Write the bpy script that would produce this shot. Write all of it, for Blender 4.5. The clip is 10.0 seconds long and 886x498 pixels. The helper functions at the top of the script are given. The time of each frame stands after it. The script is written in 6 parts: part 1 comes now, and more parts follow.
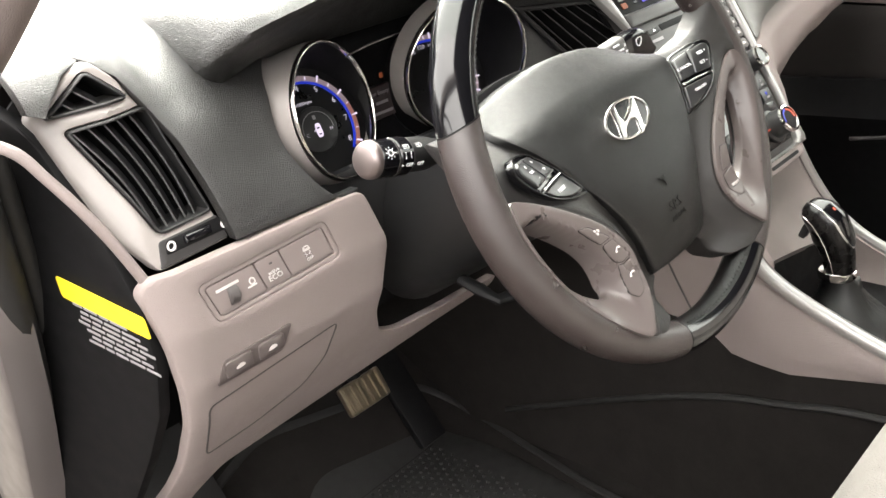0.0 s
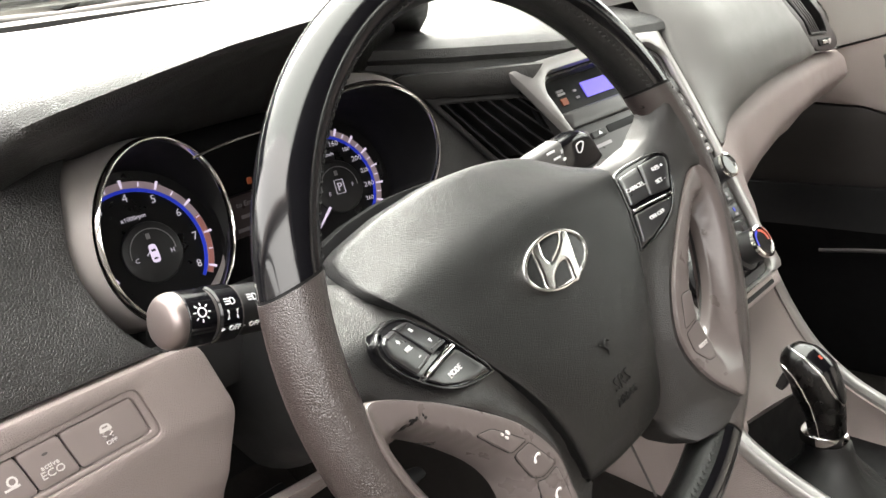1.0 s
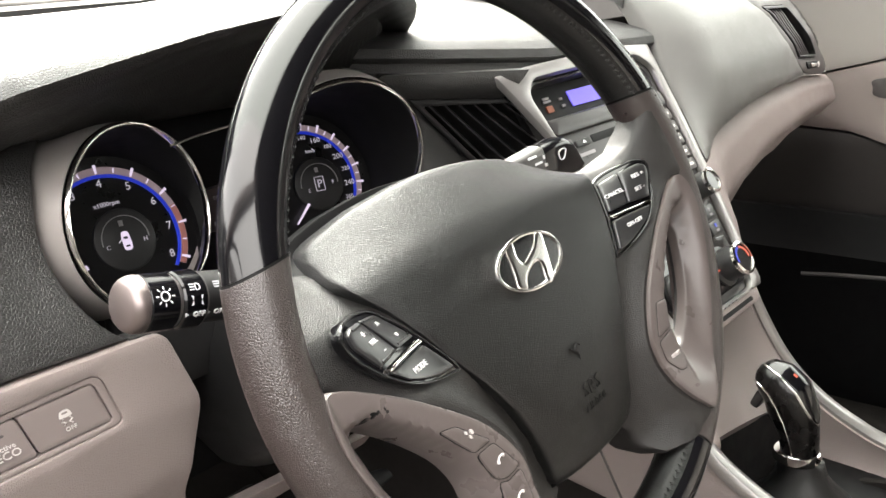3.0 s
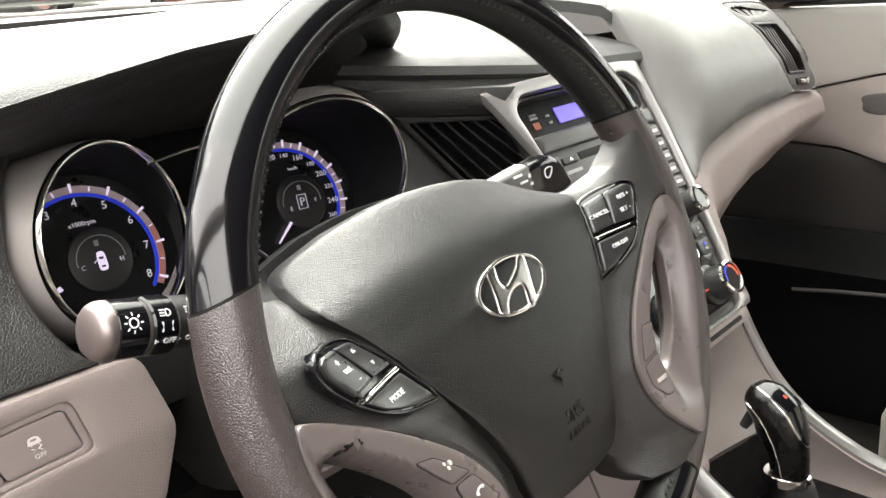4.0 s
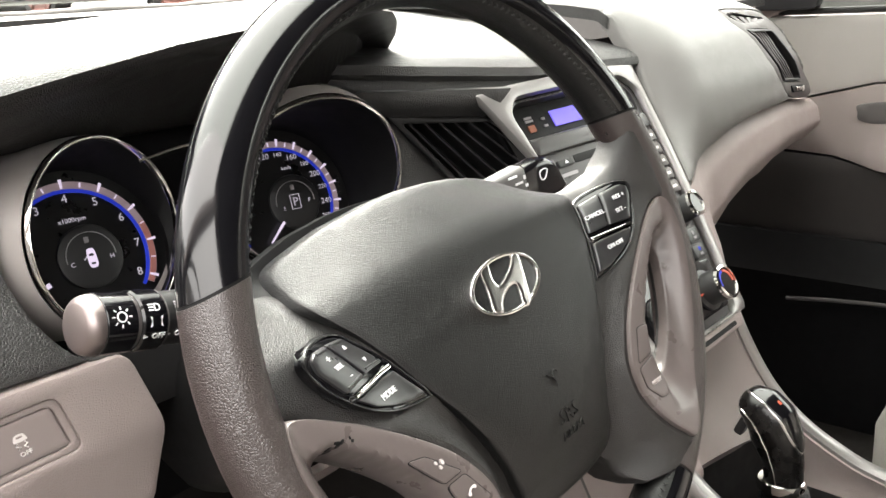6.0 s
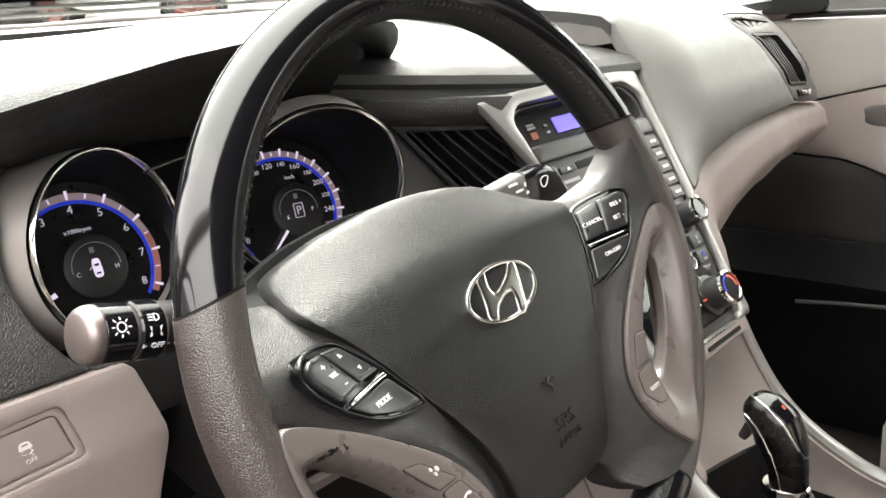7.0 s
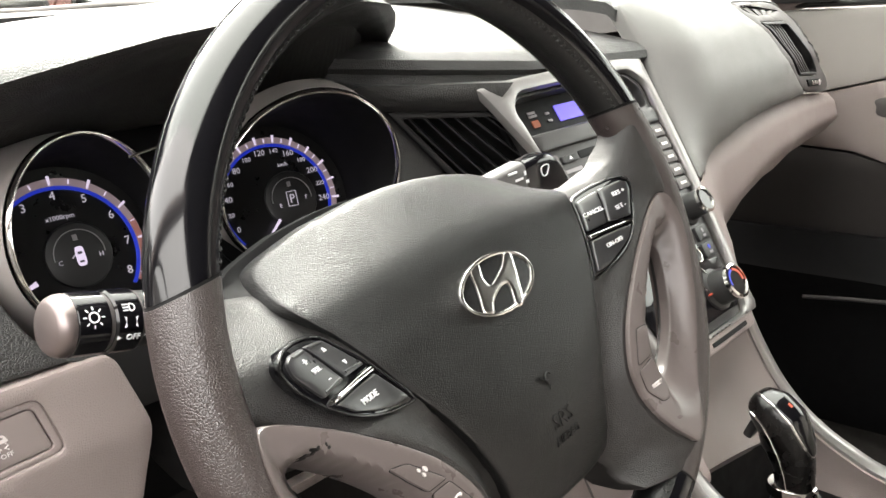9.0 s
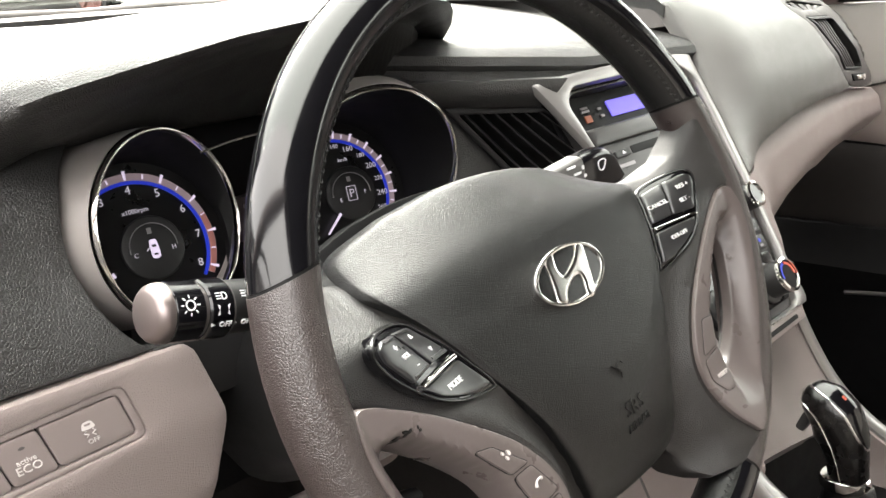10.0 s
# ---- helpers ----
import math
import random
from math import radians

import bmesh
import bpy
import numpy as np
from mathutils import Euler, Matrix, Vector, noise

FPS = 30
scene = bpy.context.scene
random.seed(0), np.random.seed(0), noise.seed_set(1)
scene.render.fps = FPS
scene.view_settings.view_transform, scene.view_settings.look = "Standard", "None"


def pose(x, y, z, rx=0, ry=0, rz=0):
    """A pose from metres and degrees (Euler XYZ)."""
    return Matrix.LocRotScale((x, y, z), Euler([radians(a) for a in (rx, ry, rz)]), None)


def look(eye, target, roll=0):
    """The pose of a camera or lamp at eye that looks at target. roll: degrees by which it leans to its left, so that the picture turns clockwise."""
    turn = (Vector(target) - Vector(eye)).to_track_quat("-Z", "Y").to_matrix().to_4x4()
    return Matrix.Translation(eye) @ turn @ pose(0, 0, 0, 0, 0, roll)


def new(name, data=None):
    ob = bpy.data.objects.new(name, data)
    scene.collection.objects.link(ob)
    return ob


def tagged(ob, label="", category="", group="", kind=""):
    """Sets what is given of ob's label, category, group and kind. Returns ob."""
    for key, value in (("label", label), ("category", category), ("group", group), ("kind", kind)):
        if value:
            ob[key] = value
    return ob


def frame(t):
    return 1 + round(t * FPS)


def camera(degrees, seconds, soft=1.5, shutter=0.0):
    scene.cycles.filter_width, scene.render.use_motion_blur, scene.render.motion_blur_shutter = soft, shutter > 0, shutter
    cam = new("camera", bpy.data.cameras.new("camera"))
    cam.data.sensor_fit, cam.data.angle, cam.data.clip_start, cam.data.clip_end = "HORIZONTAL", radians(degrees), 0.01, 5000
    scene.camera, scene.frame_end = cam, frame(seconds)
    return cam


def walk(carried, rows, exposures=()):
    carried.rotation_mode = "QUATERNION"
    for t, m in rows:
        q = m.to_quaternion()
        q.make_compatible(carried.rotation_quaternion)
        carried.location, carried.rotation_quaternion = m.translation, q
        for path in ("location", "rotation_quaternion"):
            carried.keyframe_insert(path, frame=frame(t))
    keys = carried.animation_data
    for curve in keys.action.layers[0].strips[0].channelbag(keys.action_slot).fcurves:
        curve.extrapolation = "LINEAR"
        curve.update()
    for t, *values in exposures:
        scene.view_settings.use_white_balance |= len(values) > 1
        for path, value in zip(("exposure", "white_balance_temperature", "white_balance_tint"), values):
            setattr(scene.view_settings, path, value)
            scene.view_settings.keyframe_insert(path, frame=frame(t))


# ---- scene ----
import functools

cam = camera(53.6, 10.0)
PATH = [
    (0, (-0.562, -0.38, 0.858), (0.685, 0.978, 0.082), -9.8),
    (0.2, (-0.491, -0.35, 0.851), (0.77, 1.014, 0.112), -10.0),
    (0.4, (-0.435, -0.321, 0.848), (0.855, 1.04, 0.151), -10.0),
    (0.5, (-0.419, -0.309, 0.848), (0.893, 1.041, 0.174), -9.5),
    (0.6, (-0.407, -0.299, 0.847), (0.923, 1.042, 0.189), -9.2),
    (0.8, (-0.394, -0.287, 0.838), (0.959, 1.042, 0.204), -8.1),
    (1, (-0.376, -0.277, 0.83), (0.996, 1.038, 0.205), -7.2),
    (1.5, (-0.379, -0.271, 0.818), (1.005, 1.03, 0.19), -6.5),
    (2, (-0.381, -0.279, 0.82), (0.997, 1.031, 0.198), -5.6),
    (2.5, (-0.378, -0.282, 0.818), (1.008, 1.024, 0.207), -4.9),
    (4, (-0.355, -0.278, 0.821), (1.06, 1.013, 0.246), -4.3),
    (4.5, (-0.356, -0.282, 0.82), (1.07, 0.997, 0.244), -4.4),
    (5, (-0.35, -0.274, 0.823), (1.091, 0.99, 0.251), -4.2),
    (5.5, (-0.353, -0.273, 0.814), (1.085, 0.997, 0.251), -3.6),
    (7, (-0.35, -0.286, 0.817), (1.061, 1.023, 0.272), -4.3),
    (7.5, (-0.345, -0.287, 0.82), (1.066, 1.028, 0.288), -4.1),
    (8, (-0.34, -0.283, 0.814), (1.064, 1.036, 0.276), -4.2),
    (8.5, (-0.332, -0.28, 0.809), (1.066, 1.039, 0.257), -4.1),
    (9, (-0.331, -0.277, 0.809), (1.068, 1.039, 0.249), -4.0),
    (9.5, (-0.338, -0.275, 0.812), (1.058, 1.041, 0.248), -4.3),
    (10, (-0.358, -0.266, 0.811), (1.002, 1.089, 0.25), -4.5),
]

walk(cam, [(t, look(eye, target, roll)) for t, eye, target, roll in PATH], [(0.0, 2.88), (1.0, 2.68), (10.0, 2.68)])

# ---- world and light ----
world = bpy.data.worlds.new("world")
scene.world = world
world.use_nodes = True
wn = world.node_tree.nodes
sky = wn.new("ShaderNodeTexSky")
sky.sky_type = "NISHITA"
sky.sun_disc = False
sky.sun_elevation = radians(29)
sky.sun_rotation = radians(26)
sky.air_density, sky.dust_density, sky.ozone_density = 1.0, 4.0, 1.0
wn["Background"].inputs[1].default_value = 0.15
soften = wn.new("ShaderNodeMixRGB")
soften.inputs[0].default_value = 0.75
# an overcast sky, brighter towards the zenith
cloud = wn.new("ShaderNodeTexGradient")
cloud.texture_mapping.mapping_x, cloud.texture_mapping.mapping_z = "Z", "X"
veil = wn.new("ShaderNodeMixRGB")
veil.inputs[1].default_value, veil.inputs[2].default_value = (6.3, 5.95, 5.45, 1), (16.0, 15.1, 14.0, 1)
world.node_tree.links.new(cloud.outputs["Fac"], veil.inputs[0])
world.node_tree.links.new(veil.outputs[0], soften.inputs[2])
world.node_tree.links.new(sky.outputs[0], soften.inputs[1])
world.node_tree.links.new(soften.outputs[0], wn["Background"].inputs[0])
sun = new("sun", bpy.data.lights.new("sun", "SUN"))
sun.data.energy, sun.data.angle, sun.data.color = 3.6, radians(45), (1.0, 0.96, 0.9)
sun.matrix_basis = look((1.3, 2.7, 1.75), (0, 0, 0))


# ---- materials ----
def shade(name, base, rough=0.5, metal=0.0, grain=0.0, cell=450.0, vary=0.15, coat=0.0, patch=12.0, fine=0.0, smudge=0.0, spec=0.5):
    """A surface with cell grain, fine tooth, colour patches and uneven gloss."""
    m = bpy.data.materials.new(name)
    m.use_nodes = True
    nt = m.node_tree
    b = nt.nodes["Principled BSDF"]
    b.inputs["Metallic"].default_value = metal
    b.inputs["Specular IOR Level"].default_value = spec
    b.inputs["Coat Weight"].default_value = coat
    b.inputs["Coat Roughness"].default_value = 0.04
    co = nt.nodes.new("ShaderNodeTexCoord")
    n1 = nt.nodes.new("ShaderNodeTexNoise")
    n1.inputs["Scale"].default_value = patch
    n1.inputs["Detail"].default_value = 6
    nt.links.new(co.outputs["Object"], n1.inputs["Vector"])
    mix = nt.nodes.new("ShaderNodeMixRGB")
    mix.inputs[1].default_value = (*[c * (1 - vary) for c in base], 1)
    mix.inputs[2].default_value = (*[min(1, c * (1 + vary)) for c in base], 1)
    nt.links.new(n1.outputs["Fac"], mix.inputs[0])
    nt.links.new(mix.outputs[0], b.inputs["Base Color"])
    rr = nt.nodes.new("ShaderNodeMapRange")
    rr.inputs[1].default_value, rr.inputs[2].default_value = 0.3, 0.7
    rr.inputs[3].default_value, rr.inputs[4].default_value = max(0.02, rough * (0.88 - smudge)), min(1, rough * (1.12 + smudge))
    n2 = nt.nodes.new("ShaderNodeTexNoise")
    n2.inputs["Scale"].default_value = patch * 5
    n2.inputs["Detail"].default_value = 5
    nt.links.new(co.outputs["Object"], n2.inputs["Vector"])
    nt.links.new(n2.outputs["Fac"], rr.inputs[0])
    nt.links.new(rr.outputs[0], b.inputs["Roughness"])
    last = None
    if grain:
        v = nt.nodes.new("ShaderNodeTexVoronoi")
        v.feature = "DISTANCE_TO_EDGE"
        v.inputs["Scale"].default_value = cell
        warp = nt.nodes.new("ShaderNodeTexNoise")
        warp.inputs["Scale"].default_value = cell * 0.35
        nt.links.new(co.outputs["Object"], warp.inputs["Vector"])
        add = nt.nodes.new("ShaderNodeVectorMath")
        add.operation = "MULTIPLY_ADD"
        add.inputs[1].default_value = (0.6 / cell,) * 3
        nt.links.new(warp.outputs["Color"], add.inputs[0])
        nt.links.new(co.outputs["Object"], add.inputs[2])
        nt.links.new(add.outputs[0], v.inputs["Vector"])
        bump = nt.nodes.new("ShaderNodeBump")
        bump.inputs["Strength"].default_value = grain
        bump.inputs["Distance"].default_value = 0.00035
        swell = nt.nodes.new("ShaderNodeMapRange")
        swell.interpolation_type = "SMOOTHSTEP"
        swell.inputs[1].default_value, swell.inputs[2].default_value = 0.0, 0.22
        nt.links.new(v.outputs["Distance"], swell.inputs[0])
        nt.links.new(swell.outputs[0], bump.inputs["Height"])
        last = bump
    if fine:
        n3 = nt.nodes.new("ShaderNodeTexNoise")
        n3.inputs["Scale"].default_value = 1600
        n3.inputs["Detail"].default_value = 2
        nt.links.new(co.outputs["Object"], n3.inputs["Vector"])
        b2 = nt.nodes.new("ShaderNodeBump")
        b2.inputs["Strength"].default_value = fine
        b2.inputs["Distance"].default_value = 0.0004
        nt.links.new(n3.outputs["Fac"], b2.inputs["Height"])
        if last:
            nt.links.new(last.outputs[0], b2.inputs["Normal"])
        last = b2
    if last:
        nt.links.new(last.outputs[0], b.inputs["Normal"])
    return m


def glow(name, color, power):
    m = bpy.data.materials.new(name)
    m.use_nodes = True
    b = m.node_tree.nodes["Principled BSDF"]
    b.inputs["Base Color"].default_value = (*[c * 0.3 for c in color], 1)
    b.inputs["Emission Color"].default_value = (*color, 1)
    b.inputs["Emission Strength"].default_value = power
    return m


def glass(name, tint=(1, 1, 1)):
    m = bpy.data.materials.new(name)
    m.use_nodes = True
    nt = m.node_tree
    nt.nodes.remove(nt.nodes["Principled BSDF"])
    clear, gloss, mix, fres = (nt.nodes.new("ShaderNode" + k) for k in ("BsdfTransparent", "BsdfGlossy", "MixShader", "Fresnel"))
    clear.inputs[0].default_value = (*tint, 1)
    gloss.inputs["Roughness"].default_value = 0.01
    fres.inputs[0].default_value = 1.35
    nt.links.new(fres.outputs[0], mix.inputs[0])
    nt.links.new(clear.outputs[0], mix.inputs[1])
    nt.links.new(gloss.outputs[0], mix.inputs[2])
    nt.links.new(mix.outputs[0], nt.nodes["Material Output"].inputs[0])
    return m


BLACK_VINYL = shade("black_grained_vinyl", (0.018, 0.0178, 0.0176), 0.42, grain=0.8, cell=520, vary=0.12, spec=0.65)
PAD_VINYL = shade("black_pad_vinyl", (0.0024, 0.0024, 0.0025), 0.33, grain=0.42, cell=880, vary=0.08, spec=0.52)
# grey of the passenger pad, raised to hold the side window's light
LIT_PAD_GREY = shade("lit_grey_grained_vinyl", (0.122, 0.120, 0.115), 0.40, grain=0.3, cell=700, vary=0.1, spec=0.7)
SOFT_BLACK = shade("black_soft_plastic", (0.012, 0.012, 0.0125), 0.45, fine=0.2, vary=0.15)
SPOKE_VINYL = shade("black_spoke_vinyl", (0.0075, 0.0064, 0.0062), 0.47, grain=0.5, cell=800, vary=0.1, spec=0.75)
DULL_BLACK = shade("dull_black_plastic", (0.004, 0.004, 0.0045), 0.6, vary=0.2, spec=0.2)
GLOSS_BLACK = shade("gloss_black_lacquer", (0.004, 0.004, 0.005), 0.12, coat=0.15, vary=0.1, smudge=0.3)
GREY_VINYL = shade("taupe_grained_plastic", (0.262, 0.220, 0.212), 0.46, grain=0.6, cell=600, vary=0.06)
GREY_KEY = shade("taupe_smooth_key", (0.225, 0.190, 0.183), 0.40, vary=0.05, fine=0.08)
GREY_SMOOTH = shade("taupe_satin_plastic", (0.105, 0.088, 0.085), 0.30, vary=0.05, fine=0.05)
GREY_DARK = shade("dark_taupe_plastic", (0.075, 0.068, 0.067), 0.5, vary=0.08, fine=0.1)
LEATHER = shade("dark_grained_leather", (0.028, 0.0198, 0.0190), 0.31, grain=0.42, cell=820, vary=0.15, spec=1.0)
SILVER = shade("silver_satin_paint", (0.30, 0.29, 0.285), 0.36, metal=0.8, vary=0.04, fine=0.05)
STALK_TIP = shade("silver_stalk_paint", (0.25, 0.212, 0.206), 0.40, metal=0.9, vary=0.05)
CHROME = shade("chrome", (0.85, 0.83, 0.80), 0.08, metal=1.0, vary=0.03, smudge=0.3)
BADGE = shade("polished_badge_chrome", (0.80, 0.79, 0.77), 0.16, metal=1.0, vary=0.02)
POD_KEY = shade("dark_grey_satin_key", (0.020, 0.020, 0.021), 0.30, vary=0.1, spec=0.8)
WIPER_FACE = shade("grey_stalk_plastic", (0.06, 0.057, 0.055), 0.4, vary=0.08, fine=0.1)
# taupe plastic again, darkened by the shade on the console's sloping face
SHADED_TAUPE = shade("shaded_taupe_plastic", (0.185, 0.158, 0.152), 0.36, vary=0.06, fine=0.1)
GRIP_BLACK = shade("satin_black_grip", (0.0035, 0.0032, 0.0032), 0.27, vary=0.1, spec=0.4)
STACK_FACE = shade("dark_satin_grey_plastic", (0.030, 0.029, 0.029), 0.34, vary=0.06, fine=0.1)
KEY_BLACK = shade("black_satin_key", (0.008, 0.008, 0.0085), 0.24, vary=0.1, spec=0.6)
# kept dark so that the added walls give black reflections
BLOCKER_RENDER = shade("dark_blocker_render", (0.050, 0.048, 0.046), 0.85, fine=0.5, vary=0.25, patch=1.5)
RUBBER = shade("black_rubber", (0.010, 0.0098, 0.0095), 0.6, fine=0.3)
CARPET = shade("dark_carpet", (0.0165, 0.0148, 0.0140), 0.95, fine=1.0, vary=0.35, patch=30, spec=0.08)
FABRIC = shade("light_grey_seat_fabric", (0.22, 0.205, 0.19), 0.85, grain=1.0, cell=330, vary=0.08)
DIAL = shade("black_dial_film", (0.0025, 0.0025, 0.003), 0.3, vary=0.1)
STEEL = shade("worn_steel", (0.26, 0.22, 0.16), 0.35, metal=0.8, vary=0.25, patch=60)
BODY_PAINT = shade("pale_pink_grey_body_paint", (0.10, 0.088, 0.086), 0.35, coat=0.3, vary=0.03)
YELLOW = shade("yellow_label_film", (0.85, 0.62, 0.03), 0.4, vary=0.04)
LABEL_GREY = shade("grey_print", (0.24, 0.23, 0.24), 0.6, vary=0.1)
WHITE_PRINT = shade("white_print", (0.72, 0.72, 0.74), 0.5, vary=0.03)
PALE_PRINT = shade("pale_grey_print", (0.62, 0.58, 0.57), 0.5, vary=0.03)
# unseen lining; its lack of light is put into a dark base
ROOF_CLOTH = shade("darkened_headliner", (0.07, 0.067, 0.065), 0.95, fine=0.6, vary=0.05)
ASPHALT = shade("pale_gravel_lot", (0.068, 0.060, 0.050), 0.9, vary=0.3, patch=2.0)
SILVER_PAINT = shade("silver_car_paint", (0.10, 0.10, 0.105), 0.3, metal=0.4, coat=0.5, vary=0.03)
WHITE_PAINT = shade("white_car_paint", (0.75, 0.75, 0.74), 0.3, coat=0.5, vary=0.02)
RUST_RIM = shade("rust_red_wheel", (0.12, 0.045, 0.035), 0.5, vary=0.3)
DARK_GLASS = shade("dark_car_glass", (0.01, 0.011, 0.012), 0.05, vary=0.1)
# light reflected by the seal is put into its pale, uneven colour
PALE_SEAL = shade("pale_reflection_seal", (0.16, 0.155, 0.145), 0.6, vary=0.25, patch=40)
# pale base holds the sky light on the outlet frame and dial shroud
LIT_OUTLET_GREY = shade("lightened_outlet_taupe", (0.25, 0.23, 0.22), 0.36, vary=0.06, fine=0.1)
# the taupe door panel's fall into shade, put into a darker base
DOOR_SHADE = shade("shaded_door_vinyl", (0.030, 0.027, 0.026), 0.5, grain=0.3, cell=600, vary=0.08)
DOOR_GREY = shade("grey_door_vinyl", (0.27, 0.25, 0.24), 0.5, grain=0.3, cell=600, vary=0.06)
GLOW_WHITE = glow("lit_white_marking", (0.86, 0.74, 0.95), 0.13)
GLOW_NUMBER = glow("dim_lit_number", (0.80, 0.74, 0.86), 0.075)
GLOW_ZONE = glow("dim_red_zone", (0.50, 0.20, 0.17), 0.05)
GLOW_RING = glow("dim_lit_scale_ring", (0.52, 0.39, 0.42), 0.045)
GLOW_BLUE = glow("lit_blue_ring", (0.02, 0.05, 0.75), 0.07)
GLOW_LCD = glow("blue_violet_lcd", (0.20, 0.15, 0.95), 0.16)
GLOW_RED = glow("lit_red_marking", (0.8, 0.12, 0.06), 0.07)
GLOW_AMBER = glow("amber_indicator", (0.5, 0.13, 0.05), 0.028)
SCREEN = shade("unlit_brown_display", (0.035, 0.026, 0.026), 0.3, vary=0.1)
CLEAR = glass("clear_glass", (0.94, 0.97, 0.95))


# ---- mesh tools ----
def mesh_of(name, verts, faces, sharp=38):
    me = bpy.data.meshes.new(name)
    me.from_pydata([tuple(v) for v in verts], [], faces)
    bm = bmesh.new()
    bm.from_mesh(me)
    bmesh.ops.recalc_face_normals(bm, faces=bm.faces)
    bm.to_mesh(me)
    bm.free()
    me.polygons.foreach_set("use_smooth", [True] * len(me.polygons))
    me.set_sharp_from_angle(angle=radians(sharp))
    return me


def thing(name, base, label, category, group="", kind=""):
    """An Empty at the base of a thing; its parts are built in world coordinates."""
    ob = new(name)
    ob.empty_display_size = 0.05
    ob.matrix_basis = Matrix.Translation(base)
    return tagged(ob, label, category, group, kind)


def world_of(ob):
    return (world_of(ob.parent) @ ob.matrix_parent_inverse if ob.parent else Matrix()) @ ob.matrix_basis


def part(name, me, material, parent=None, label="", sharp=38):
    """One mesh object, from a mesh, a bmesh or (verts, faces), under a thing or a part."""
    if isinstance(me, tuple):
        me = mesh_of(name, me[0], me[1], sharp)
    elif isinstance(me, bmesh.types.BMesh):
        bm, me = me, bpy.data.meshes.new(name)
        bm.to_mesh(me)
        bm.free()
        me.polygons.foreach_set("use_smooth", [True] * len(me.polygons))
        me.set_sharp_from_angle(angle=radians(sharp))
    me.materials.clear()
    me.materials.append(material)
    ob = new(name, me)
    if parent:
        ob.parent = parent
        ob.matrix_parent_inverse = world_of(parent).inverted()
    return tagged(ob, label)


def merge(*shapes):
    verts, faces = [], []
    for v, f in shapes:
        n = len(verts)
        verts += list(v)
        faces += [tuple(i + n for i in q) for q in f]
    return verts, faces


def moved(shape, m):
    return [m @ Vector(v) for v in shape[0]], shape[1]


def loft(rings, closed=True, cap=True):
    """A skin over rings of equally many points."""
    n, verts = len(rings[0]), [Vector(p) for r in rings for p in r]
    faces = []
    for k in range(len(rings) - 1):
        for i in range(n if closed else n - 1):
            j = (i + 1) % n
            faces.append((k * n + i, k * n + j, (k + 1) * n + j, (k + 1) * n + i))
    if cap and closed:
        faces.append(tuple(range(n - 1, -1, -1)))
        faces.append(tuple(range((len(rings) - 1) * n, len(rings) * n)))
    return verts, faces


def slab(grid, back, depth):
    """An open grid of points given a thickness along back."""
    n = len(grid[0])
    front = [[Vector(p) for p in r] for r in grid]
    rings = [[*r, *[p + Vector(back) * depth for p in reversed(r)]] for r in front]
    return loft(rings, True, True)


def tube(path, radius, seg=12, flat=1.0, up=(0, 0, 1), cap=True):
    """A round bar along a path; radius is a number or one for each point."""
    path = [Vector(p) for p in path]
    rad = radius if isinstance(radius, (list, tuple)) else [radius] * len(path)
    rings = []
    for i, p in enumerate(path):
        d = (path[min(i + 1, len(path) - 1)] - path[max(i - 1, 0)]).normalized()
        s = d.cross(Vector(up))
        s = s.normalized() if s.length > 1e-4 else d.orthogonal().normalized()
        w = s.cross(d)
        rings.append([p + rad[i] * (math.cos(a) * s + flat * math.sin(a) * w) for a in np.linspace(0, 2 * math.pi, seg, endpoint=False)])
    return loft(rings, True, cap)


def smooth_path(points, n=24):
    """Points along a Catmull-Rom curve."""
    p = [np.array(q, float) for q in points]
    p = [2 * p[0] - p[1], *p, 2 * p[-1] - p[-2]]
    out = []
    for k in range(1, len(p) - 2):
        for t in np.linspace(0, 1, n, endpoint=False):
            a, b, c, d = p[k - 1 : k + 3]
            out.append(0.5 * (2 * b + (c - a) * t + (2 * a - 5 * b + 4 * c - d) * t**2 + (3 * b - a - 3 * c + d) * t**3))
    out.append(p[-2])
    return out


def smooth_loop(points, n=8):
    p = [np.array(q, float) for q in points]
    out = []
    for k in range(len(p)):
        a, b, c, d = (p[(k + j) % len(p)] for j in (-1, 0, 1, 2))
        for t in np.linspace(0, 1, n, endpoint=False):
            out.append(tuple(0.5 * (2 * b + (c - a) * t + (2 * a - 5 * b + 4 * c - d) * t**2 + (3 * b - a - 3 * c + d) * t**3)))
    return out


def rounded(points, r, n=5):
    """A polygon with its corners rounded."""
    out, k = [], len(points)
    for i in range(k):
        a, b, c = (Vector(points[(i + j) % k][:2]) for j in (-1, 0, 1))
        rr = min(r, 0.45 * (a - b).length, 0.45 * (c - b).length)
        s, e = b + (a - b).normalized() * rr, b + (c - b).normalized() * rr
        for t in np.linspace(0, 1, n):
            out.append(tuple((1 - t) ** 2 * s + 2 * t * (1 - t) * b + t * t * e))
    return out


def rect(u0, v0, u1, v1, r=0.0):
    pts = [(u0, v0), (u1, v0), (u1, v1), (u0, v1)]
    return rounded(pts, r) if r else pts


def oval(cu, cv, ru, rv, n=40, turn=0.0):
    c, s = math.cos(turn), math.sin(turn)
    return [(cu + ru * math.cos(a) * c - rv * math.sin(a) * s, cv + ru * math.cos(a) * s + rv * math.sin(a) * c) for a in np.linspace(0, 2 * math.pi, n, endpoint=False)]


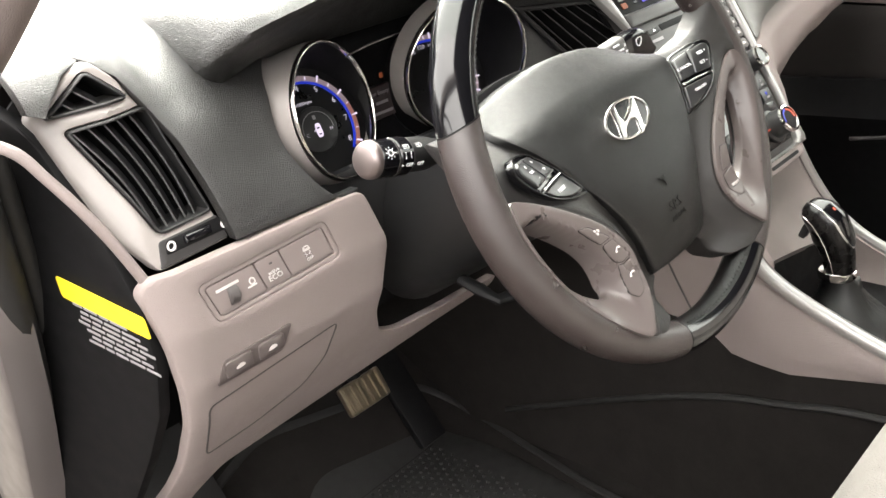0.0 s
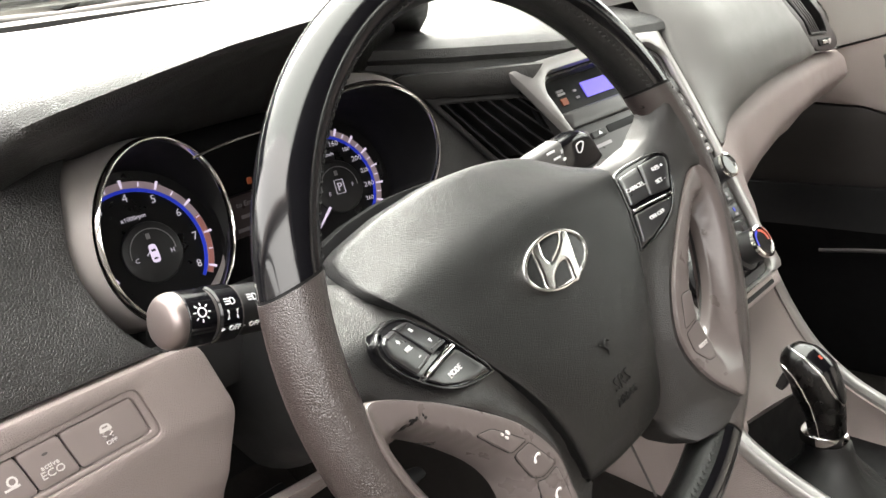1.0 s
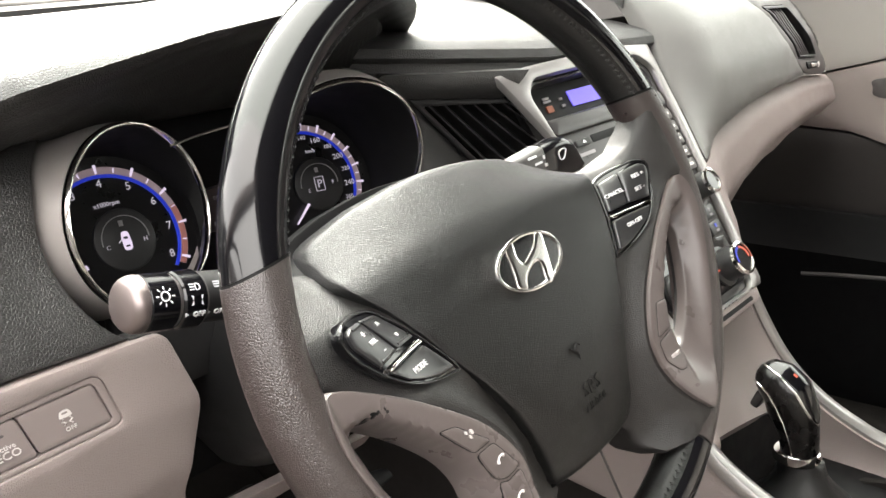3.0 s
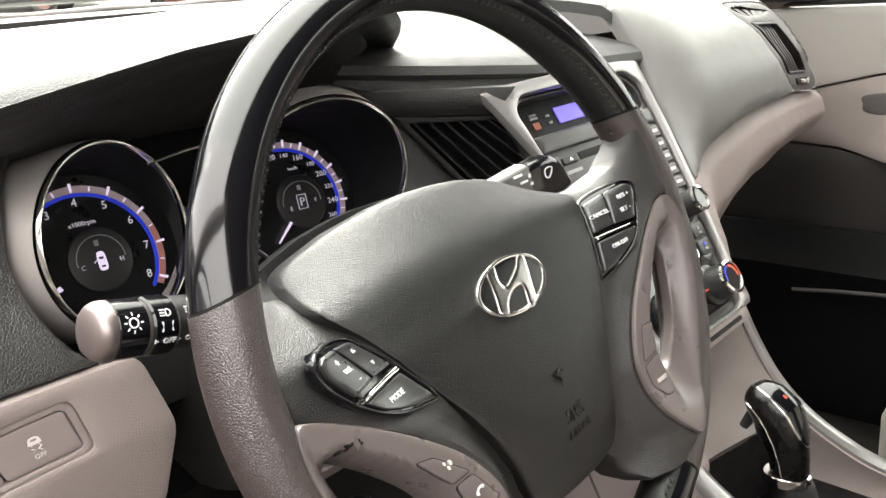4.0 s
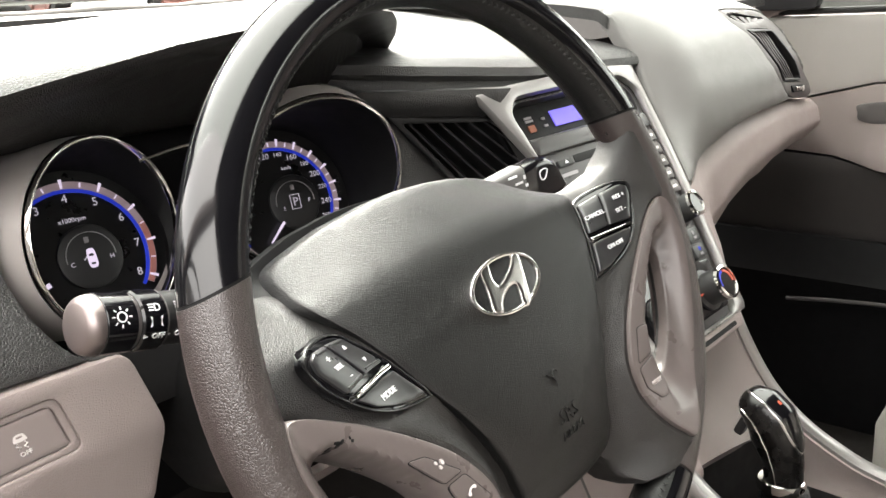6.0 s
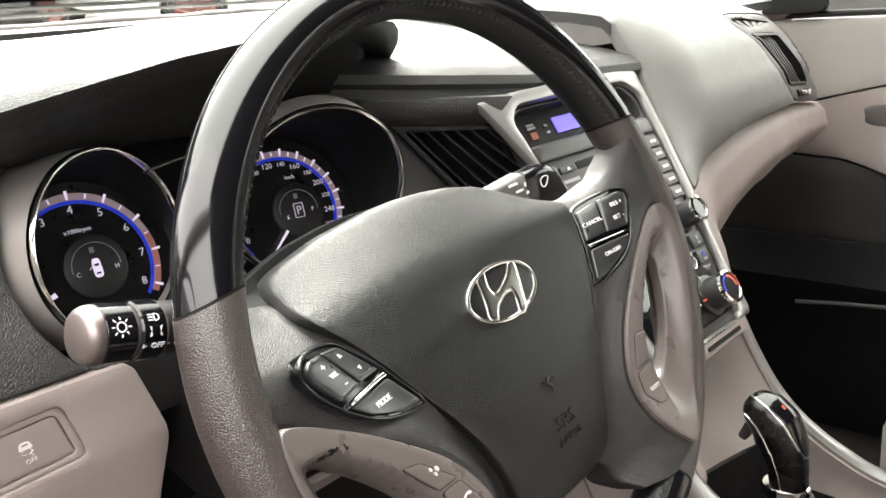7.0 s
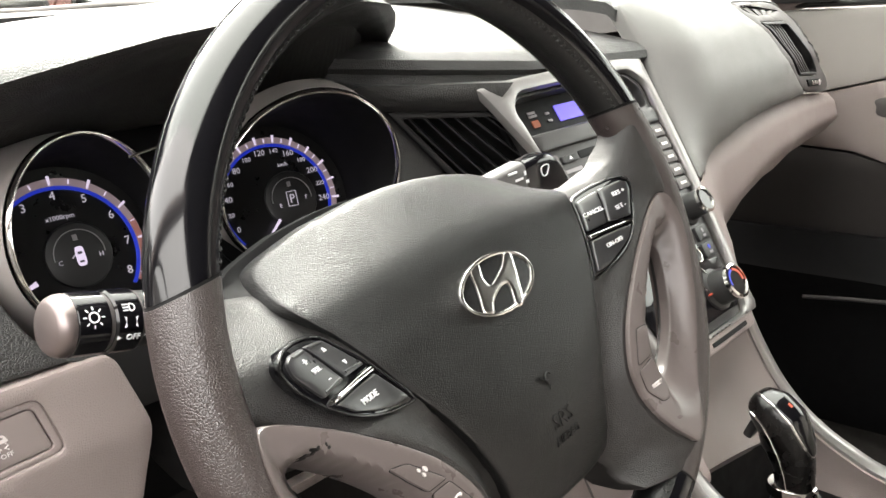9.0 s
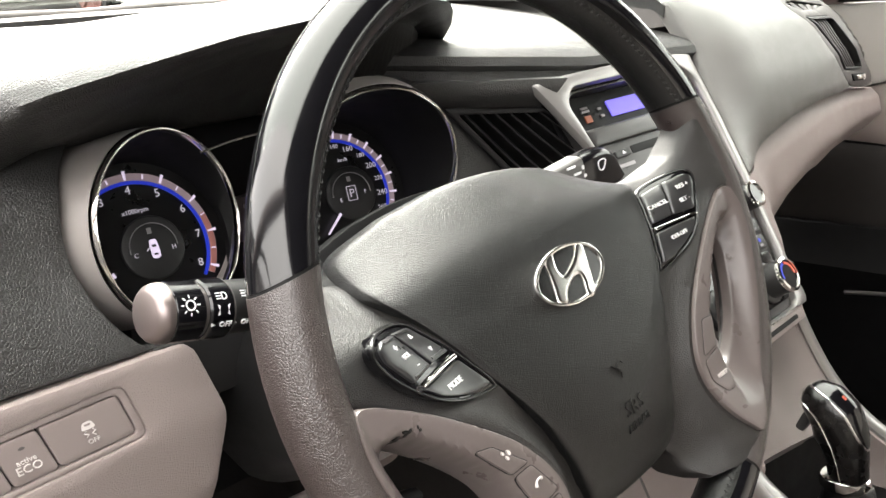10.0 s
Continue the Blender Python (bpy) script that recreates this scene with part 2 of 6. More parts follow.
def resampled(loop, step):
    out = []
    for i, p in enumerate(loop):
        q = loop[(i + 1) % len(loop)]
        k = max(1, int(round(math.dist(p, q) / step)))
        out += [(p[0] + (q[0] - p[0]) * t / k, p[1] + (q[1] - p[1]) * t / k) for t in range(k)]
    return out


def edge_distance(pts, loops):
    pts = np.asarray(pts, float)
    best, inside = np.full(len(pts), 1e9), np.zeros(len(pts), bool)
    for loop in loops:
        a = np.asarray(loop, float)
        b = np.roll(a, -1, 0)
        for p, q in zip(a, b):
            d = q - p
            t = np.clip(((pts - p) @ d) / max(d @ d, 1e-16), 0, 1)
            best = np.minimum(best, np.hypot(*(pts - p - t[:, None] * d).T))
            if p[1] != q[1]:
                cross = (pts[:, 1] < p[1]) != (pts[:, 1] < q[1])
                inside ^= cross & (pts[:, 0] < p[0] + (pts[:, 1] - p[1]) / (q[1] - p[1]) * d[0])
    return best, inside


def plate(outline, surface, back, holes=(), step=0.008, edge=0.002, depth=0.006):
    """A moulded panel: an outline with holes on the surface (u, v) -> place, with rounded edges and a thickness along back."""
    from mathutils.geometry import delaunay_2d_cdt

    loops = [resampled(l, step) for l in (outline, *holes)]
    pts, edges = [], []
    for loop in loops:
        n = len(pts)
        pts += loop
        edges += [(n + i, n + (i + 1) % len(loop)) for i in range(len(loop))]
    wall = len(pts)
    more = []
    if edge:
        for loop in loops:
            a = np.asarray(loop)
            d = np.roll(a, -1, 0) - np.roll(a, 1, 0)
            nrm = np.stack([-d[:, 1], d[:, 0]], 1) / np.maximum(np.hypot(*d.T), 1e-9)[:, None]
            for k in (0.3, 1.0):
                for sgn in (1, -1):
                    q = a + nrm * sgn * edge * k
                    far, ins = edge_distance(q, loops)
                    more += [tuple(v) for v, f, i in zip(q, far, ins) if i and f > 0.85 * k * edge]
    lo, hi = np.min(loops[0], 0), np.max(loops[0], 0)
    gu, gv = np.meshgrid(np.arange(lo[0], hi[0], step), np.arange(lo[1], hi[1], step))
    g = np.stack([gu.ravel() + 0.37 * step * (np.round((gv.ravel() - lo[1]) / step) % 2), gv.ravel()], 1)
    if len(g):
        far, ins = edge_distance(g, loops)
        more += [tuple(v) for v in g[ins & (far > edge + 0.35 * step)]]
    pts += more
    vc, _, tri, *_ = delaunay_2d_cdt([Vector(p) for p in pts], edges, [], 0, 1e-7)
    vc = np.array([tuple(v) for v in vc])
    cen = np.array([vc[list(t)].mean(0) for t in tri])
    far, ins = edge_distance(cen, loops)
    tri = [t for t, i, f in zip(tri, ins, far) if i and f > 1e-7]
    far, _ = edge_distance(vc, loops)
    back = Vector(back)
    verts, n = [], len(vc)
    for (u, v), f in zip(vc, far):
        drop = edge - math.sqrt(max(0.0, edge**2 - (edge - min(f, edge)) ** 2)) if edge else 0
        verts.append(Vector(surface(u, v)) + back * drop)
    verts += [Vector(surface(u, v)) + back * depth for u, v in vc]
    faces = [tuple(t) for t in tri] + [tuple(i + n for i in reversed(t)) for t in tri]
    count = {}
    for t in tri:
        for i in range(len(t)):
            e = (t[i], t[(i + 1) % len(t)])
            count[frozenset(e)] = None if frozenset(e) in count else e
    faces += [(e[1], e[0], e[0] + n, e[1] + n) for e in count.values() if e]
    return verts, faces


def block(size, m, bevel=0.002, seg=2):
    """A box with rounded edges, centred on the pose m."""
    bm = bmesh.new()
    bmesh.ops.create_cube(bm, size=1)
    bmesh.ops.scale(bm, vec=size, verts=bm.verts)
    if bevel:
        bmesh.ops.bevel(bm, geom=bm.edges[:], offset=bevel, segments=seg, profile=0.6, affect="EDGES")
    bmesh.ops.transform(bm, matrix=m, verts=bm.verts)
    return bm


def turned(profile, m, seg=40):
    """A body turned about the local z axis from (radius, height) pairs."""
    rings = [[m @ Vector((r * math.cos(a), r * math.sin(a), h)) for a in np.linspace(0, 2 * math.pi, seg, endpoint=False)] for r, h in profile]
    return loft(rings, True, True)


def basis(origin, u, v):
    """A frame whose x runs along u, y along v and z out of the surface."""
    u, v = Vector(u).normalized(), Vector(v).normalized()
    w = u.cross(v)
    m = Matrix((u, v, w)).transposed().to_4x4()
    m.translation = origin
    return m


def lettering(words, m, size, depth=0.0003, spacing=1.0):
    """Raised writing in the built-in font, centred on the pose m."""
    cu = bpy.data.curves.new("writing", "FONT")
    cu.body, cu.size, cu.extrude, cu.align_x, cu.align_y, cu.space_character = words, size, depth, "CENTER", "CENTER", spacing
    cu.resolution_u = 2
    ob = bpy.data.objects.new("writing", cu)
    scene.collection.objects.link(ob)
    me = bpy.data.meshes.new_from_object(ob.evaluated_get(bpy.context.evaluated_depsgraph_get()))
    bpy.data.objects.remove(ob)
    bpy.data.curves.remove(cu)
    me.transform(m)
    return me


def band(outline, width):
    """The outline with the same outline drawn in by width, as an outer loop and a hole."""
    a = np.asarray(outline, float)
    c = a.mean(0)
    d = np.roll(a, -1, 0) - np.roll(a, 1, 0)
    nrm = np.stack([-d[:, 1], d[:, 0]], 1) / np.maximum(np.hypot(*d.T), 1e-9)[:, None]
    if (((c - a) * nrm).sum(1)).mean() < 0:
        nrm = -nrm
    return [tuple(p) for p in a + nrm * width]


def lerp(x, xs, ys):
    return float(np.interp(x, xs, ys))


# ---- steering wheel ----
ROLL, RAKE = radians(4.5), radians(20)
MW = basis((0, 0, 0.66), (math.cos(ROLL), math.sin(ROLL) * math.sin(RAKE), math.sin(ROLL) * math.cos(RAKE)), (-math.sin(ROLL), math.cos(ROLL) * math.sin(RAKE), math.cos(ROLL) * math.cos(RAKE)))
RIM, TUBE_R, TUBE_C = 0.1733, 0.0140, 0.0165
INTO = MW.to_3x3() @ Vector((0, 0, -1))


def rim_point(th, ps, grow=1.0):
    r = RIM + TUBE_R * grow * math.cos(ps)
    return MW @ Vector((r * math.cos(th), r * math.sin(th), TUBE_C * grow * math.sin(ps)))


def slant_end(t, ps):
    """The upper joints run aslant over the rim."""
    near = max(0.0, 1 - abs(t - 21) / 12) - max(0.0, 1 - abs(t - 159) / 12)
    return t - 2.3 * near * math.cos(ps)


def rim_bar(t0, t1, grow=1.0, step=3.0):
    n = max(2, int(abs(t1 - t0) / step))
    return loft([[rim_point(radians(slant_end(t, p)), p, grow) for p in np.linspace(0, 2 * math.pi, 28, endpoint=False)] for t in np.linspace(t0, t1, n)])


def rim_shell(t0, t1, p0, p1, step=2.5):
    """A hard shell over part of the rim's section."""
    n, rings = max(2, int(abs(t1 - t0) / step)), []
    for t in np.linspace(t0, t1, n):
        a = [rim_point(radians(slant_end(t, radians(p))), radians(p), 1.02) for p in np.linspace(p0, p1, 26)]
        b = [rim_point(radians(slant_end(t, radians(p))), radians(p), 0.93) for p in np.linspace(p1, p0, 26)]
        rings.append(a + b)
    return loft(rings)


def hub_half(b):
    return lerp(b, [-0.115, -0.11, -0.10, -0.09, -0.08, -0.07, -0.06, -0.05, -0.04, -0.03, -0.02, -0.01, 0.0, 0.01, 0.02, 0.03, 0.04, 0.05, 0.058, 0.066], [0.036, 0.0420, 0.0447, 0.0467, 0.0497, 0.0533, 0.0575, 0.0625, 0.0677, 0.0738, 0.0795, 0.0847, 0.0898, 0.0947, 0.1003, 0.1055, 0.1080, 0.1055, 0.1022, 0.097])


def wheel_height(a, b):
    """How far the hub cover stands out towards the driver: a shallow dome, a rounded brow and a deep top face."""
    edge = lerp(b, [-0.115, -0.10, -0.08, -0.06, -0.04, -0.02, 0.0, 0.01, 0.02, 0.03, 0.04, 0.05, 0.058, 0.066, 0.07], [-0.003, 0.002, 0.005, 0.007, 0.006, 0.003, -0.001, -0.005, -0.009, -0.0135, -0.0205, -0.0330, -0.0440, -0.0560, -0.062])
    mid = lerp(b, [-0.115, -0.10, -0.085, -0.07, -0.05, -0.03, -0.01, 0.01, 0.02, 0.026, 0.031, 0.035, 0.039, 0.043, 0.054, 0.064, 0.07], [0.002, 0.0075, 0.0112, 0.0125, 0.0108, 0.0072, 0.0034, 0.0002, -0.0016, -0.0033, -0.0056, -0.0080, -0.0110, -0.0143, -0.0237, -0.0325, -0.039])
    t = min(1.0, abs(a) / hub_half(b))
    return edge + (mid - edge) * (1 - t ** 2.4)


def on_hub(height, lift=0.0):
    """The cover's upper edge runs down from its left corner to its right one."""
    def place(u, v):
        k = max(0.0, min(1.0, (v - 0.012) / 0.054))
        fall = lerp(u, [-0.104, -0.098, -0.090, -0.076, -0.062, -0.031, -0.013, 0.010, 0.034, 0.060, 0.088, 0.113], [-0.009, -0.007, -0.005, -0.002, 0.001, 0.0035, 0.0035, 0.0015, -0.0020, -0.0075, -0.0155, -0.024])
        return MW @ Vector((u, v + fall * k * k * (3 - 2 * k), height(u, v) + lift))
    return place


def spoke_height(a, b):
    """The spokes dip towards the hub and rise to the rim."""
    s = abs(a)
    near = lerp(b, [-0.15, -0.11, -0.08, -0.06, -0.03, -0.02, 0.0, 0.01, 0.02, 0.03, 0.04, 0.06], [-0.010, -0.006, -0.001, 0.0015, 0.0025, 0.0025, -0.003, -0.0075, -0.0130, -0.0225, -0.0360, -0.068])
    far = lerp(b, [-0.15, -0.06, -0.03, 0.02, 0.035, 0.05, 0.065], [0.003, 0.004, 0.008, 0.006, 0.0, -0.010, -0.020])
    t = min(1.0, max(0.0, (s - hub_half(b) - 0.0015) / 0.040))
    return near + (far - near) * t * t * (3 - 2 * t)


def on_wheel(height, lift=0.0):
    return lambda u, v: MW @ Vector((u, v, height(u, v) + lift))


def mirrored(loop):
    return [(-u, v) for u, v in reversed(loop)]


TRIM = smooth_loop([(0.160, 0.002), (0.135, -0.011), (0.108, -0.031), (0.0845, -0.053), (0.0705, -0.0765), (0.070, -0.095), (0.0745, -0.112), (0.0865, -0.1295), (0.0995, -0.1375), (0.1245, -0.110), (0.1500, -0.073), (0.1655, -0.034), (0.1675, -0.009)], 6)
HOLE = smooth_loop([(0.150, -0.021), (0.137, -0.0285), (0.119, -0.045), (0.1045, -0.063), (0.0985, -0.080), (0.101, -0.096), (0.114, -0.096), (0.137, -0.074), (0.151, -0.040)], 6)


def trim_rise(a, b):
    """The bezel stands highest at its lower tip."""
    return 0.0125 + 0.008 * max(0.0, min(1.0, (-b - 0.095) / 0.04))


@functools.lru_cache(None)
def trim_scoop(s, b):
    """A wide scoop on the rim side of the hole, a short wall on the hub side."""
    far, _ = edge_distance([(s, b)], [HOLE])
    hub = -0.82 * (s - 0.150) + 0.574 * (b + 0.030)
    k = max(0.0, min(1.0, (hub + 0.006) / 0.014))
    k = k * k * (3 - 2 * k)
    reach = 0.027 * (1 - k) + 0.0065 * k
    c = trim_rise(s, b) - (0.0095 + 0.009 * k) * max(0.0, 1 - float(far[0]) / reach) ** 1.7
    # it wraps over the rim's inner side
    q = (math.hypot(s, b) - RIM) / (TUBE_R * 1.03)
    if abs(q) >= 1:
        return c
    d = 1.03 * TUBE_C * math.sqrt(1 - q * q) + 0.0012
    return 0.5 * (c + d + math.sqrt((c - d) ** 2 + 2e-6))


def trim_height(a, b):
    return trim_scoop(round(abs(a), 6), round(b, 6))


def pod_skin(a, b):
    return spoke_swell(round(abs(a), 6), round(b, 6))


def spoke_skin(a, b):
    """Beside its pod the left spoke falls away from the hub and dives under the rim's grip."""
    old, k = pod_skin(a, b), max(0.0, min(1.0, (b + 0.030) / 0.030))
    if a > 0 or k == 0.0:
        return old
    near = lerp(b, [-0.03, 0.0, 0.01, 0.02, 0.03, 0.04, 0.06], [0.0015, -0.003, -0.0075, -0.0140, -0.0250, -0.0390, -0.070])
    far = lerp(b, [-0.03, 0.0, 0.02, 0.035, 0.05, 0.065], [0.001, -0.002, -0.0075, -0.0200, -0.034, -0.045])
    a = abs(a)
    half = hub_half(b)
    t = min(1.0, max(0.0, (a - half - 0.0015) / 0.036))
    base = near + (far - near) * t * t * (3 - 2 * t) - 0.016 * max(0.0, min(1.0, (half - 0.002 - a) / 0.006))
    w = max(0.0, min(1.0, (math.hypot(a, b) - 0.152) / 0.018))
    base += (max(base, 0.001) - base) * w * w
    return old + (base - old) * k * k * (3 - 2 * k)


@functools.lru_cache(None)
def spoke_swell(a, b):
    """The spokes swell up to meet the bezel's edge and run out into the rim."""
    base = spoke_height(a, b) - 0.016 * max(0.0, min(1.0, (hub_half(b) - 0.002 - a) / 0.006))
    w = max(0.0, min(1.0, (math.hypot(a, b) - 0.138) / 0.031))
    base += (max(base, 0.0152) - base) * w * w * (3 - 2 * w)
    far, inside = edge_distance([(a, b)], [TRIM])
    k = 1.0 if inside[0] else max(0.0, 1 - float(far[0]) / 0.015)
    k = k * k * (3 - 2 * k)
    return base + (max(base, trim_rise(a, b) - 0.0015) - base) * k


def build_wheel():
    wheel = thing("steering_wheel", (0, 0.05, 0.64), "black and taupe four-spoke steering wheel with gloss black and leather rim", "steering wheel")
    part("rim_core", rim_bar(0, 360 - 1e-3, 0.985), PAD_VINYL, wheel, "black grained leather inner rim")
    part("upper_rim_shell", rim_shell(21.2, 158.8, -125, 128), GLOSS_BLACK, wheel, "gloss black rim cap")
    part("lower_rim_shell", rim_shell(252, 297, -125, 128), GLOSS_BLACK, wheel, "gloss black rim cap")
    part("side_grip", rim_bar(-62.4, 20.5, 1.03), LEATHER, wheel, "grained leather grip")
    part("side_grip", rim_bar(159.3, 251.5, 1.03), LEATHER, wheel, "grained leather grip")
    for t in (20.9, 159.05, 251.75, 297.3):
        part("joint_ring", rim_bar(t - 0.25, t + 0.25, 1.01, 0.2), DULL_BLACK, wheel)
    for t0, t1 in ((23, 158), (254, 295)):
        stitches = []
        for t in np.arange(t0, t1, 1.7):
            for p in (134, 142):
                q = [rim_point(radians(t + (0.55 if p == 134 else -0.2)), radians(p), 1.0), rim_point(radians(t + 0.15), radians(138), 1.035), rim_point(radians(t - 0.3 + (0 if p == 134 else 0.9)), radians(p + 3), 1.0)]
                stitches.append(tube(q, 0.0005, 5))
        tagged(part("stitching", merge(*stitches), SOFT_BLACK, wheel, "black cross stitching"), kind="stuff")
    # spokes
    r_in = RIM - 0.004
    right = [(0.0, 0.045), (0.105, 0.046), (0.152, 0.058)] + [(r_in * math.cos(radians(t)), r_in * math.sin(radians(t))) for t in range(18, -70, -8)] + [(0.052, -0.146), (0.045, -0.138), (0.041, -0.126), (0.020, -0.104)]
    left = [(-u, v) for u, v in reversed(right[1:])]
    right[:3] = [(0.0, 0.040), (0.090, 0.031), (0.124, 0.028), (0.141, 0.033), (0.151, 0.044), (0.157, 0.056)]
    outline = right + left
    grow_hole = band(TRIM, 0.0006)
    part("spokes", plate(outline, on_wheel(spoke_skin), INTO, [grow_hole, mirrored(grow_hole)], 0.005, 0.004, 0.022), SPOKE_VINYL, wheel, "black grained spokes")
    for side in (1, -1):
        loop = TRIM if side > 0 else mirrored(TRIM)
        hole = HOLE if side > 0 else mirrored(HOLE)
        trim = part("spoke_trim", plate(loop, on_wheel(trim_height), INTO, [hole], 0.0026, 0.0012, 0.007), GREY_SMOOTH, wheel, "satin taupe spoke bezel")
        part("spoke_backing", plate(band(loop, 0.006), on_wheel(trim_height, -0.0075), INTO, [band(hole, -0.002)], 0.005, 0.001, 0.004), PAD_VINYL, wheel, "black grained backing")
        if side < 0:
            keys = [("voice_key", [(-0.1140, -0.0415), (-0.1040, -0.0440), (-0.0865, -0.0605), (-0.0990, -0.0605)]), ("call_key", [(-0.0978, -0.0625), (-0.0855, -0.0625), (-0.0745, -0.0805), (-0.0860, -0.0815), (-0.0925, -0.0785)]), ("hang_up_key", [(-0.0750, -0.0825), (-0.0745, -0.0960), (-0.0790, -0.1080), (-0.0880, -0.1100), (-0.0945, -0.1040), (-0.0915, -0.0810), (-0.0860, -0.0835)])]
        else:
            keys = [("reset_key", [(0.0745, -0.0830), (0.0915, -0.0810), (0.0945, -0.1000), (0.0900, -0.1070), (0.0830, -0.1060), (0.0750, -0.0960)]), ("trip_key", [(0.0860, -0.0610), (0.0975, -0.0625), (0.0915, -0.0790), (0.0755, -0.0800)])]
        for name, poly in keys:
            shape = rounded(poly, 0.0022)
            part("key_gap", plate(band(shape, -0.00035), on_wheel(trim_height, 0.0002), INTO, (), 0.002, 0, 0.002), DULL_BLACK, trim)
            key = part(name, plate(shape, on_wheel(trim_height, 0.0005), INTO, (), 0.002, 0.0004, 0.004), GREY_SMOOTH, trim, "taupe push key")
            cu, cv = np.mean(shape, 0)
            if side > 0:
                marks = [lettering(words, MW @ pose(cu, cv, trim_height(cu, cv) + 0.0014, 0, -8, 0), 0.0034, 0.0005) for words in ((("RESET",) if name == "reset_key" else ()))]
                for me in marks:
                    part("key_mark", me, PALE_PRINT, key)
            elif name == "voice_key":
                for du, dv, r in ((0.0015, 0.001, 0.0009), (-0.0003, -0.0008, 0.0007), (-0.0022, 0.0022, 0.0006)):
                    part("key_mark", plate(oval(cu + du + 0.003, cv + dv, r, 1.6 * r, 12, 0.4), on_wheel(trim_height, 0.0013), INTO, (), 0.002, 0, 0.001), PALE_PRINT, key)
            else:
                bow = [MW @ Vector((cu + 0.0030 * math.cos(w) + 0.002, cv + 0.0034 * math.sin(w), trim_height(cu, cv) + 0.0012)) for w in np.linspace(0.9, 3.0, 8)]
                part("key_mark", tube(bow, [0.0009, 0.0008, 0.0005, 0.0005, 0.0005, 0.0005, 0.0008, 0.0009], 6), PALE_PRINT, key)
    # hub cover
    side = [(hub_half(b), b) for b in (0.060, 0.053, 0.045, 0.036, 0.026, 0.014, 0.0, -0.02, -0.04, -0.06, -0.08, -0.095, -0.105)] + [(0.040, -0.1125), (0.034, -0.1145)]
    half = [(0.0, 0.0665), (0.04, 0.0663), (0.075, 0.0658), (0.094, 0.0642), *side]
    hub = smooth_loop(half + [(-u, v) for u, v in reversed(half[1:])], 4)
    cover = part("hub_cover", plate(hub, on_hub(wheel_height), INTO, (), 0.0032, 0.0022, 0.012), PAD_VINYL, wheel, "black grained airbag cover")
    seam = [tuple(1.02 * np.array(p)) for p in hub]
    part("hub_gap", plate(seam, on_hub(lambda a, b: min(wheel_height(a, b), spoke_height(a, b)) - 0.009), INTO, (), 0.008, 0.001, 0.010), DULL_BLACK, wheel)
    # emblem
    ring = oval(0.0018, 0.0022, 0.0296, 0.0158, 64)
    raised = lambda lift: on_wheel(lambda a, b: wheel_height(a, b), lift)
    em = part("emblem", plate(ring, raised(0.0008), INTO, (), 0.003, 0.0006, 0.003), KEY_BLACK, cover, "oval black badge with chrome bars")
    part("badge_ring", plate(ring, raised(0.0022), INTO, [band(ring, 0.0023)], 0.0012, 0.0011, 0.003), BADGE, em, "bright chrome oval ring")
    bars = [(-0.0140, 0.0148), (-0.0158, 0.0060), (-0.0175, -0.0012), (-0.0192, -0.0072), (-0.0136, -0.0104), (-0.0094, -0.0050), (-0.0010, -0.0008), (0.0052, -0.0004), (0.0062, -0.0042), (0.0036, -0.0134), (0.0106, -0.0128), (0.0144, -0.0031), (0.0176, 0.0058), (0.0190, 0.0122), (0.0146, 0.0148), (0.0086, 0.0092), (-0.0004, 0.0048), (-0.0060, 0.0034), (-0.0084, 0.0070), (-0.0074, 0.0117), (-0.0064, 0.0166)]
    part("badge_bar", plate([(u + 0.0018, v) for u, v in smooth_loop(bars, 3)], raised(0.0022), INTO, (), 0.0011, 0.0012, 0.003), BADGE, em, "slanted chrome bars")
    # embossed writing
    for words, b, size in (("SRS", -0.0745, 0.0115), ("AIRBAG", -0.0840, 0.0060)):
        c = wheel_height(0, b)
        part("embossed_writing", lettering(words, MW @ pose(0.0, b, c + 0.0002, 6, 0, 0), size, 0.0005), PAD_VINYL, cover)
    c0 = wheel_height(0.0, -0.055)
    loop_pts = [MW @ Vector((0.0015 + 0.0026 * math.cos(w), -0.0525 + 0.0030 * math.sin(w), c0 + 0.0004)) for w in np.linspace(0.4, 4.4, 10)]
    part("embossed_pictogram", tube(loop_pts + [MW @ Vector((0.0, -0.0585, c0 + 0.0004))], 0.0005, 6), PAD_VINYL, cover)
    part("embossed_pictogram", tube([MW @ Vector((-0.0050, -0.0500, c0)), MW @ Vector((0.0010, -0.0540, c0 + 0.0004))], 0.0005, 6), PAD_VINYL, cover)
    # switch pods
    pod = smooth_loop([(0.1045, 0.0200), (0.1135, 0.0228), (0.1240, 0.0238), (0.1345, 0.0235), (0.1405, 0.0195), (0.1410, 0.0140), (0.1365, 0.0045), (0.1295, -0.0045), (0.1205, -0.0125), (0.1110, -0.0180), (0.0980, -0.0228), (0.0860, -0.0250), (0.0785, -0.0255), (0.0795, -0.0215), (0.0850, -0.0110), (0.0918, 0.0010), (0.0985, 0.0115)], 3)
    cells = [("hub_key", [(0.1055, 0.0178), (0.1195, 0.0196), (0.1098, 0.0005), (0.0945, 0.0005)]), ("outer_key", [(0.1212, 0.0198), (0.1330, 0.0205), (0.1372, 0.0180), (0.1368, 0.0125), (0.1275, -0.0015), (0.1112, 0.0003)]), ("lower_key", [(0.0925, -0.0050), (0.1240, -0.0062), (0.1160, -0.0130), (0.1050, -0.0178), (0.0935, -0.0215), (0.0825, -0.0218)])]
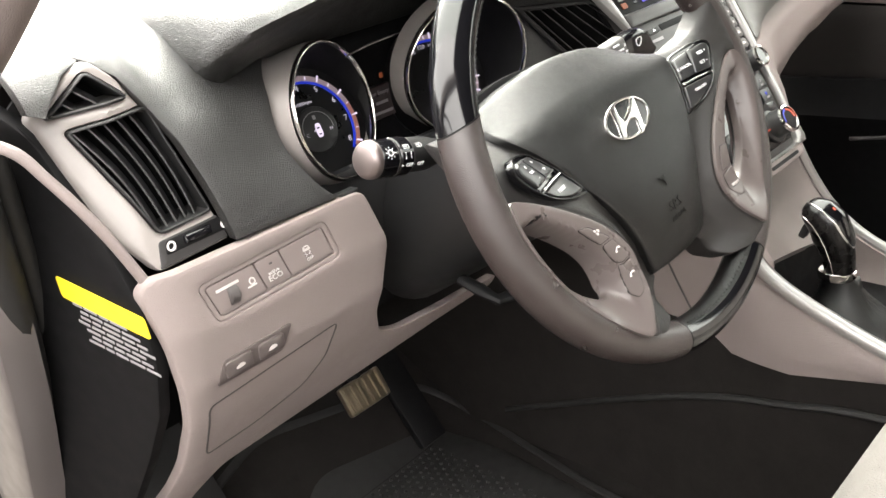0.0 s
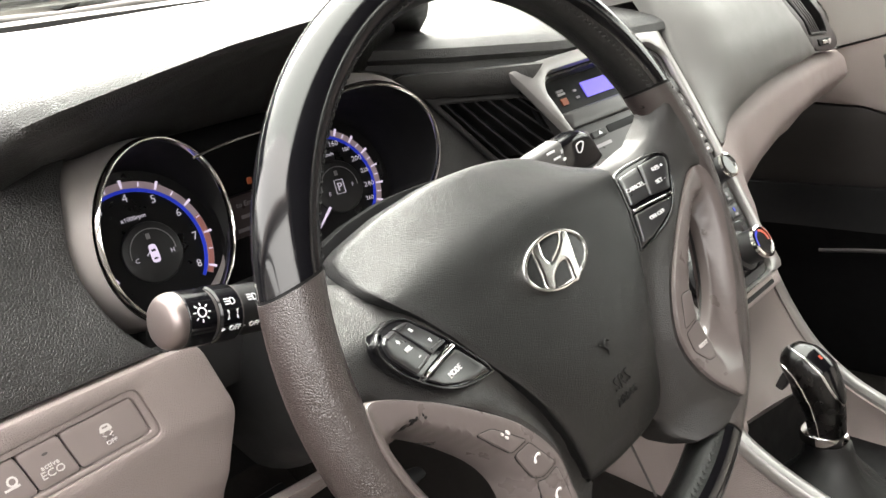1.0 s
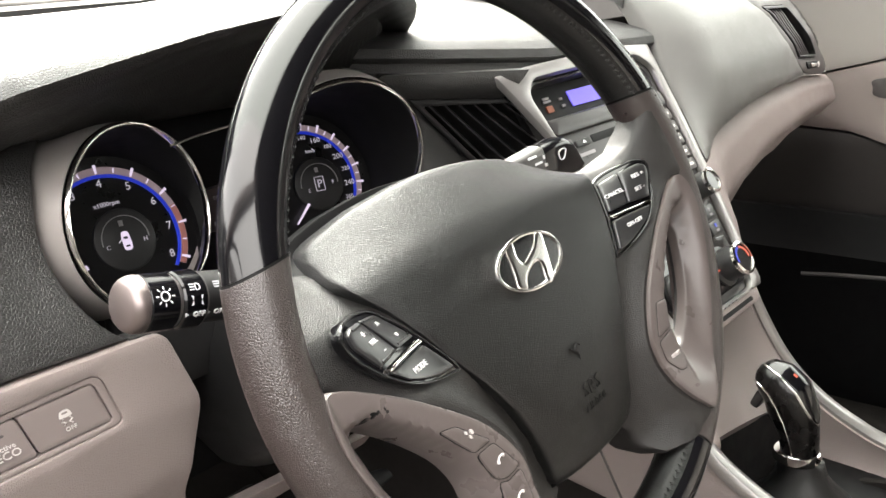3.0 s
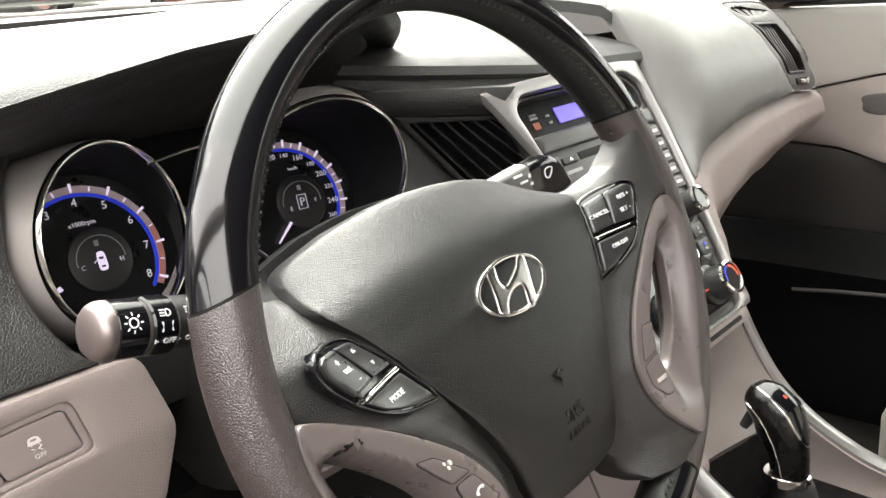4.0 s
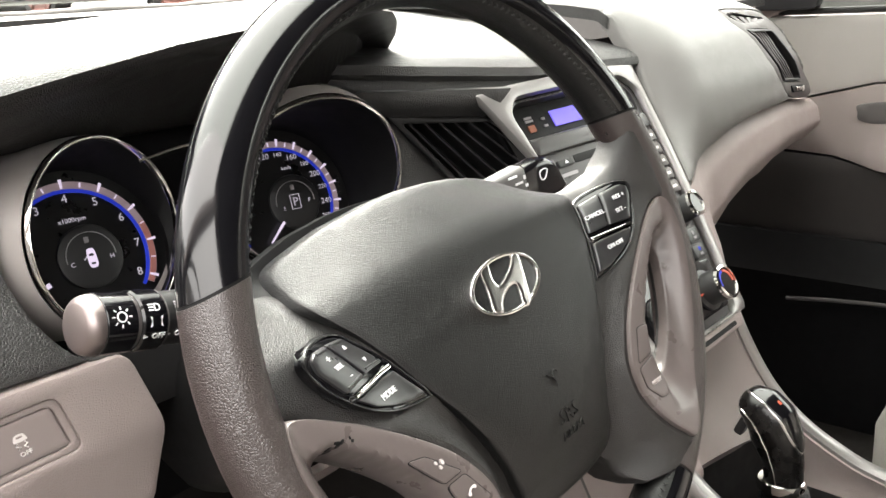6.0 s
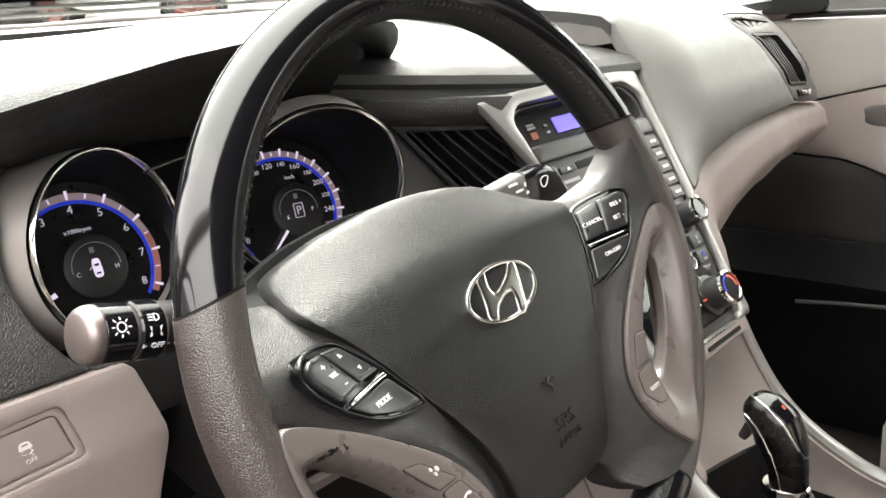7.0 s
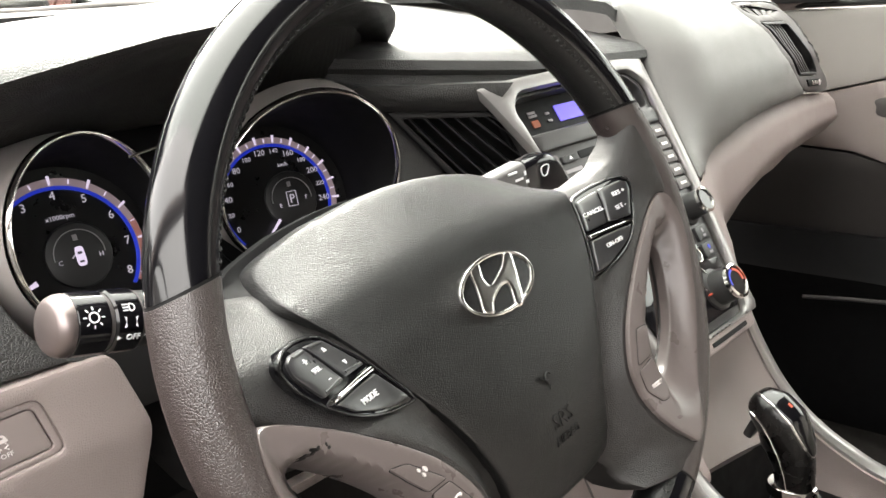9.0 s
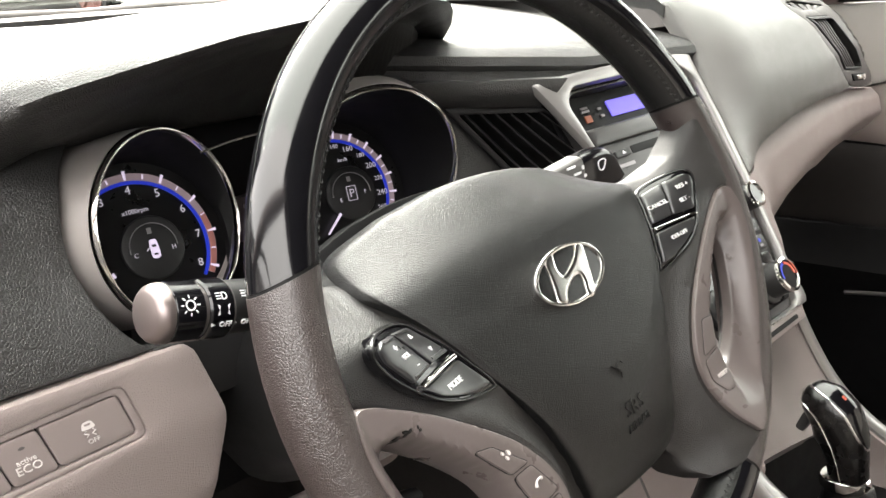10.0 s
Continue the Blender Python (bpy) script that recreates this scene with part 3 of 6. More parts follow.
    texts = {1: [[("CANCEL", 0.1070, 0.0092, 0.0040)], [("RES +", 0.1275, 0.0140, 0.0038), ("SET -", 0.1235, 0.0060, 0.0038)], [("ON-OFF", 0.1055, -0.0115, 0.0038)]], -1: [[("^", 0.1095, 0.0135, 0.0058), ("v", 0.1040, 0.0060, 0.0046)], [("+", 0.1270, 0.0150, 0.0056), ("VOL", 0.1235, 0.0100, 0.0034), ("-", 0.1195, 0.0045, 0.0060)], [("MODE", 0.1040, -0.0120, 0.0042)]]}
    caps = [[((0.1075, 0.0172), (0.1180, 0.0186)), ((0.0965, 0.0020), (0.1080, 0.0022))], [((0.1225, 0.0188), (0.1325, 0.0193)), ((0.1140, 0.0015), (0.1255, 0.0004))], []]
    for side in (1, -1):
        pick = (lambda l: list(l)) if side > 0 else mirrored
        pod_part = part("switch_pod", plate(pick(pod), on_wheel(pod_skin, 0.0004), INTO, [], 0.003, 0.0008, 0.0065), GLOSS_BLACK, wheel, "gloss black switch pod")
        part("pod_rim", plate(pick(pod), on_wheel(pod_skin, 0.0016), INTO, [band(pick(pod), 0.0013)], 0.0016, 0.0006, 0.004), KEY_BLACK, pod_part, "satin black raised rim")
        part("silver_line", plate(pick(rounded([(0.0930, -0.0016), (0.1255, -0.0035), (0.1245, -0.0052), (0.0925, -0.0036)], 0.0006)), on_wheel(pod_skin, 0.0034), INTO, (), 0.002, 0.0005, 0.004), CHROME, pod_part, "silver dividing bar")
        for (_, cell), marks, ends in zip(cells, texts[side], caps):
            key = part("switch_key", plate(pick(rounded(cell, 0.0014)), on_wheel(pod_skin, 0.0026), INTO, (), 0.0025, 0.0009, 0.004), POD_KEY, pod_part, "dark grey rocker key" if side < 0 else "black rocker key")
            for (u0, v0), (u1, v1) in (ends if side < 0 else []):
                part("key_ridge", tube([MW @ Vector((side * (u0 + (u1 - u0) * t), v0 + (v1 - v0) * t, pod_skin(u0 + (u1 - u0) * t, v0 + (v1 - v0) * t) + 0.0026)) for t in (0.0, 0.33, 0.67, 1.0)], 0.0007, 8), POD_KEY, key, "raised ridge at the key's end")
            for words, u, v, size in marks:
                c = pod_skin(u, v)
                slope = (pod_skin(u + 0.004, v) - pod_skin(u - 0.004, v)) / 0.008
                lean = math.degrees(math.atan2(pod_skin(u, v + 0.004) - pod_skin(u, v - 0.004), 0.008))
                part("key_mark", lettering(words, MW @ pose(side * u, v, c + 0.0029, lean, -math.degrees(math.atan(slope)) * side, 0), size, 0.0004), WHITE_PRINT, key)
    # scuffs on the spoke bezel
    for i in range(9):
        u, v = -0.1415 + random.uniform(-0.005, 0.006), -0.0195 + random.uniform(-0.0025, 0.004)
        spot = oval(u, v, random.uniform(0.0004, 0.0016), random.uniform(0.0003, 0.0009), 9, random.uniform(0, 3))
        part("scuff", plate(spot, on_wheel(trim_height, 0.00025), INTO, (), 0.001, 0, 0.001), DULL_BLACK, wheel)
    return wheel


build_wheel()


# ---- steering column and stalks ----
def build_column():
    col = thing("steering_column", (0, 0.2, 0.55), "black plastic steering column shroud", "steering column")
    axis = Vector((0, math.cos(RAKE), -math.sin(RAKE)))
    rings = []
    for d, w, h, dz in ((0.03, 0.038, 0.036, 0), (0.06, 0.052, 0.05, -0.004), (0.12, 0.062, 0.06, -0.012), (0.20, 0.07, 0.07, -0.02), (0.30, 0.075, 0.08, -0.03)):
        c = Vector((0, 0, 0.66)) + axis * d + Vector((0, 0, dz))
        rings.append([c + Vector((w * math.cos(a) * (1 if abs(math.cos(a)) < 0.8 else 0.95), h * math.sin(a) * math.sin(RAKE), h * math.sin(a) * math.cos(RAKE))) for a in np.linspace(0, 2 * math.pi, 32, endpoint=False)])
    part("shroud", loft(rings), SOFT_BLACK, col)
    part("hub_boss", tube([MW @ Vector((0, -0.025, -0.034)), MW @ Vector((0, -0.01, -0.075))], [0.042, 0.04], 24), DULL_BLACK, col)
    part("tilt_lever", tube([(-0.040, 0.170, 0.505), (-0.042, 0.145, 0.500), (-0.036, 0.130, 0.490), (-0.020, 0.128, 0.487), (-0.006, 0.128, 0.486)], [0.007, 0.008, 0.008, 0.009, 0.006], 10, 0.6), DULL_BLACK, col, "black tilt lever")


build_column()


def build_light_stalk():
    st = thing("light_stalk", (-0.05, 0.1, 0.655), "black headlamp stalk with a silver-capped tip", "control stalk")
    p0, p1 = Vector((-0.200, 0.090, 0.6855)), Vector((-0.045, 0.100, 0.648))
    d = (p1 - p0).normalized()
    w = Vector((0, 0, 1)).cross(d).normalized()
    up = d.cross(w).normalized()
    m = Matrix((w, up, d)).transposed().to_4x4()
    m.translation = p0
    nose = [0.0086, 0.0091, 0.0100, 0.0116, 0.0134, 0.0154, 0.0190, 0.0318, 0.0326]
    bulge = [0.0010, 0.0098, 0.0117, 0.0131, 0.0138, 0.0141, 0.0143, 0.0143, 0.0134]
    profile = list(zip(bulge, nose))
    part("tip_cap", turned(profile[:6] + [(0.0141, 0.0165), (0.0136, 0.0168)], m), STALK_TIP, st, "satin silver tip")
    part("lamp_knob", turned([(0.0136, 0.0166), (0.0143, 0.0172), *profile[7:]], m), GLOSS_BLACK, st, "gloss black turning knob")
    # the groove's thin highlight is put into its grey, the collar line's too
    part("knob_groove", turned([(0.0120, 0.0322), (0.0134, 0.0326), (0.0131, 0.0346), (0.0120, 0.0350)], m), GREY_DARK, st, "groove with its highlight in grey")
    part("fog_collar", turned([(0.0136, 0.0344), (0.0146, 0.0354), (0.0146, 0.0470), (0.0139, 0.0478)], m), GLOSS_BLACK, st, "gloss black collar")
    part("collar_line", turned([(0.0132, 0.0478), (0.0141, 0.0480), (0.0141, 0.0485), (0.0132, 0.0487)], m), GREY_DARK, st)
    part("stem", turned([(0.0131, 0.0487), (0.0131, 0.070), (0.010, 0.084), (0.010, 0.16)], m), SOFT_BLACK, st)
    face = math.atan2(*reversed([(m.to_3x3().inverted() @ Vector((-0.45, -0.80, 0.35)).normalized())[k] for k in (0, 1)]))

    def mark(name, dist, ang, shape, r):
        def surf(u, v):
            a = ang + v / r
            return m @ Vector((r * math.cos(a), r * math.sin(a), dist + u))
        part(name, plate(shape[0], surf, -(m.to_3x3() @ Vector((math.cos(ang), math.sin(ang), 0))), shape[1:], 0.002, 0, 0.0006), WHITE_PRINT, st)

    ring = oval(0, 0, 0.0026, 0.0026, 20)
    mark("lamp_symbol", 0.0238, face - 0.10, (ring, band(ring, 0.0007)), 0.0145)
    for k in range(8):
        a = k * math.pi / 4
        c, s = math.cos(a), math.sin(a)
        ray = [(0.0034 * c - 0.0003 * s, 0.0034 * s + 0.0003 * c), (0.0034 * c + 0.0003 * s, 0.0034 * s - 0.0003 * c), (0.0050 * c + 0.0003 * s, 0.0050 * s - 0.0003 * c), (0.0050 * c - 0.0003 * s, 0.0050 * s + 0.0003 * c)]
        mark("lamp_symbol", 0.0238, face - 0.10, (ray,), 0.0145)
    dee = smooth_loop([(-0.001, 0.0018), (0.0012, 0.0015), (0.0018, 0), (0.0012, -0.0015), (-0.001, -0.0018)], 3)
    for off, dist in ((-0.32, 0.0420), (-0.40, 0.0575)):
        mark("beam_symbol", dist, face + off, (dee, band(dee, 0.0005)), 0.0149 if dist < 0.048 else 0.0134)
        for v in (-0.0014, 0, 0.0014):
            mark("beam_symbol", dist - 0.003, face + off, (rect(-0.0013, v - 0.0003, 0.0013, v + 0.0003),), 0.0149 if dist < 0.048 else 0.0134)
    for c in ((0.0007, 0.0007), (0.0007, -0.0007)):
        for s in (1, -1):
            mark("side_lamp_symbol", 0.0412 + s * 0.0022, face + 0.14, ([(0, c[1] * 3), (0.0012 * s, c[1] * 3.6), (0.0003 * s, 0)],), 0.0149)
    for dist, r, off in ((0.0425, 0.0149, 0.62), (0.0560, 0.0134, 0.68)):
        a = face + off
        o = m @ Vector((r * math.cos(a), r * math.sin(a), dist))
        out = m.to_3x3() @ Vector((math.cos(a), math.sin(a), 0))
        part("key_mark", lettering("OFF", basis(o, d, out.cross(d)), 0.0040, 0.0003), WHITE_PRINT, st)
        mark("pointer", dist - 0.0065, a, ([(-0.0010, 0.0010), (0.0010, 0), (-0.0010, -0.0010)],), r)


build_light_stalk()


def build_wiper_stalk():
    st = thing("wiper_stalk", (0.05, 0.11, 0.655), "black wiper stalk with a grey printed collar", "control stalk")

    def section(x, low, high, grow=0.0):
        """A rounded box whose front face leans back a little."""
        r = min(0.0055, 0.45 * (high - low))
        loop = rounded([(0.0, low - grow), (0.020, low - grow), (0.022, high + grow), (0.005, high + grow)], r)
        return [(x, 0.110 - grow + y, z) for y, z in loop]

    part("stem", loft([section(0.040, 0.636, 0.652), section(0.100, 0.645, 0.667), section(0.134, 0.649, 0.677), section(0.1405, 0.650, 0.679)]), SOFT_BLACK, st)
    part("printed_collar", loft([section(0.1410, 0.6495, 0.678, 0.0004), section(0.1425, 0.6495, 0.679, 0.0008), section(0.1790, 0.6510, 0.684, 0.0008), section(0.1800, 0.6510, 0.683, 0.0004)]), WIPER_FACE, st, "grey printed collar")
    part("tip", loft([section(0.1805, 0.651, 0.682), section(0.182, 0.651, 0.6845), section(0.200, 0.652, 0.6865), section(0.211, 0.6525, 0.6860), section(0.2200, 0.6535, 0.6825), section(0.2260, 0.6550, 0.6775), section(0.2300, 0.6575, 0.6710), section(0.2315, 0.6605, 0.6665)]), GLOSS_BLACK, st, "gloss black boxed tip")
    # the front face's own frame: across, and up along its lean
    m = basis((0.1850, 0.1122, 0.6680), (1, 0, 0.06), (0.0, 0.16, 0.98))
    front = m.to_3x3() @ Vector((0, 0, -1))
    for u, v, w, h in ((-0.0215, 0.0125, 0.0100, 0.0016), (-0.0150, 0.0065, 0.0090, 0.0017), (-0.0075, 0.0095, 0.0022, 0.0030), (-0.0060, 0.0030, 0.0030, 0.0022)):
        part("print_bar", plate(rect(u - w / 2, v - h / 2, u + w / 2, v + h / 2), lambda a, b: m @ Vector((a, b, 0.0012)), front, (), 0.003, 0, 0.001), WHITE_PRINT, st)
    fan = smooth_loop([(0.0135, 0.0028), (0.0170, 0.0010), (0.0205, 0.0028), (0.0235, 0.0082), (0.0185, 0.0100), (0.0130, 0.0082)], 3)
    part("wiper_symbol", plate(fan, lambda u, v: m @ Vector((u, v, 0.0006)), front, [band(fan, 0.0008)], 0.002, 0, 0.0008), WHITE_PRINT, st)


build_wiper_stalk()


# ---- instrument cluster ----
def dial_frame(centre, tilt, cant):
    tilt, cant = radians(tilt), radians(cant)
    n = Vector((math.sin(cant) * math.cos(tilt), -math.cos(cant) * math.cos(tilt), math.sin(tilt)))
    u = Vector((math.cos(cant), math.sin(cant), 0))
    return basis(centre, u, n.cross(u))


def arc_plate(m, r0, r1, a0, a1, lift, thick=0.0008):
    n = max(3, int(abs(a1 - a0) / 3))
    ang = [radians(a) for a in np.linspace(a0, a1, n)]
    loop = [(r1 * math.cos(a), r1 * math.sin(a)) for a in ang] + [(r0 * math.cos(a), r0 * math.sin(a)) for a in reversed(ang)]
    return plate(loop, lambda u, v: m @ Vector((u, v, lift)), m.to_3x3() @ Vector((0, 0, -1)), (), 0.02, 0, thick)


def build_cluster():
    cl = thing("instrument_cluster", (0, 0.3, 0.6), "black instrument cluster with two chrome-ringed lit dials", "instrument cluster")
    part("housing", plate(rounded([(-0.185, 0.595), (0.185, 0.595), (0.20, 0.70), (0.17, 0.765), (-0.17, 0.76), (-0.20, 0.70)], 0.02), lambda u, v: (u, 0.292 + 0.2 * (v - 0.66), v), (0, 1, 0), (), 0.02, 0.002, 0.03), DULL_BLACK, cl)
    for side in (-1, 1):
        m = dial_frame((-0.0974, 0.2768, 0.6606), 18, -3.3) if side < 0 else dial_frame((0.0729, 0.2779, 0.6608), 17, -13.5)
        mi = m @ Matrix.Translation((0.0074 if side < 0 else 0.012, 0, 0))
        tick_r, number_r = (0.0539, 0.0407) if side < 0 else (0.0522, 0.0395)
        place, cant, lean, ru, rv = ((-0.0914, 0.240, 0.6819), -22.9, 8.3, 0.0655, 0.0592) if side < 0 else ((0.0733, 0.228, 0.6816), 10.9, -10.1, 0.0725, 0.0652)
        c, s, lean = math.cos(radians(cant)), math.sin(radians(cant)), radians(lean)
        # the ring's plane turns towards the driver's eye line
        bz = basis(place, (c, -s, 0), (s * math.sin(lean), c * math.sin(lean), math.cos(lean)))
        A = np.linspace(0, 2 * math.pi, 72, endpoint=False)
        gauge = part("dial", turned([(0.0, 0.0), (0.0605, 0.0), (0.0605, -0.004)], m, 64), DIAL, cl, "black dial")
        rings = [[bz @ Vector((k * ru * math.cos(a), k * rv * math.sin(a), w)) for a in A] for k, w in ((1.004, -0.002), (1.006, 0.0004), (1.014, 0.0016), (1.022, 0.0014), (1.027, 0.0002), (1.031, 0.0010), (1.039, 0.0016), (1.047, 0.0006), (1.050, -0.002), (1.004, -0.004))]
        part("bezel_ring", loft(rings + rings[:1], True, False), CHROME, gauge, "polished chrome ring", 75)
        inner = [[bz @ Vector((1.01 * ru * math.cos(a), 1.01 * rv * math.sin(a), -0.001)) for a in A], [m @ Vector((0.0605 * math.cos(a), 0.0605 * math.sin(a) + 0.003, 0.006)) for a in A], [m @ Vector((0.0600 * math.cos(a), 0.0600 * math.sin(a), 0.0)) for a in A]]
        part("inner_cone", loft(inner, True, False), DULL_BLACK, gauge)
        outer = [[bz @ Vector((1.065 * ru * math.cos(a), 1.065 * rv * math.sin(a), -0.002)) for a in A], [bz @ Vector((1.09 * ru * math.cos(a), 1.08 * rv * math.sin(a), -0.016)) for a in A], [bz @ Vector((1.10 * ru * math.cos(a), 1.09 * rv * math.sin(a), -0.050 if side < 0 else -0.022)) for a in A]]
        part("shroud", loft(outer, True, False), LIT_OUTLET_GREY, gauge, "taupe dial shroud")
        part("scale_ring", arc_plate(m, tick_r - 0.0065, tick_r - 0.0015, -32, 218, 0.0012), GLOW_RING, gauge, "dim pinkish scale ring")
        part("blue_ring", arc_plate(m, tick_r - 0.0090, tick_r - 0.0066, -36, 220, 0.0016), GLOW_BLUE, gauge, "lit blue ring")
        part("inner_disc", turned([(0.0, 0.0022), (0.0195, 0.0022), (0.0215, 0.0014), (0.0222, 0.0)], mi, 48), SOFT_BLACK, gauge)
        part("gauge_arc", arc_plate(mi, 0.0163, 0.0169, -5, 185, 0.0027), LABEL_GREY, gauge)
        if side < 0:
            marks = [(str(k), 88 - 28.6 * (k - 4)) for k in range(0, 9)]
            part("red_zone", arc_plate(m, tick_r - 0.0060, tick_r - 0.0020, -32, 18, 0.0018), GLOW_ZONE, gauge, "faint red zone")
        else:
            marks = [(str(k), 81.5 - 17.5 * (k - 140) / 20) for k in range(0, 261, 20)]
        for i, (words, ang) in enumerate(marks):
            a = radians(ang)
            tick = [(tick_r - 0.0060, -0.0006), (tick_r, -0.0009), (tick_r, 0.0009), (tick_r - 0.0060, 0.0006)]
            loop = [(u * math.cos(a) - v * math.sin(a), u * math.sin(a) + v * math.cos(a)) for u, v in tick]
            part("scale_tick", plate(loop, lambda u, v: m @ Vector((u, v, 0.0030)), m.to_3x3() @ Vector((0, 0, -1)), (), 0.02, 0, 0.001), GLOW_WHITE, gauge)
            big = side < 0 or (int(words) % 40 == 0)
            r = number_r
            part("scale_number", lettering(words, m @ Matrix.Translation((r * math.cos(a), r * math.sin(a), 0.002)), 0.0080 if side < 0 else (0.0064 if big else 0.0050), 0.0001), GLOW_NUMBER, gauge)
            b = radians(ang - (14.3 if side < 0 else 8.75))
            if i + 1 < len(marks):
                loop = [(u * math.cos(b) - v * math.sin(b), u * math.sin(b) + v * math.cos(b)) for u, v in ((tick_r - 0.0055, -0.0004), (tick_r - 0.0025, -0.0004), (tick_r - 0.0025, 0.0004), (tick_r - 0.0055, 0.0004))]
                part("scale_tick", plate(loop, lambda u, v: m @ Vector((u, v, 0.0028)), m.to_3x3() @ Vector((0, 0, -1)), (), 0.02, 0, 0.001), GLOW_WHITE, gauge)
        n, r0, r1 = (radians(200), 0.034, 0.047) if side < 0 else (radians(225), 0.021, 0.041)
        needle = [(r0 * math.cos(n + 0.05), r0 * math.sin(n + 0.05)), (r0 * math.cos(n - 0.05), r0 * math.sin(n - 0.05)), (r1 * math.cos(n - 0.012), r1 * math.sin(n - 0.012)), (r1 * math.cos(n + 0.012), r1 * math.sin(n + 0.012))]
        part("needle", plate(needle, lambda u, v, mi=mi: mi @ Vector((u, v, 0.006)), mi.to_3x3() @ Vector((0, 0, -1)), (), 0.01, 0, 0.0015), GLOW_WHITE, gauge, "lit white needle")
        for words, u, v, size in ((("x1000rpm", -0.0055, 0.0262, 0.0045), ("C", -0.0135, -0.003, 0.0045), ("H", 0.0135, -0.003, 0.0045)) if side < 0 else (("km/h", -0.0015, 0.0275, 0.0042), ("E", -0.0105, -0.0045, 0.0045), ("F", 0.0120, -0.0010, 0.0045), ("P", 0.0, -0.0005, 0.0095))):
            part("dial_writing", lettering(words, mi @ Matrix.Translation((u, v, 0.0028)), size, 0.0002), GLOW_NUMBER, gauge)
        if side < 0:
            car = smooth_loop([(-0.0024, -0.0060), (0.0024, -0.0060), (0.0030, 0.0), (0.0024, 0.0055), (0.0, 0.0065), (-0.0024, 0.0055), (-0.0030, 0.0)], 4)
            part("door_open_symbol", plate(car, lambda u, v, mi=mi: mi @ Vector((u, v - 0.001, 0.0030)), mi.to_3x3() @ Vector((0, 0, -1)), [rect(-0.0017, 0.0012, 0.0017, 0.0030, 0.0005), rect(-0.0016, -0.0044, 0.0016, -0.0030, 0.0004)], 0.002, 0, 0.0006), GLOW_WHITE, gauge)
            part("door_open_symbol", plate([(-0.0030, 0.0010), (-0.0028, 0.0002), (-0.0052, -0.0018), (-0.0056, -0.0010)], lambda u, v, mi=mi: mi @ Vector((u, v, 0.0030)), mi.to_3x3() @ Vector((0, 0, -1)), (), 0.01, 0, 0.0006), GLOW_NUMBER, gauge)
        else:
            sq = rect(-0.0042, -0.0062, 0.0042, 0.0058, 0.0006)
            part("gear_frame", plate(sq, lambda u, v, mi=mi: mi @ Vector((u, v, 0.0028)), mi.to_3x3() @ Vector((0, 0, -1)), [band(sq, 0.0005)], 0.01, 0, 0.0005), GLOW_NUMBER, gauge)
        pump = rect(-0.0018, 0.0095, 0.0012, 0.0135, 0.0003)
        part("gauge_symbol", plate(pump, lambda u, v, mi=mi: mi @ Vector((u, v, 0.0028)), mi.to_3x3() @ Vector((0, 0, -1)), (), 0.01, 0, 0.0005), LABEL_GREY, gauge)
    # trip screen between the dials
    part("trip_screen", plate(rect(-0.022, 0.645, 0.020, 0.678, 0.003), lambda u, v: (u, 0.283, v), (0, 1, 0), (), 0.02, 0.0006, 0.006), SCREEN, cl, "dim brown trip screen")
    part("trip_writing", lettering("to Empty", basis((-0.001, 0.2822, 0.671), (1, 0, 0), (0, 0, 1)), 0.0060, 0.0002), LABEL_GREY, cl)
    for v, w in ((0.6610, 0.016), (0.6510, 0.026)):
        part("trip_writing", plate(rect(-w / 2 - 0.001, v - 0.0014, w / 2 - 0.001, v + 0.0014), lambda a, b: (a, 0.2824, b), (0, 1, 0), (), 0.02, 0, 0.0005), LABEL_GREY, cl)
    part("warning_lamp", plate(rounded([(0.0035, 0.6840), (0.0075, 0.6840), (0.0075, 0.689), (0.0035, 0.689)], 0.0008), lambda u, v: (u, 0.284, v), (0, 1, 0), (), 0.02, 0, 0.001), GLOW_AMBER, cl, "small amber warning lamp")
    part("chrome_strip", tube(smooth_path([(-0.052, 0.262, 0.7195), (-0.02, 0.259, 0.7245), (0.02, 0.259, 0.7255), (0.045, 0.262, 0.7225)], 6), 0.0010, 8), CHROME, cl, "thin chrome strip")


build_cluster()


# ---- dashboard ----
CX = 0.352


def face_y(x, z):
    """How far ahead the driver's side fascia lies."""
    return lerp(z, [0.31, 0.36, 0.40, 0.44, 0.48, 0.52, 0.57, 0.625, 0.66, 0.70, 0.74, 0.76, 0.775, 0.787, 0.795], [0.36, 0.312, 0.275, 0.245, 0.220, 0.202, 0.192, 0.190, 0.198, 0.212, 0.232, 0.246, 0.262, 0.284, 0.310])


def end_wrap(x, lo, r):
    d = max(0.0, lo + r - x) / r
    return 0.6 * r * d * d


HOOD_X = [-0.204, -0.200, -0.19, -0.17, -0.12, -0.06, 0.0, 0.06, 0.11, 0.15, 0.175, 0.195, 0.206]
HOOD_LIP_Z = [0.742, 0.738, 0.739, 0.748, 0.763, 0.779, 0.787, 0.793, 0.794, 0.790, 0.783, 0.773, 0.764]
HOOD_LIP_Y = [0.235, 0.222, 0.208, 0.196, 0.186, 0.180, 0.178, 0.182, 0.193, 0.210, 0.230, 0.252, 0.274]
HOOD_TOP_Z = [0.765, 0.782, 0.796, 0.801, 0.806, 0.811, 0.815, 0.818, 0.819, 0.816, 0.808, 0.795, 0.778]


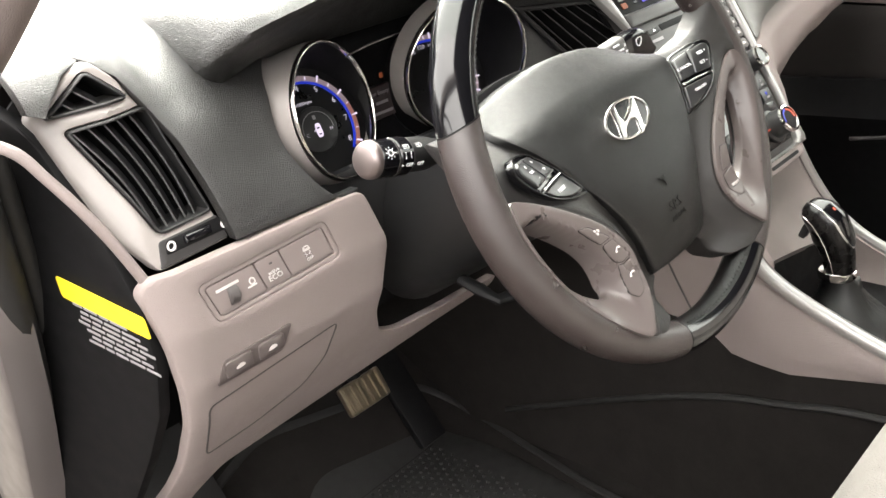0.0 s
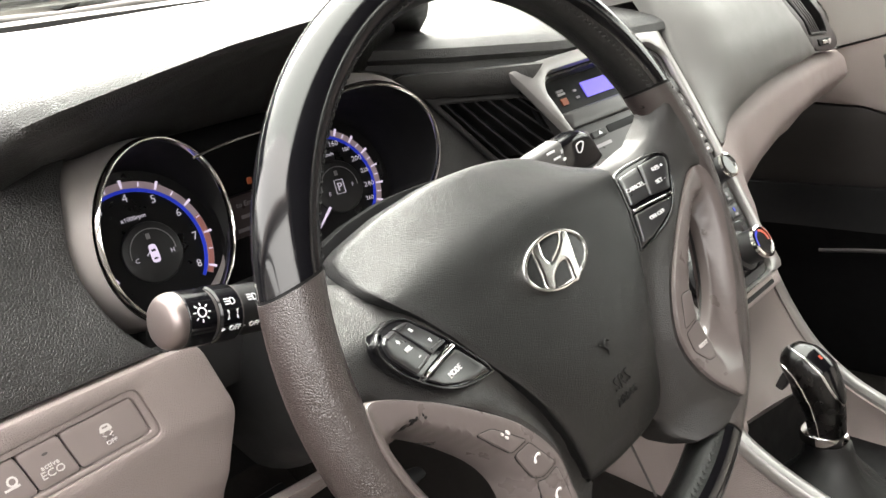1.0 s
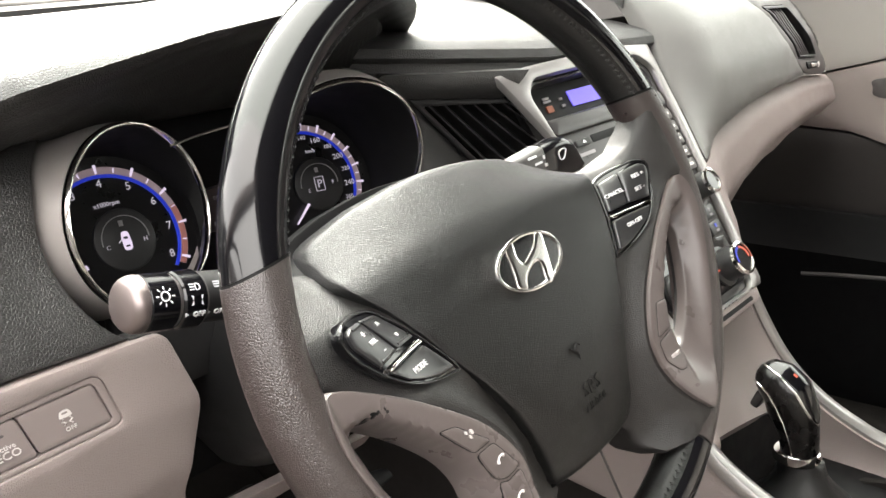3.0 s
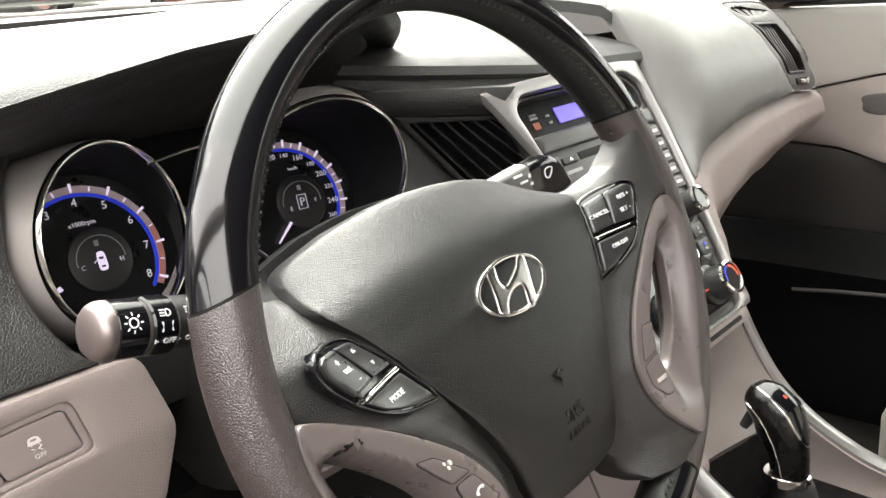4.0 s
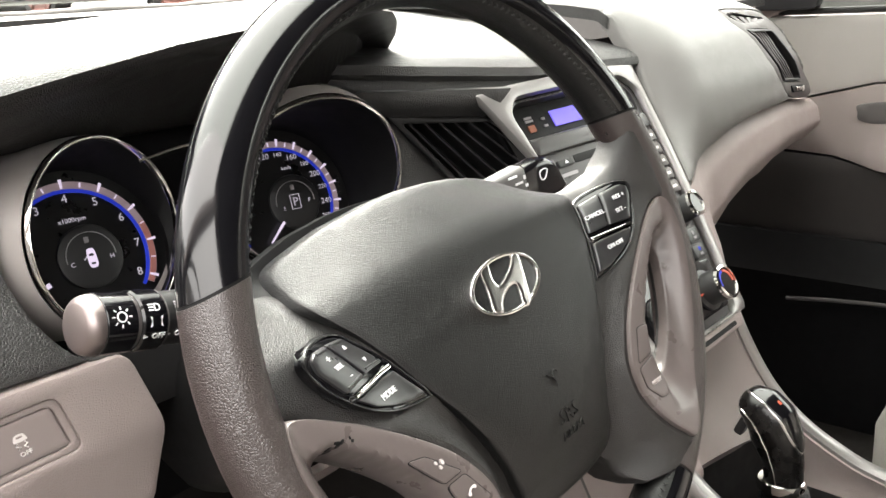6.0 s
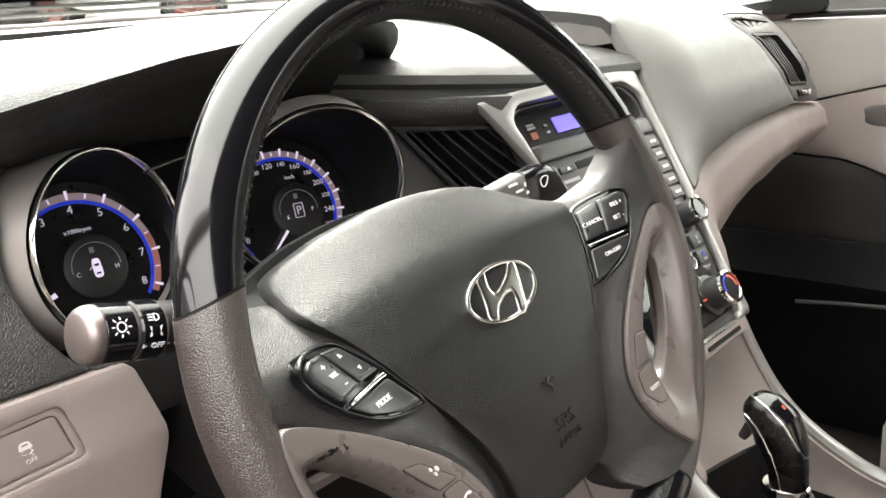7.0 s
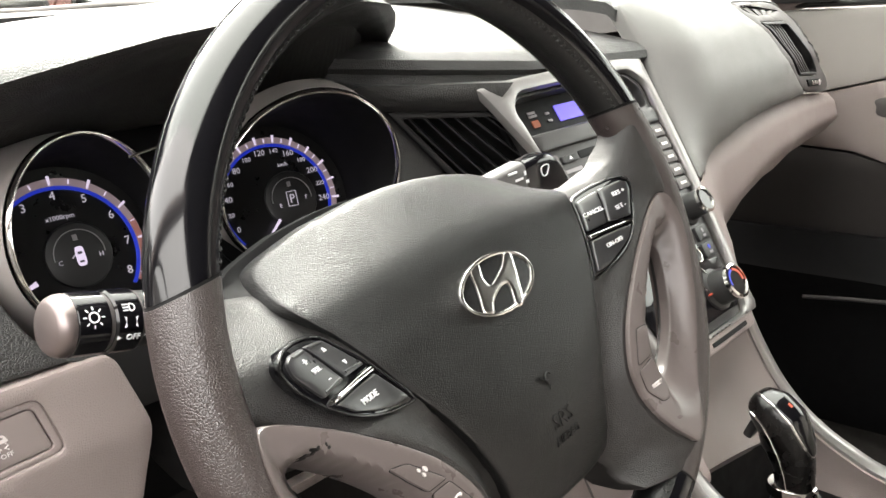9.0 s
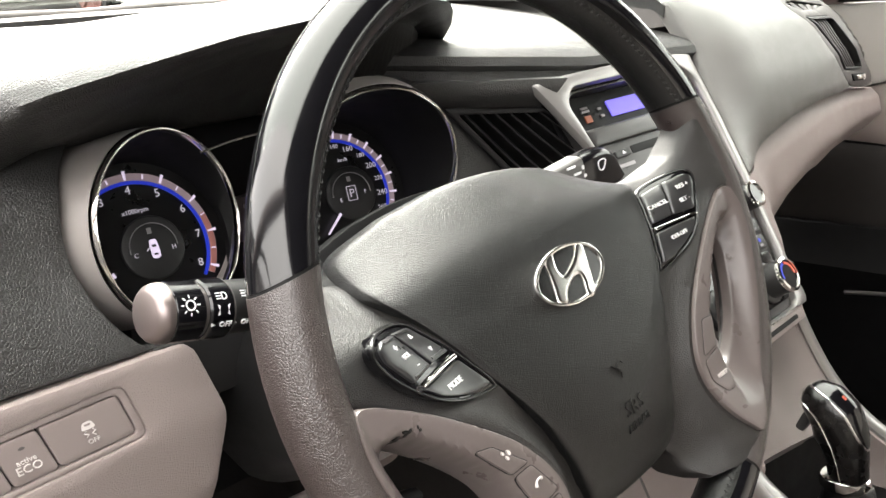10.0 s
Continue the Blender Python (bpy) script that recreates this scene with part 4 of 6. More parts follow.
def build_dashboard():
    dash = thing("dashboard", (0.352, 0.5, 0.6), "black and taupe two-tone car dashboard", "dashboard")
    # upper pad
    xs = list(np.linspace(-0.348, 0.491, 60))
    rows = []
    for x in xs:
        yf = lerp(x, [-0.35, -0.275, -0.235, -0.1, 0.0, 0.12, 0.18, 0.30, 0.52], [0.310, 0.310, 0.362, 0.362, 0.30, 0.262, 0.215, 0.190, 0.188])
        zf = lerp(x, [-0.35, -0.22, 0.0, 0.12, 0.18, 0.30, 0.52], [0.7955, 0.7955, 0.786, 0.772, 0.765, 0.7525, 0.744])
        drop = end_wrap(x, -0.35, 0.03)
        rear = lerp(x, [-0.35, -0.1, 0.1, 0.3, 0.52], [0.812, 0.812, 0.808, 0.812, 0.815])
        lip = [(x, yf + dy, zf + dz - drop) for dy, dz in (((0.03, -0.021), (0.004, -0.0185), (0.0, -0.0135), (0.002, -0.006), (0.012, 0.001)) if x > 0.0 else ((0.0, -0.012), (0.002, -0.008), (0.005, -0.005), (0.010, -0.001), (0.020, 0.001)))]
        rows.append(lip + [(x, yf + (0.80 - yf) * t, zf + 0.001 + (rear - zf - 0.001) * (1 - (1 - t) ** 1.7) - drop) for t in (0.07, 0.16, 0.3, 0.5, 0.75, 1.0)])
    part("upper_pad", slab(rows, (0, 0.1, -1), 0.012), BLACK_VINYL, dash, "black grained upper pad")
    # hood over the dials
    rings = []
    for x in np.linspace(HOOD_X[0], HOOD_X[-1], 70):
        ly, lz, tz = lerp(x, HOOD_X, HOOD_LIP_Y), lerp(x, HOOD_X, HOOD_LIP_Z), lerp(x, HOOD_X, HOOD_TOP_Z)
        h = tz - lz
        rings.append([(x, y, z) for y, z in ((0.50, 0.785), (0.45, tz - 0.008), (0.37, tz - 0.001), (0.30, tz), (ly + 0.060, lz + 0.95 * h), (ly + 0.030, lz + 0.82 * h), (ly + 0.010, lz + 0.66 * h), (ly + 0.002, lz + 0.52 * h), (ly + 0.005, lz + 0.40 * h), (ly + 0.016, lz + 0.24 * h), (ly + 0.030, lz + 0.08 * h), (ly + 0.045, lz - 0.09 * (0.82 - lz)), (max(0.27, ly + 0.06), min(0.738, lz - 0.012)), (0.30, 0.732), (0.50, 0.732))])
    part("cluster_hood", loft(rings), BLACK_VINYL, dash, "black grained hood over the dials", 60)
    # fascia left of the dials, and right of them
    ring = [(-0.104 + 0.064 * math.cos(radians(a)), 0.681 + 0.071 * math.sin(radians(a))) for a in range(250, 105, -8)]
    left = [(-0.2445, 0.626), (-0.119, 0.6235), *ring, (-0.12, 0.765), (-0.20, 0.794), (-0.345, 0.794), (-0.347, 0.752), (-0.3365, 0.7475), (-0.3253, 0.758), (-0.3092, 0.770), (-0.291, 0.7765), (-0.2762, 0.761), (-0.2682, 0.740), (-0.2574, 0.709), (-0.2515, 0.676), (-0.2464, 0.640)]

    def fascia_y(u, v):
        s = min(1, max(0, (v - 0.635) / 0.05)) * min(1, max(0, (u + 0.235) / 0.05))
        k = min(1, max(0, (u + 0.272) / 0.034))
        back = lerp(v, [0.715, 0.735, 0.75, 0.765, 0.78, 0.79, 0.80], [0.0, 0.012, 0.020, 0.030, 0.040, 0.050, 0.055])
        return face_y(u, v) + back * k * k * (3 - 2 * k) + 0.004 + 0.011 * s * s * (3 - 2 * s)

    part("left_fascia", plate(left, lambda u, v: (u, fascia_y(u, v), v), (0, 1, 0), (), 0.008, 0.002, 0.012), BLACK_VINYL, dash, "black grained fascia")
    part("fascia_base", plate(rect(-0.13, 0.56, 0.10, 0.628, 0.01), lambda u, v: (u, 0.235, v), (0, 1, 0), (), 0.02, 0.002, 0.01), SOFT_BLACK, dash)
    arc = [(0.085 + 0.070 * math.cos(radians(a)), 0.681 + 0.073 * math.sin(radians(a))) for a in range(75, -75, -8)]
    right = [(0.10, 0.755), *arc, (0.10, 0.59), (0.20, 0.60), (0.262, 0.62), (0.168, 0.7165), (0.172, 0.738)]
    part("right_fascia", plate(right, lambda u, v: (u, 0.225 + 0.28 * (v - 0.68) + 0.15 * max(0, 0.17 - u), v), (0, 1, 0), (), 0.008, 0.006, 0.012), BLACK_VINYL, dash, "black grained fascia")
    part("inner_frame", plate(rect(-0.31, 0.42, 1.0, 0.745, 0.02), lambda u, v: (u, 0.345, v), (0, 1, 0), (), 0.05, 0, 0.01), DULL_BLACK, dash)
    # knee panel
    knee = [(-0.328, 0.613), (-0.320, 0.624), (-0.119, 0.622), (-0.100, 0.567), (-0.108, 0.530), (-0.114, 0.495), (-0.104, 0.466), (-0.07, 0.449), (0.0, 0.441), (0.09, 0.436), (0.09, 0.421), (0.0, 0.418), (-0.12, 0.410), (-0.275, 0.400), (-0.298, 0.365), (-0.300, 0.310), (-0.338, 0.310), (-0.326, 0.37), (-0.317, 0.43), (-0.314, 0.49), (-0.319, 0.56)]
    bank = rect(-0.2850, 0.5720, -0.1590, 0.6090, 0.007)
    slant = lambda u, v: (u - 0.3 * (v - 0.5905), v + 0.042 * (u + 0.222))

    def on_bank(lift):
        def place(u, v):
            a, b = slant(u, v)
            return (a, face_y(a, b) + lift, b)
        return place


    def knee_surf(u, v):
        return (u, face_y(u, v) + 0.9 * end_wrap(u, -0.330, 0.035), v)

    kp = part("knee_panel", plate(rounded(knee, 0.010), knee_surf, (0, 1, 0), [[slant(*q) for q in bank]], 0.007, 0.0018, 0.012), GREY_VINYL, dash, "taupe grained knee panel")
    sill = rect(-0.2805, 0.5762, -0.1640, 0.6048, 0.005)
    part("switch_bezel", plate(bank, on_bank(0.0012), (0, 1, 0), [sill], 0.002, 0.0012, 0.010), GREY_VINYL, kp)
    part("switch_well", plate(bank, on_bank(0.0075), (0, 1, 0), (), 0.02, 0, 0.003), DULL_BLACK, kp)
    keys = [("dimmer_key", -0.2798, -0.2352), ("eco_key", -0.2343, -0.2102), ("traction_key", -0.2093, -0.1647)]
    for name, u0, u1 in keys:
        key = part(name, plate(rect(u0, 0.5768, u1, 0.6042, 0.003), on_bank(0.0016), (0, 1, 0), (), 0.004, 0.0010, 0.005), GREY_KEY, kp, "taupe push key")
        cu, cv = slant((u0 + u1) / 2, 0.5905)
        m = basis((cu, face_y(0, cv) + 0.0012, cv), (1, 0, 0.042), (-0.16, 0, 1))
        flat = lambda u, v: m @ Vector((u, v, 0))
        if name == "eco_key":
            part("key_mark", lettering("active", m @ pose(0, -0.0005, 0), 0.0046, 0.0003), PALE_PRINT, key)
            part("key_mark", lettering("ECO", m @ pose(0, -0.0055, 0), 0.0070, 0.0003), PALE_PRINT, key)
            part("key_lamp", plate(oval(0, 0.0070, 0.0018, 0.0009, 12), flat, (0, 1, 0), (), 0.01, 0, 0.001), GREY_DARK, key)
        elif name == "traction_key":
            part("key_mark", lettering("OFF", m @ pose(0.0006, -0.0065, 0), 0.0040, 0.0003), PALE_PRINT, key)
            car = smooth_loop([(-0.0036, 0.0030), (-0.0022, 0.0058), (0.0022, 0.0058), (0.0036, 0.0030), (0.0032, 0.0014), (-0.0032, 0.0014)], 3)
            part("skid_symbol", plate(car, flat, (0, 1, 0), [rect(-0.0018, 0.0034, 0.0018, 0.0048, 0.0005)], 0.004, 0, 0.0005), PALE_PRINT, key)
            for s in (-1, 1):
                part("skid_symbol", tube([(m @ Vector((s * 0.002 + k, v, 0))) for k, v in ((0.0, 0.0008), (0.0012 * s, -0.0006), (-0.0010 * s, -0.0020), (0.0006 * s, -0.0034))], 0.0005, 6), PALE_PRINT, key)
        else:
            part("thumb_wheel", moved(turned([(0.0080, -0.0045), (0.0090, -0.0035), (0.0090, 0.0035), (0.0080, 0.0045)], Matrix(), 30), basis((cu - 0.004, face_y(0, cv) + 0.0060, cv - 0.002), (0, 1, 0), (0, 0, 1))), GREY_DARK, key, "ribbed dimmer wheel")
            part("key_mark", plate(rect(-0.017, 0.0060, 0.004, 0.0085), flat, (0, 1, 0), (), 0.01, 0, 0.0005), PALE_PRINT, key)
            lamp = oval(0.0145, 0.001, 0.0030, 0.0034, 18)
            part("lamp_symbol", plate(lamp, flat, (0, 1, 0), [band(lamp, 0.0012)], 0.01, 0, 0.0005), PALE_PRINT, key)
            part("lamp_symbol", plate(rect(0.009, -0.0035, 0.0175, -0.0022), flat, (0, 1, 0), (), 0.01, 0, 0.0005), PALE_PRINT, key)
    # release levers and the fuse cover
    lever_loop = rounded([(-0.292, 0.515), (-0.283, 0.5365), (-0.214, 0.5385), (-0.226, 0.515)], 0.004)
    part("lever_bezel", plate(lever_loop, lambda u, v: (u, face_y(u, v) - 0.0012, v), (0, 1, 0), (), 0.006, 0.0012, 0.004), GREY_SMOOTH, kp, "smooth taupe release panel")
    for u in (-0.270, -0.238):
        lv = part("release_lever", plate(rect(u - 0.013, 0.5185, u + 0.013, 0.5345, 0.004), lambda a, b: (a, face_y(a, b) - 0.0035, b), (0, 1, 0), (), 0.006, 0.002, 0.004), GREY_SMOOTH, kp, "taupe pull lever")
        part("lever_symbol", plate(smooth_loop([(u - 0.0035, 0.5245), (u + 0.0035, 0.5250), (u + 0.004, 0.5272), (u, 0.5285), (u - 0.0035, 0.5265)], 3), lambda a, b: (a, face_y(a, b) - 0.0038, b), (0, 1, 0), (), 0.01, 0, 0.0004), PALE_PRINT, lv)
    fuse = rounded([(-0.300, 0.498), (-0.163, 0.512), (-0.176, 0.475), (-0.197, 0.453), (-0.247, 0.441), (-0.300, 0.436)], 0.008)
    part("fuse_cover", plate(fuse, lambda u, v: (u, face_y(u, v) - 0.0006, v), (0, 1, 0), [band(fuse, 0.0014)], 0.006, 0, 0.003), GREY_DARK, kp, "fine seam of the fuse cover")
    # side cap with its label
    def cap_surf(u, v):
        return (-0.326 - 0.30 * (u - 0.21), u, v)

    cap = part("side_cap", plate([(0.385, 0.30), (0.34, 0.345), (0.297, 0.40), (0.262, 0.45), (0.232, 0.50), (0.216, 0.55), (0.214, 0.60), (0.226, 0.64), (0.268, 0.735), (0.31, 0.76), (0.50, 0.74), (0.55, 0.60), (0.55, 0.30)], cap_surf, (0.96, 0.29, 0), (), 0.014, 0.003, 0.012), DULL_BLACK, dash, "black dashboard end cap")
    lift = lambda u, v: (cap_surf(u, v)[0] - 0.0012, u - 0.0004, v)
    part("warning_label", plate(rounded([(0.2115, 0.5750), (0.2120, 0.5935), (0.2920, 0.6235), (0.2920, 0.6050)], 0.003), lift, (1, 0, 0), (), 0.01, 0, 0.0008), YELLOW, cap, "yellow warning label")
    for k in range(7):
        u1 = 0.283 - 0.002 * (k % 3)
        u0 = 0.214 + 0.005 * ((k * 2) % 3) + (0.02 if k < 1 else 0.0)
        s = (0.6050 - 0.5750) / 0.08
        v0 = 0.5735 - 0.0052 * k
        f = lambda u: v0 + s * (u - 0.2115)
        u = u0
        while u < u1 - 0.004:
            w = min(random.uniform(0.006, 0.016), u1 - u)
            part("label_line", plate([(u, f(u) - 0.0013), (u + w, f(u + w) - 0.0013), (u + w, f(u + w) + 0.0009), (u, f(u) + 0.0009)], lift, (1, 0, 0), (), 0.02, 0, 0.0006), LABEL_GREY, cap)
            u += w + 0.0022
    edge = smooth_path([(-0.312, 0.212, 0.603), (-0.330, 0.213, 0.653), (-0.343, 0.216, 0.684), (-0.357, 0.222, 0.713), (-0.369, 0.229, 0.735), (-0.392, 0.245, 0.752)], 6)
    part("edge_trim", tube(edge, 0.0052, 12, 0.8), GREY_VINYL, dash, "taupe edge trim")
    # left outlet
    tilt = lambda u, v: (u + 0.18 * (v - 0.64), 0.205 + 0.32 * (v - 0.62) + 0.5 * max(0, -0.31 - u), v)
    frame_loop = rounded([(-0.3152, 0.7765), (-0.2976, 0.7600), (-0.2858, 0.7385), (-0.2694, 0.7070), (-0.2576, 0.6740), (-0.2461, 0.6385), (-0.2405, 0.6255), (-0.304, 0.6225), (-0.3213, 0.6471), (-0.3318, 0.6706), (-0.3438, 0.7018), (-0.3540, 0.7300), (-0.3590, 0.7450), (-0.3480, 0.7570), (-0.3322, 0.7690)], 0.005)
    up = rounded([(-0.3188, 0.7700), (-0.2920, 0.7450), (-0.3500, 0.7427)], 0.005)
    low = rounded([(-0.3400, 0.7325), (-0.2815, 0.7365), (-0.2510, 0.6500), (-0.2970, 0.6480)], 0.005)
    vent = part("left_outlet", plate(frame_loop, tilt, (0, 1, 0), [up, low], 0.006, 0.004, 0.014), LIT_OUTLET_GREY, dash, "side air outlet, its frame lightened for sky reflection")
    part("outlet_well", plate(frame_loop, lambda u, v: (tilt(u, v)[0], tilt(u, v)[1] + 0.045, v), (0, 1, 0), (), 0.02, 0, 0.004), DULL_BLACK, vent)
    for k, hole in enumerate((up, low)):
        part("outlet_lip", plate(hole, lambda u, v: (tilt(u, v)[0], tilt(u, v)[1] - 0.002, v), (0, 1, 0), [band(hole, 0.0022)], 0.006, 0.001, 0.03), SOFT_BLACK if k else SOFT_BLACK, vent)
    for f in np.linspace(0.16, 0.86, 5):
        a = np.array([-0.3400, 0.7325]) * (1 - f) + np.array([-0.2815, 0.7365]) * f
        b = np.array([-0.2970, 0.6480]) * (1 - f) + np.array([-0.2510, 0.6500]) * f
        grid = []
        for t in np.linspace(0.0, 1.0, 9):
            p = a * (1 - t) + b * t
            x, y, z = tilt(p[0] + 0.004 * math.sin(math.pi * t), p[1])
            grid.append([(x - 0.006, y + 0.004, z - 0.001), (x, y + 0.012, z), (x + 0.003, y + 0.024, z)])
        part("vane", slab(grid, (0.55, -0.2, 0.1), 0.0022), SOFT_BLACK, vent)
    for f in (0.22, 0.48, 0.74):
        a = np.array([-0.3500, 0.7427]) * (1 - f) + np.array([-0.3188, 0.7700]) * f
        b = np.array([-0.3500, 0.7427]) * (1 - f) + np.array([-0.2920, 0.7450]) * f
        grid = []
        for t in np.linspace(0, 1, 5):
            p = a * (1 - t) + b * t
            x, y, z = tilt(*p)
            grid.append([(x - 0.006, y + 0.004, z - 0.001), (x, y + 0.012, z), (x + 0.003, y + 0.024, z)])
        part("vane", slab(grid, (0.55, -0.2, 0.1), 0.0022), SOFT_BLACK, vent)
    part("slider_panel", plate(rounded([(-0.3030, 0.6245), (-0.2425, 0.6272), (-0.2482, 0.6458), (-0.3000, 0.6438)], 0.003), lambda u, v: (tilt(u, v)[0], tilt(u, v)[1] - 0.0005, v), (0, 1, 0), (), 0.006, 0.001, 0.004), STACK_FACE, vent, "dark panel under the vanes")
    slot = rounded([(-0.2965, 0.6325), (-0.2945, 0.6425), (-0.2390, 0.6445), (-0.2365, 0.6335)], 0.003)
    sl = part("outlet_slider", plate(slot, lambda u, v: (tilt(u, v)[0], tilt(u, v)[1] - 0.001, v), (0, 1, 0), (), 0.006, 0.001, 0.004), DULL_BLACK, vent, "black slider track")
    part("slider_tab", plate(rect(-0.2800, 0.6355, -0.2560, 0.6420, 0.0015), lambda u, v: (tilt(u, v)[0], tilt(u, v)[1] - 0.004, v), (0, 1, 0), (), 0.006, 0.0022, 0.004), GLOSS_BLACK, sl, "gloss black slider tab")
    for u in (-0.291, -0.2435):
        ring = oval(u, 0.638, 0.0036, 0.0036, 18)
        part("slider_mark", plate(ring, lambda a, b: (tilt(a, b)[0], tilt(a, b)[1] - 0.002, b), (0, 1, 0), [band(ring, 0.0012)], 0.01, 0, 0.001), PALE_PRINT, sl)
    # centre outlet, on a warped face between the fascia and the stack
    TL, TR, BR, BL = (Vector(p) for p in ((0.168, 0.228, 0.713), (0.238, 0.190, 0.7065), (0.285, 0.146, 0.655), (0.222, 0.205, 0.648)))

    def warp(u, v):
        s, w = u / 0.08, v / 0.07
        return TL.lerp(TR, s) * w + BL.lerp(BR, s) * (1 - w)

    back = (TR - TL).cross(BL - TL).normalized()
    back = back if back.y > 0 else -back
    outer = rounded([(-0.007, 0.077), (0.0815, 0.077), (0.0815, -0.006), (-0.007, -0.006)], 0.004)
    hole = rounded([(0.0, 0.070), (0.08, 0.070), (0.08, 0.0), (0.0, 0.0)], 0.003)
    ov = part("centre_outlet", plate(outer, warp, back, [hole], 0.006, 0.002, 0.012), SOFT_BLACK, dash, "black centre air outlet")
    part("outlet_well", plate(outer, lambda u, v: warp(u, v) + back * 0.04, back, (), 0.02, 0, 0.004), DULL_BLACK, ov)
    brow = []
    for f in np.linspace(-0.75, 1.02, 16):
        low, tip = warp(0.08 * f, 0.0775), Vector((lerp(f, [-0.75, 0, 1], [0.128, 0.178, 0.252]), lerp(f, [-0.75, 0, 1], [0.232, 0.214, 0.178]), lerp(f, [-0.75, 0, 1], [0.744, 0.7395, 0.734])))
        if f < 0:
            low = low + Vector((0, 0.01 * -f, 0))
        brow.append([low.lerp(tip, t) - back * 0.004 * math.sin(math.pi * t) for t in np.linspace(0, 1, 8)])
    part("outlet_brow", slab(brow, back, 0.008), BLACK_VINYL, dash, "smooth black face over the outlet")
    for f in np.linspace(0.08, 0.92, 6):
        grid = []
        for w in np.linspace(0, 1, 7):
            p = warp(0.08 * f, 0.07 * w)
            grid.append([p + back * 0.002, p + back * 0.022 + (TR - TL).normalized() * 0.004])
        part("vane", slab(grid, (TL - TR).normalized(), 0.0016), SOFT_BLACK, ov)
    # passenger side pad, band and glove box
    def blend(u, lo, wide):
        k = max(0.0, min(1.0, (u - lo) / wide))
        return k * k * (3 - 2 * k)

    def pad_y(u, v):
        y = lerp(v, [0.58, 0.62, 0.66, 0.70, 0.74, 0.77, 0.79], [0.150, 0.140, 0.138, 0.145, 0.165, 0.195, 0.235]) + 0.12 * max(0, u - 0.74)
        k = blend(u, 0.468, 0.09)
        return y * k + (0.174 - 0.62 * (0.705 - v)) * (1 - k)

    on_pad = lambda lift: lambda u, v: (u, pad_y(u, v) + lift, v)
    pad = [(0.490, 0.785), (0.490, 0.735), (0.481, 0.690), (0.475, 0.650), (0.470, 0.612), (0.50, 0.617), (0.56, 0.632), (0.62, 0.645), (0.70, 0.654), (0.82, 0.653), (0.957, 0.640), (0.932, 0.665), (0.908, 0.692), (0.877, 0.735), (0.858, 0.766), (0.82, 0.786), (0.70, 0.792), (0.53, 0.792)]
    well = smooth_loop([(0.712, 0.7715), (0.730, 0.745), (0.757, 0.708), (0.785, 0.683), (0.828, 0.656), (0.950, 0.6435), (0.902, 0.691), (0.871, 0.734), (0.852, 0.764), (0.78, 0.772)], 4)
    pp = part("passenger_pad", plate(rounded(pad, 0.006), on_pad(0), (0, 1, 0), [well], 0.014, 0.005, 0.02), LIT_PAD_GREY, dash, "grained passenger airbag pad, window light in its grey")
    part("pad_top", slab([[(x, pad_y(x, 0.79) - 0.004 + dy, 0.788 + dz) for dy, dz in ((0.0, -0.008), (0.012, 0.000), (0.05, 0.006), (0.12, 0.013), (0.26, 0.022), (0.42, 0.027), (0.57, 0.027))] for x in np.linspace(0.488, 1.02, 20)], (0, 0.1, -1), 0.012), BLACK_VINYL, dash, "black grained upper pad")
    high = rounded([(0.722, 0.7675), (0.752, 0.768), (0.842, 0.757), (0.800, 0.7545), (0.745, 0.7565)], 0.002)
    main = rounded([(0.738, 0.749), (0.822, 0.7445), (0.848, 0.722), (0.884, 0.680), (0.884, 0.671), (0.803, 0.679), (0.773, 0.714)], 0.004)
    ro = part("right_outlet", plate(well, on_pad(0.002), (0, 1, 0), [high, main], 0.008, 0.003, 0.012), GREY_DARK, dash, "dark-framed side air outlet")
    part("outlet_well", plate(well, on_pad(0.016), (0, 1, 0), (), 0.02, 0, 0.01), GREY_DARK, ro)
    part("outlet_lip", plate(main, on_pad(0.0), (0, 1, 0), [band(main, 0.003)], 0.006, 0.001, 0.02), SOFT_BLACK, ro)
    for f in np.linspace(0.12, 0.88, 7):
        a, b = Vector((0.738, 0.749)).lerp(Vector((0.822, 0.7445)), f), Vector((0.803, 0.679)).lerp(Vector((0.884, 0.673)), f)
        grid = []
        for w in np.linspace(0, 1, 8):
            p = a.lerp(b, w) + Vector((-0.007, -0.004)) * math.sin(math.pi * w)
            y = pad_y(*p)
            grid.append([(p.x, y + 0.006, p.y), (p.x + 0.003, y + 0.015, p.y)])
        part("vane", slab(grid, (-1, 0, 0), 0.003), GREY_DARK, ro)
    for f in (0.15, 0.38, 0.61, 0.84):
        a, b = Vector((0.722, 0.7675)).lerp(Vector((0.842, 0.757)), f), Vector((0.745, 0.7565)).lerp(Vector((0.815, 0.7545)), f)
        grid = [[(p.x, pad_y(*p) + 0.003, p.y), (p.x + 0.003, pad_y(*p) + 0.015, p.y)] for p in (a.lerp(b, w) for w in (0.0, 0.5, 1.0))]
        part("vane", slab(grid, (-1, 0, 0), 0.010), GREY_DARK, ro)
    part("outlet_slider", plate(rounded([(0.832, 0.670), (0.895, 0.664), (0.900, 0.655), (0.838, 0.660)], 0.003), on_pad(0.0), (0, 1, 0), (), 0.006, 0.001, 0.006), DULL_BLACK, ro)
    part("slider_tab", plate(rounded([(0.848, 0.6665), (0.872, 0.6645), (0.876, 0.6595), (0.852, 0.661)], 0.002), on_pad(-0.004), (0, 1, 0), (), 0.006, 0.001, 0.006), CHROME, ro, "small chrome slider tab")
    ring = oval(0.890, 0.6598, 0.005, 0.0038, 16)
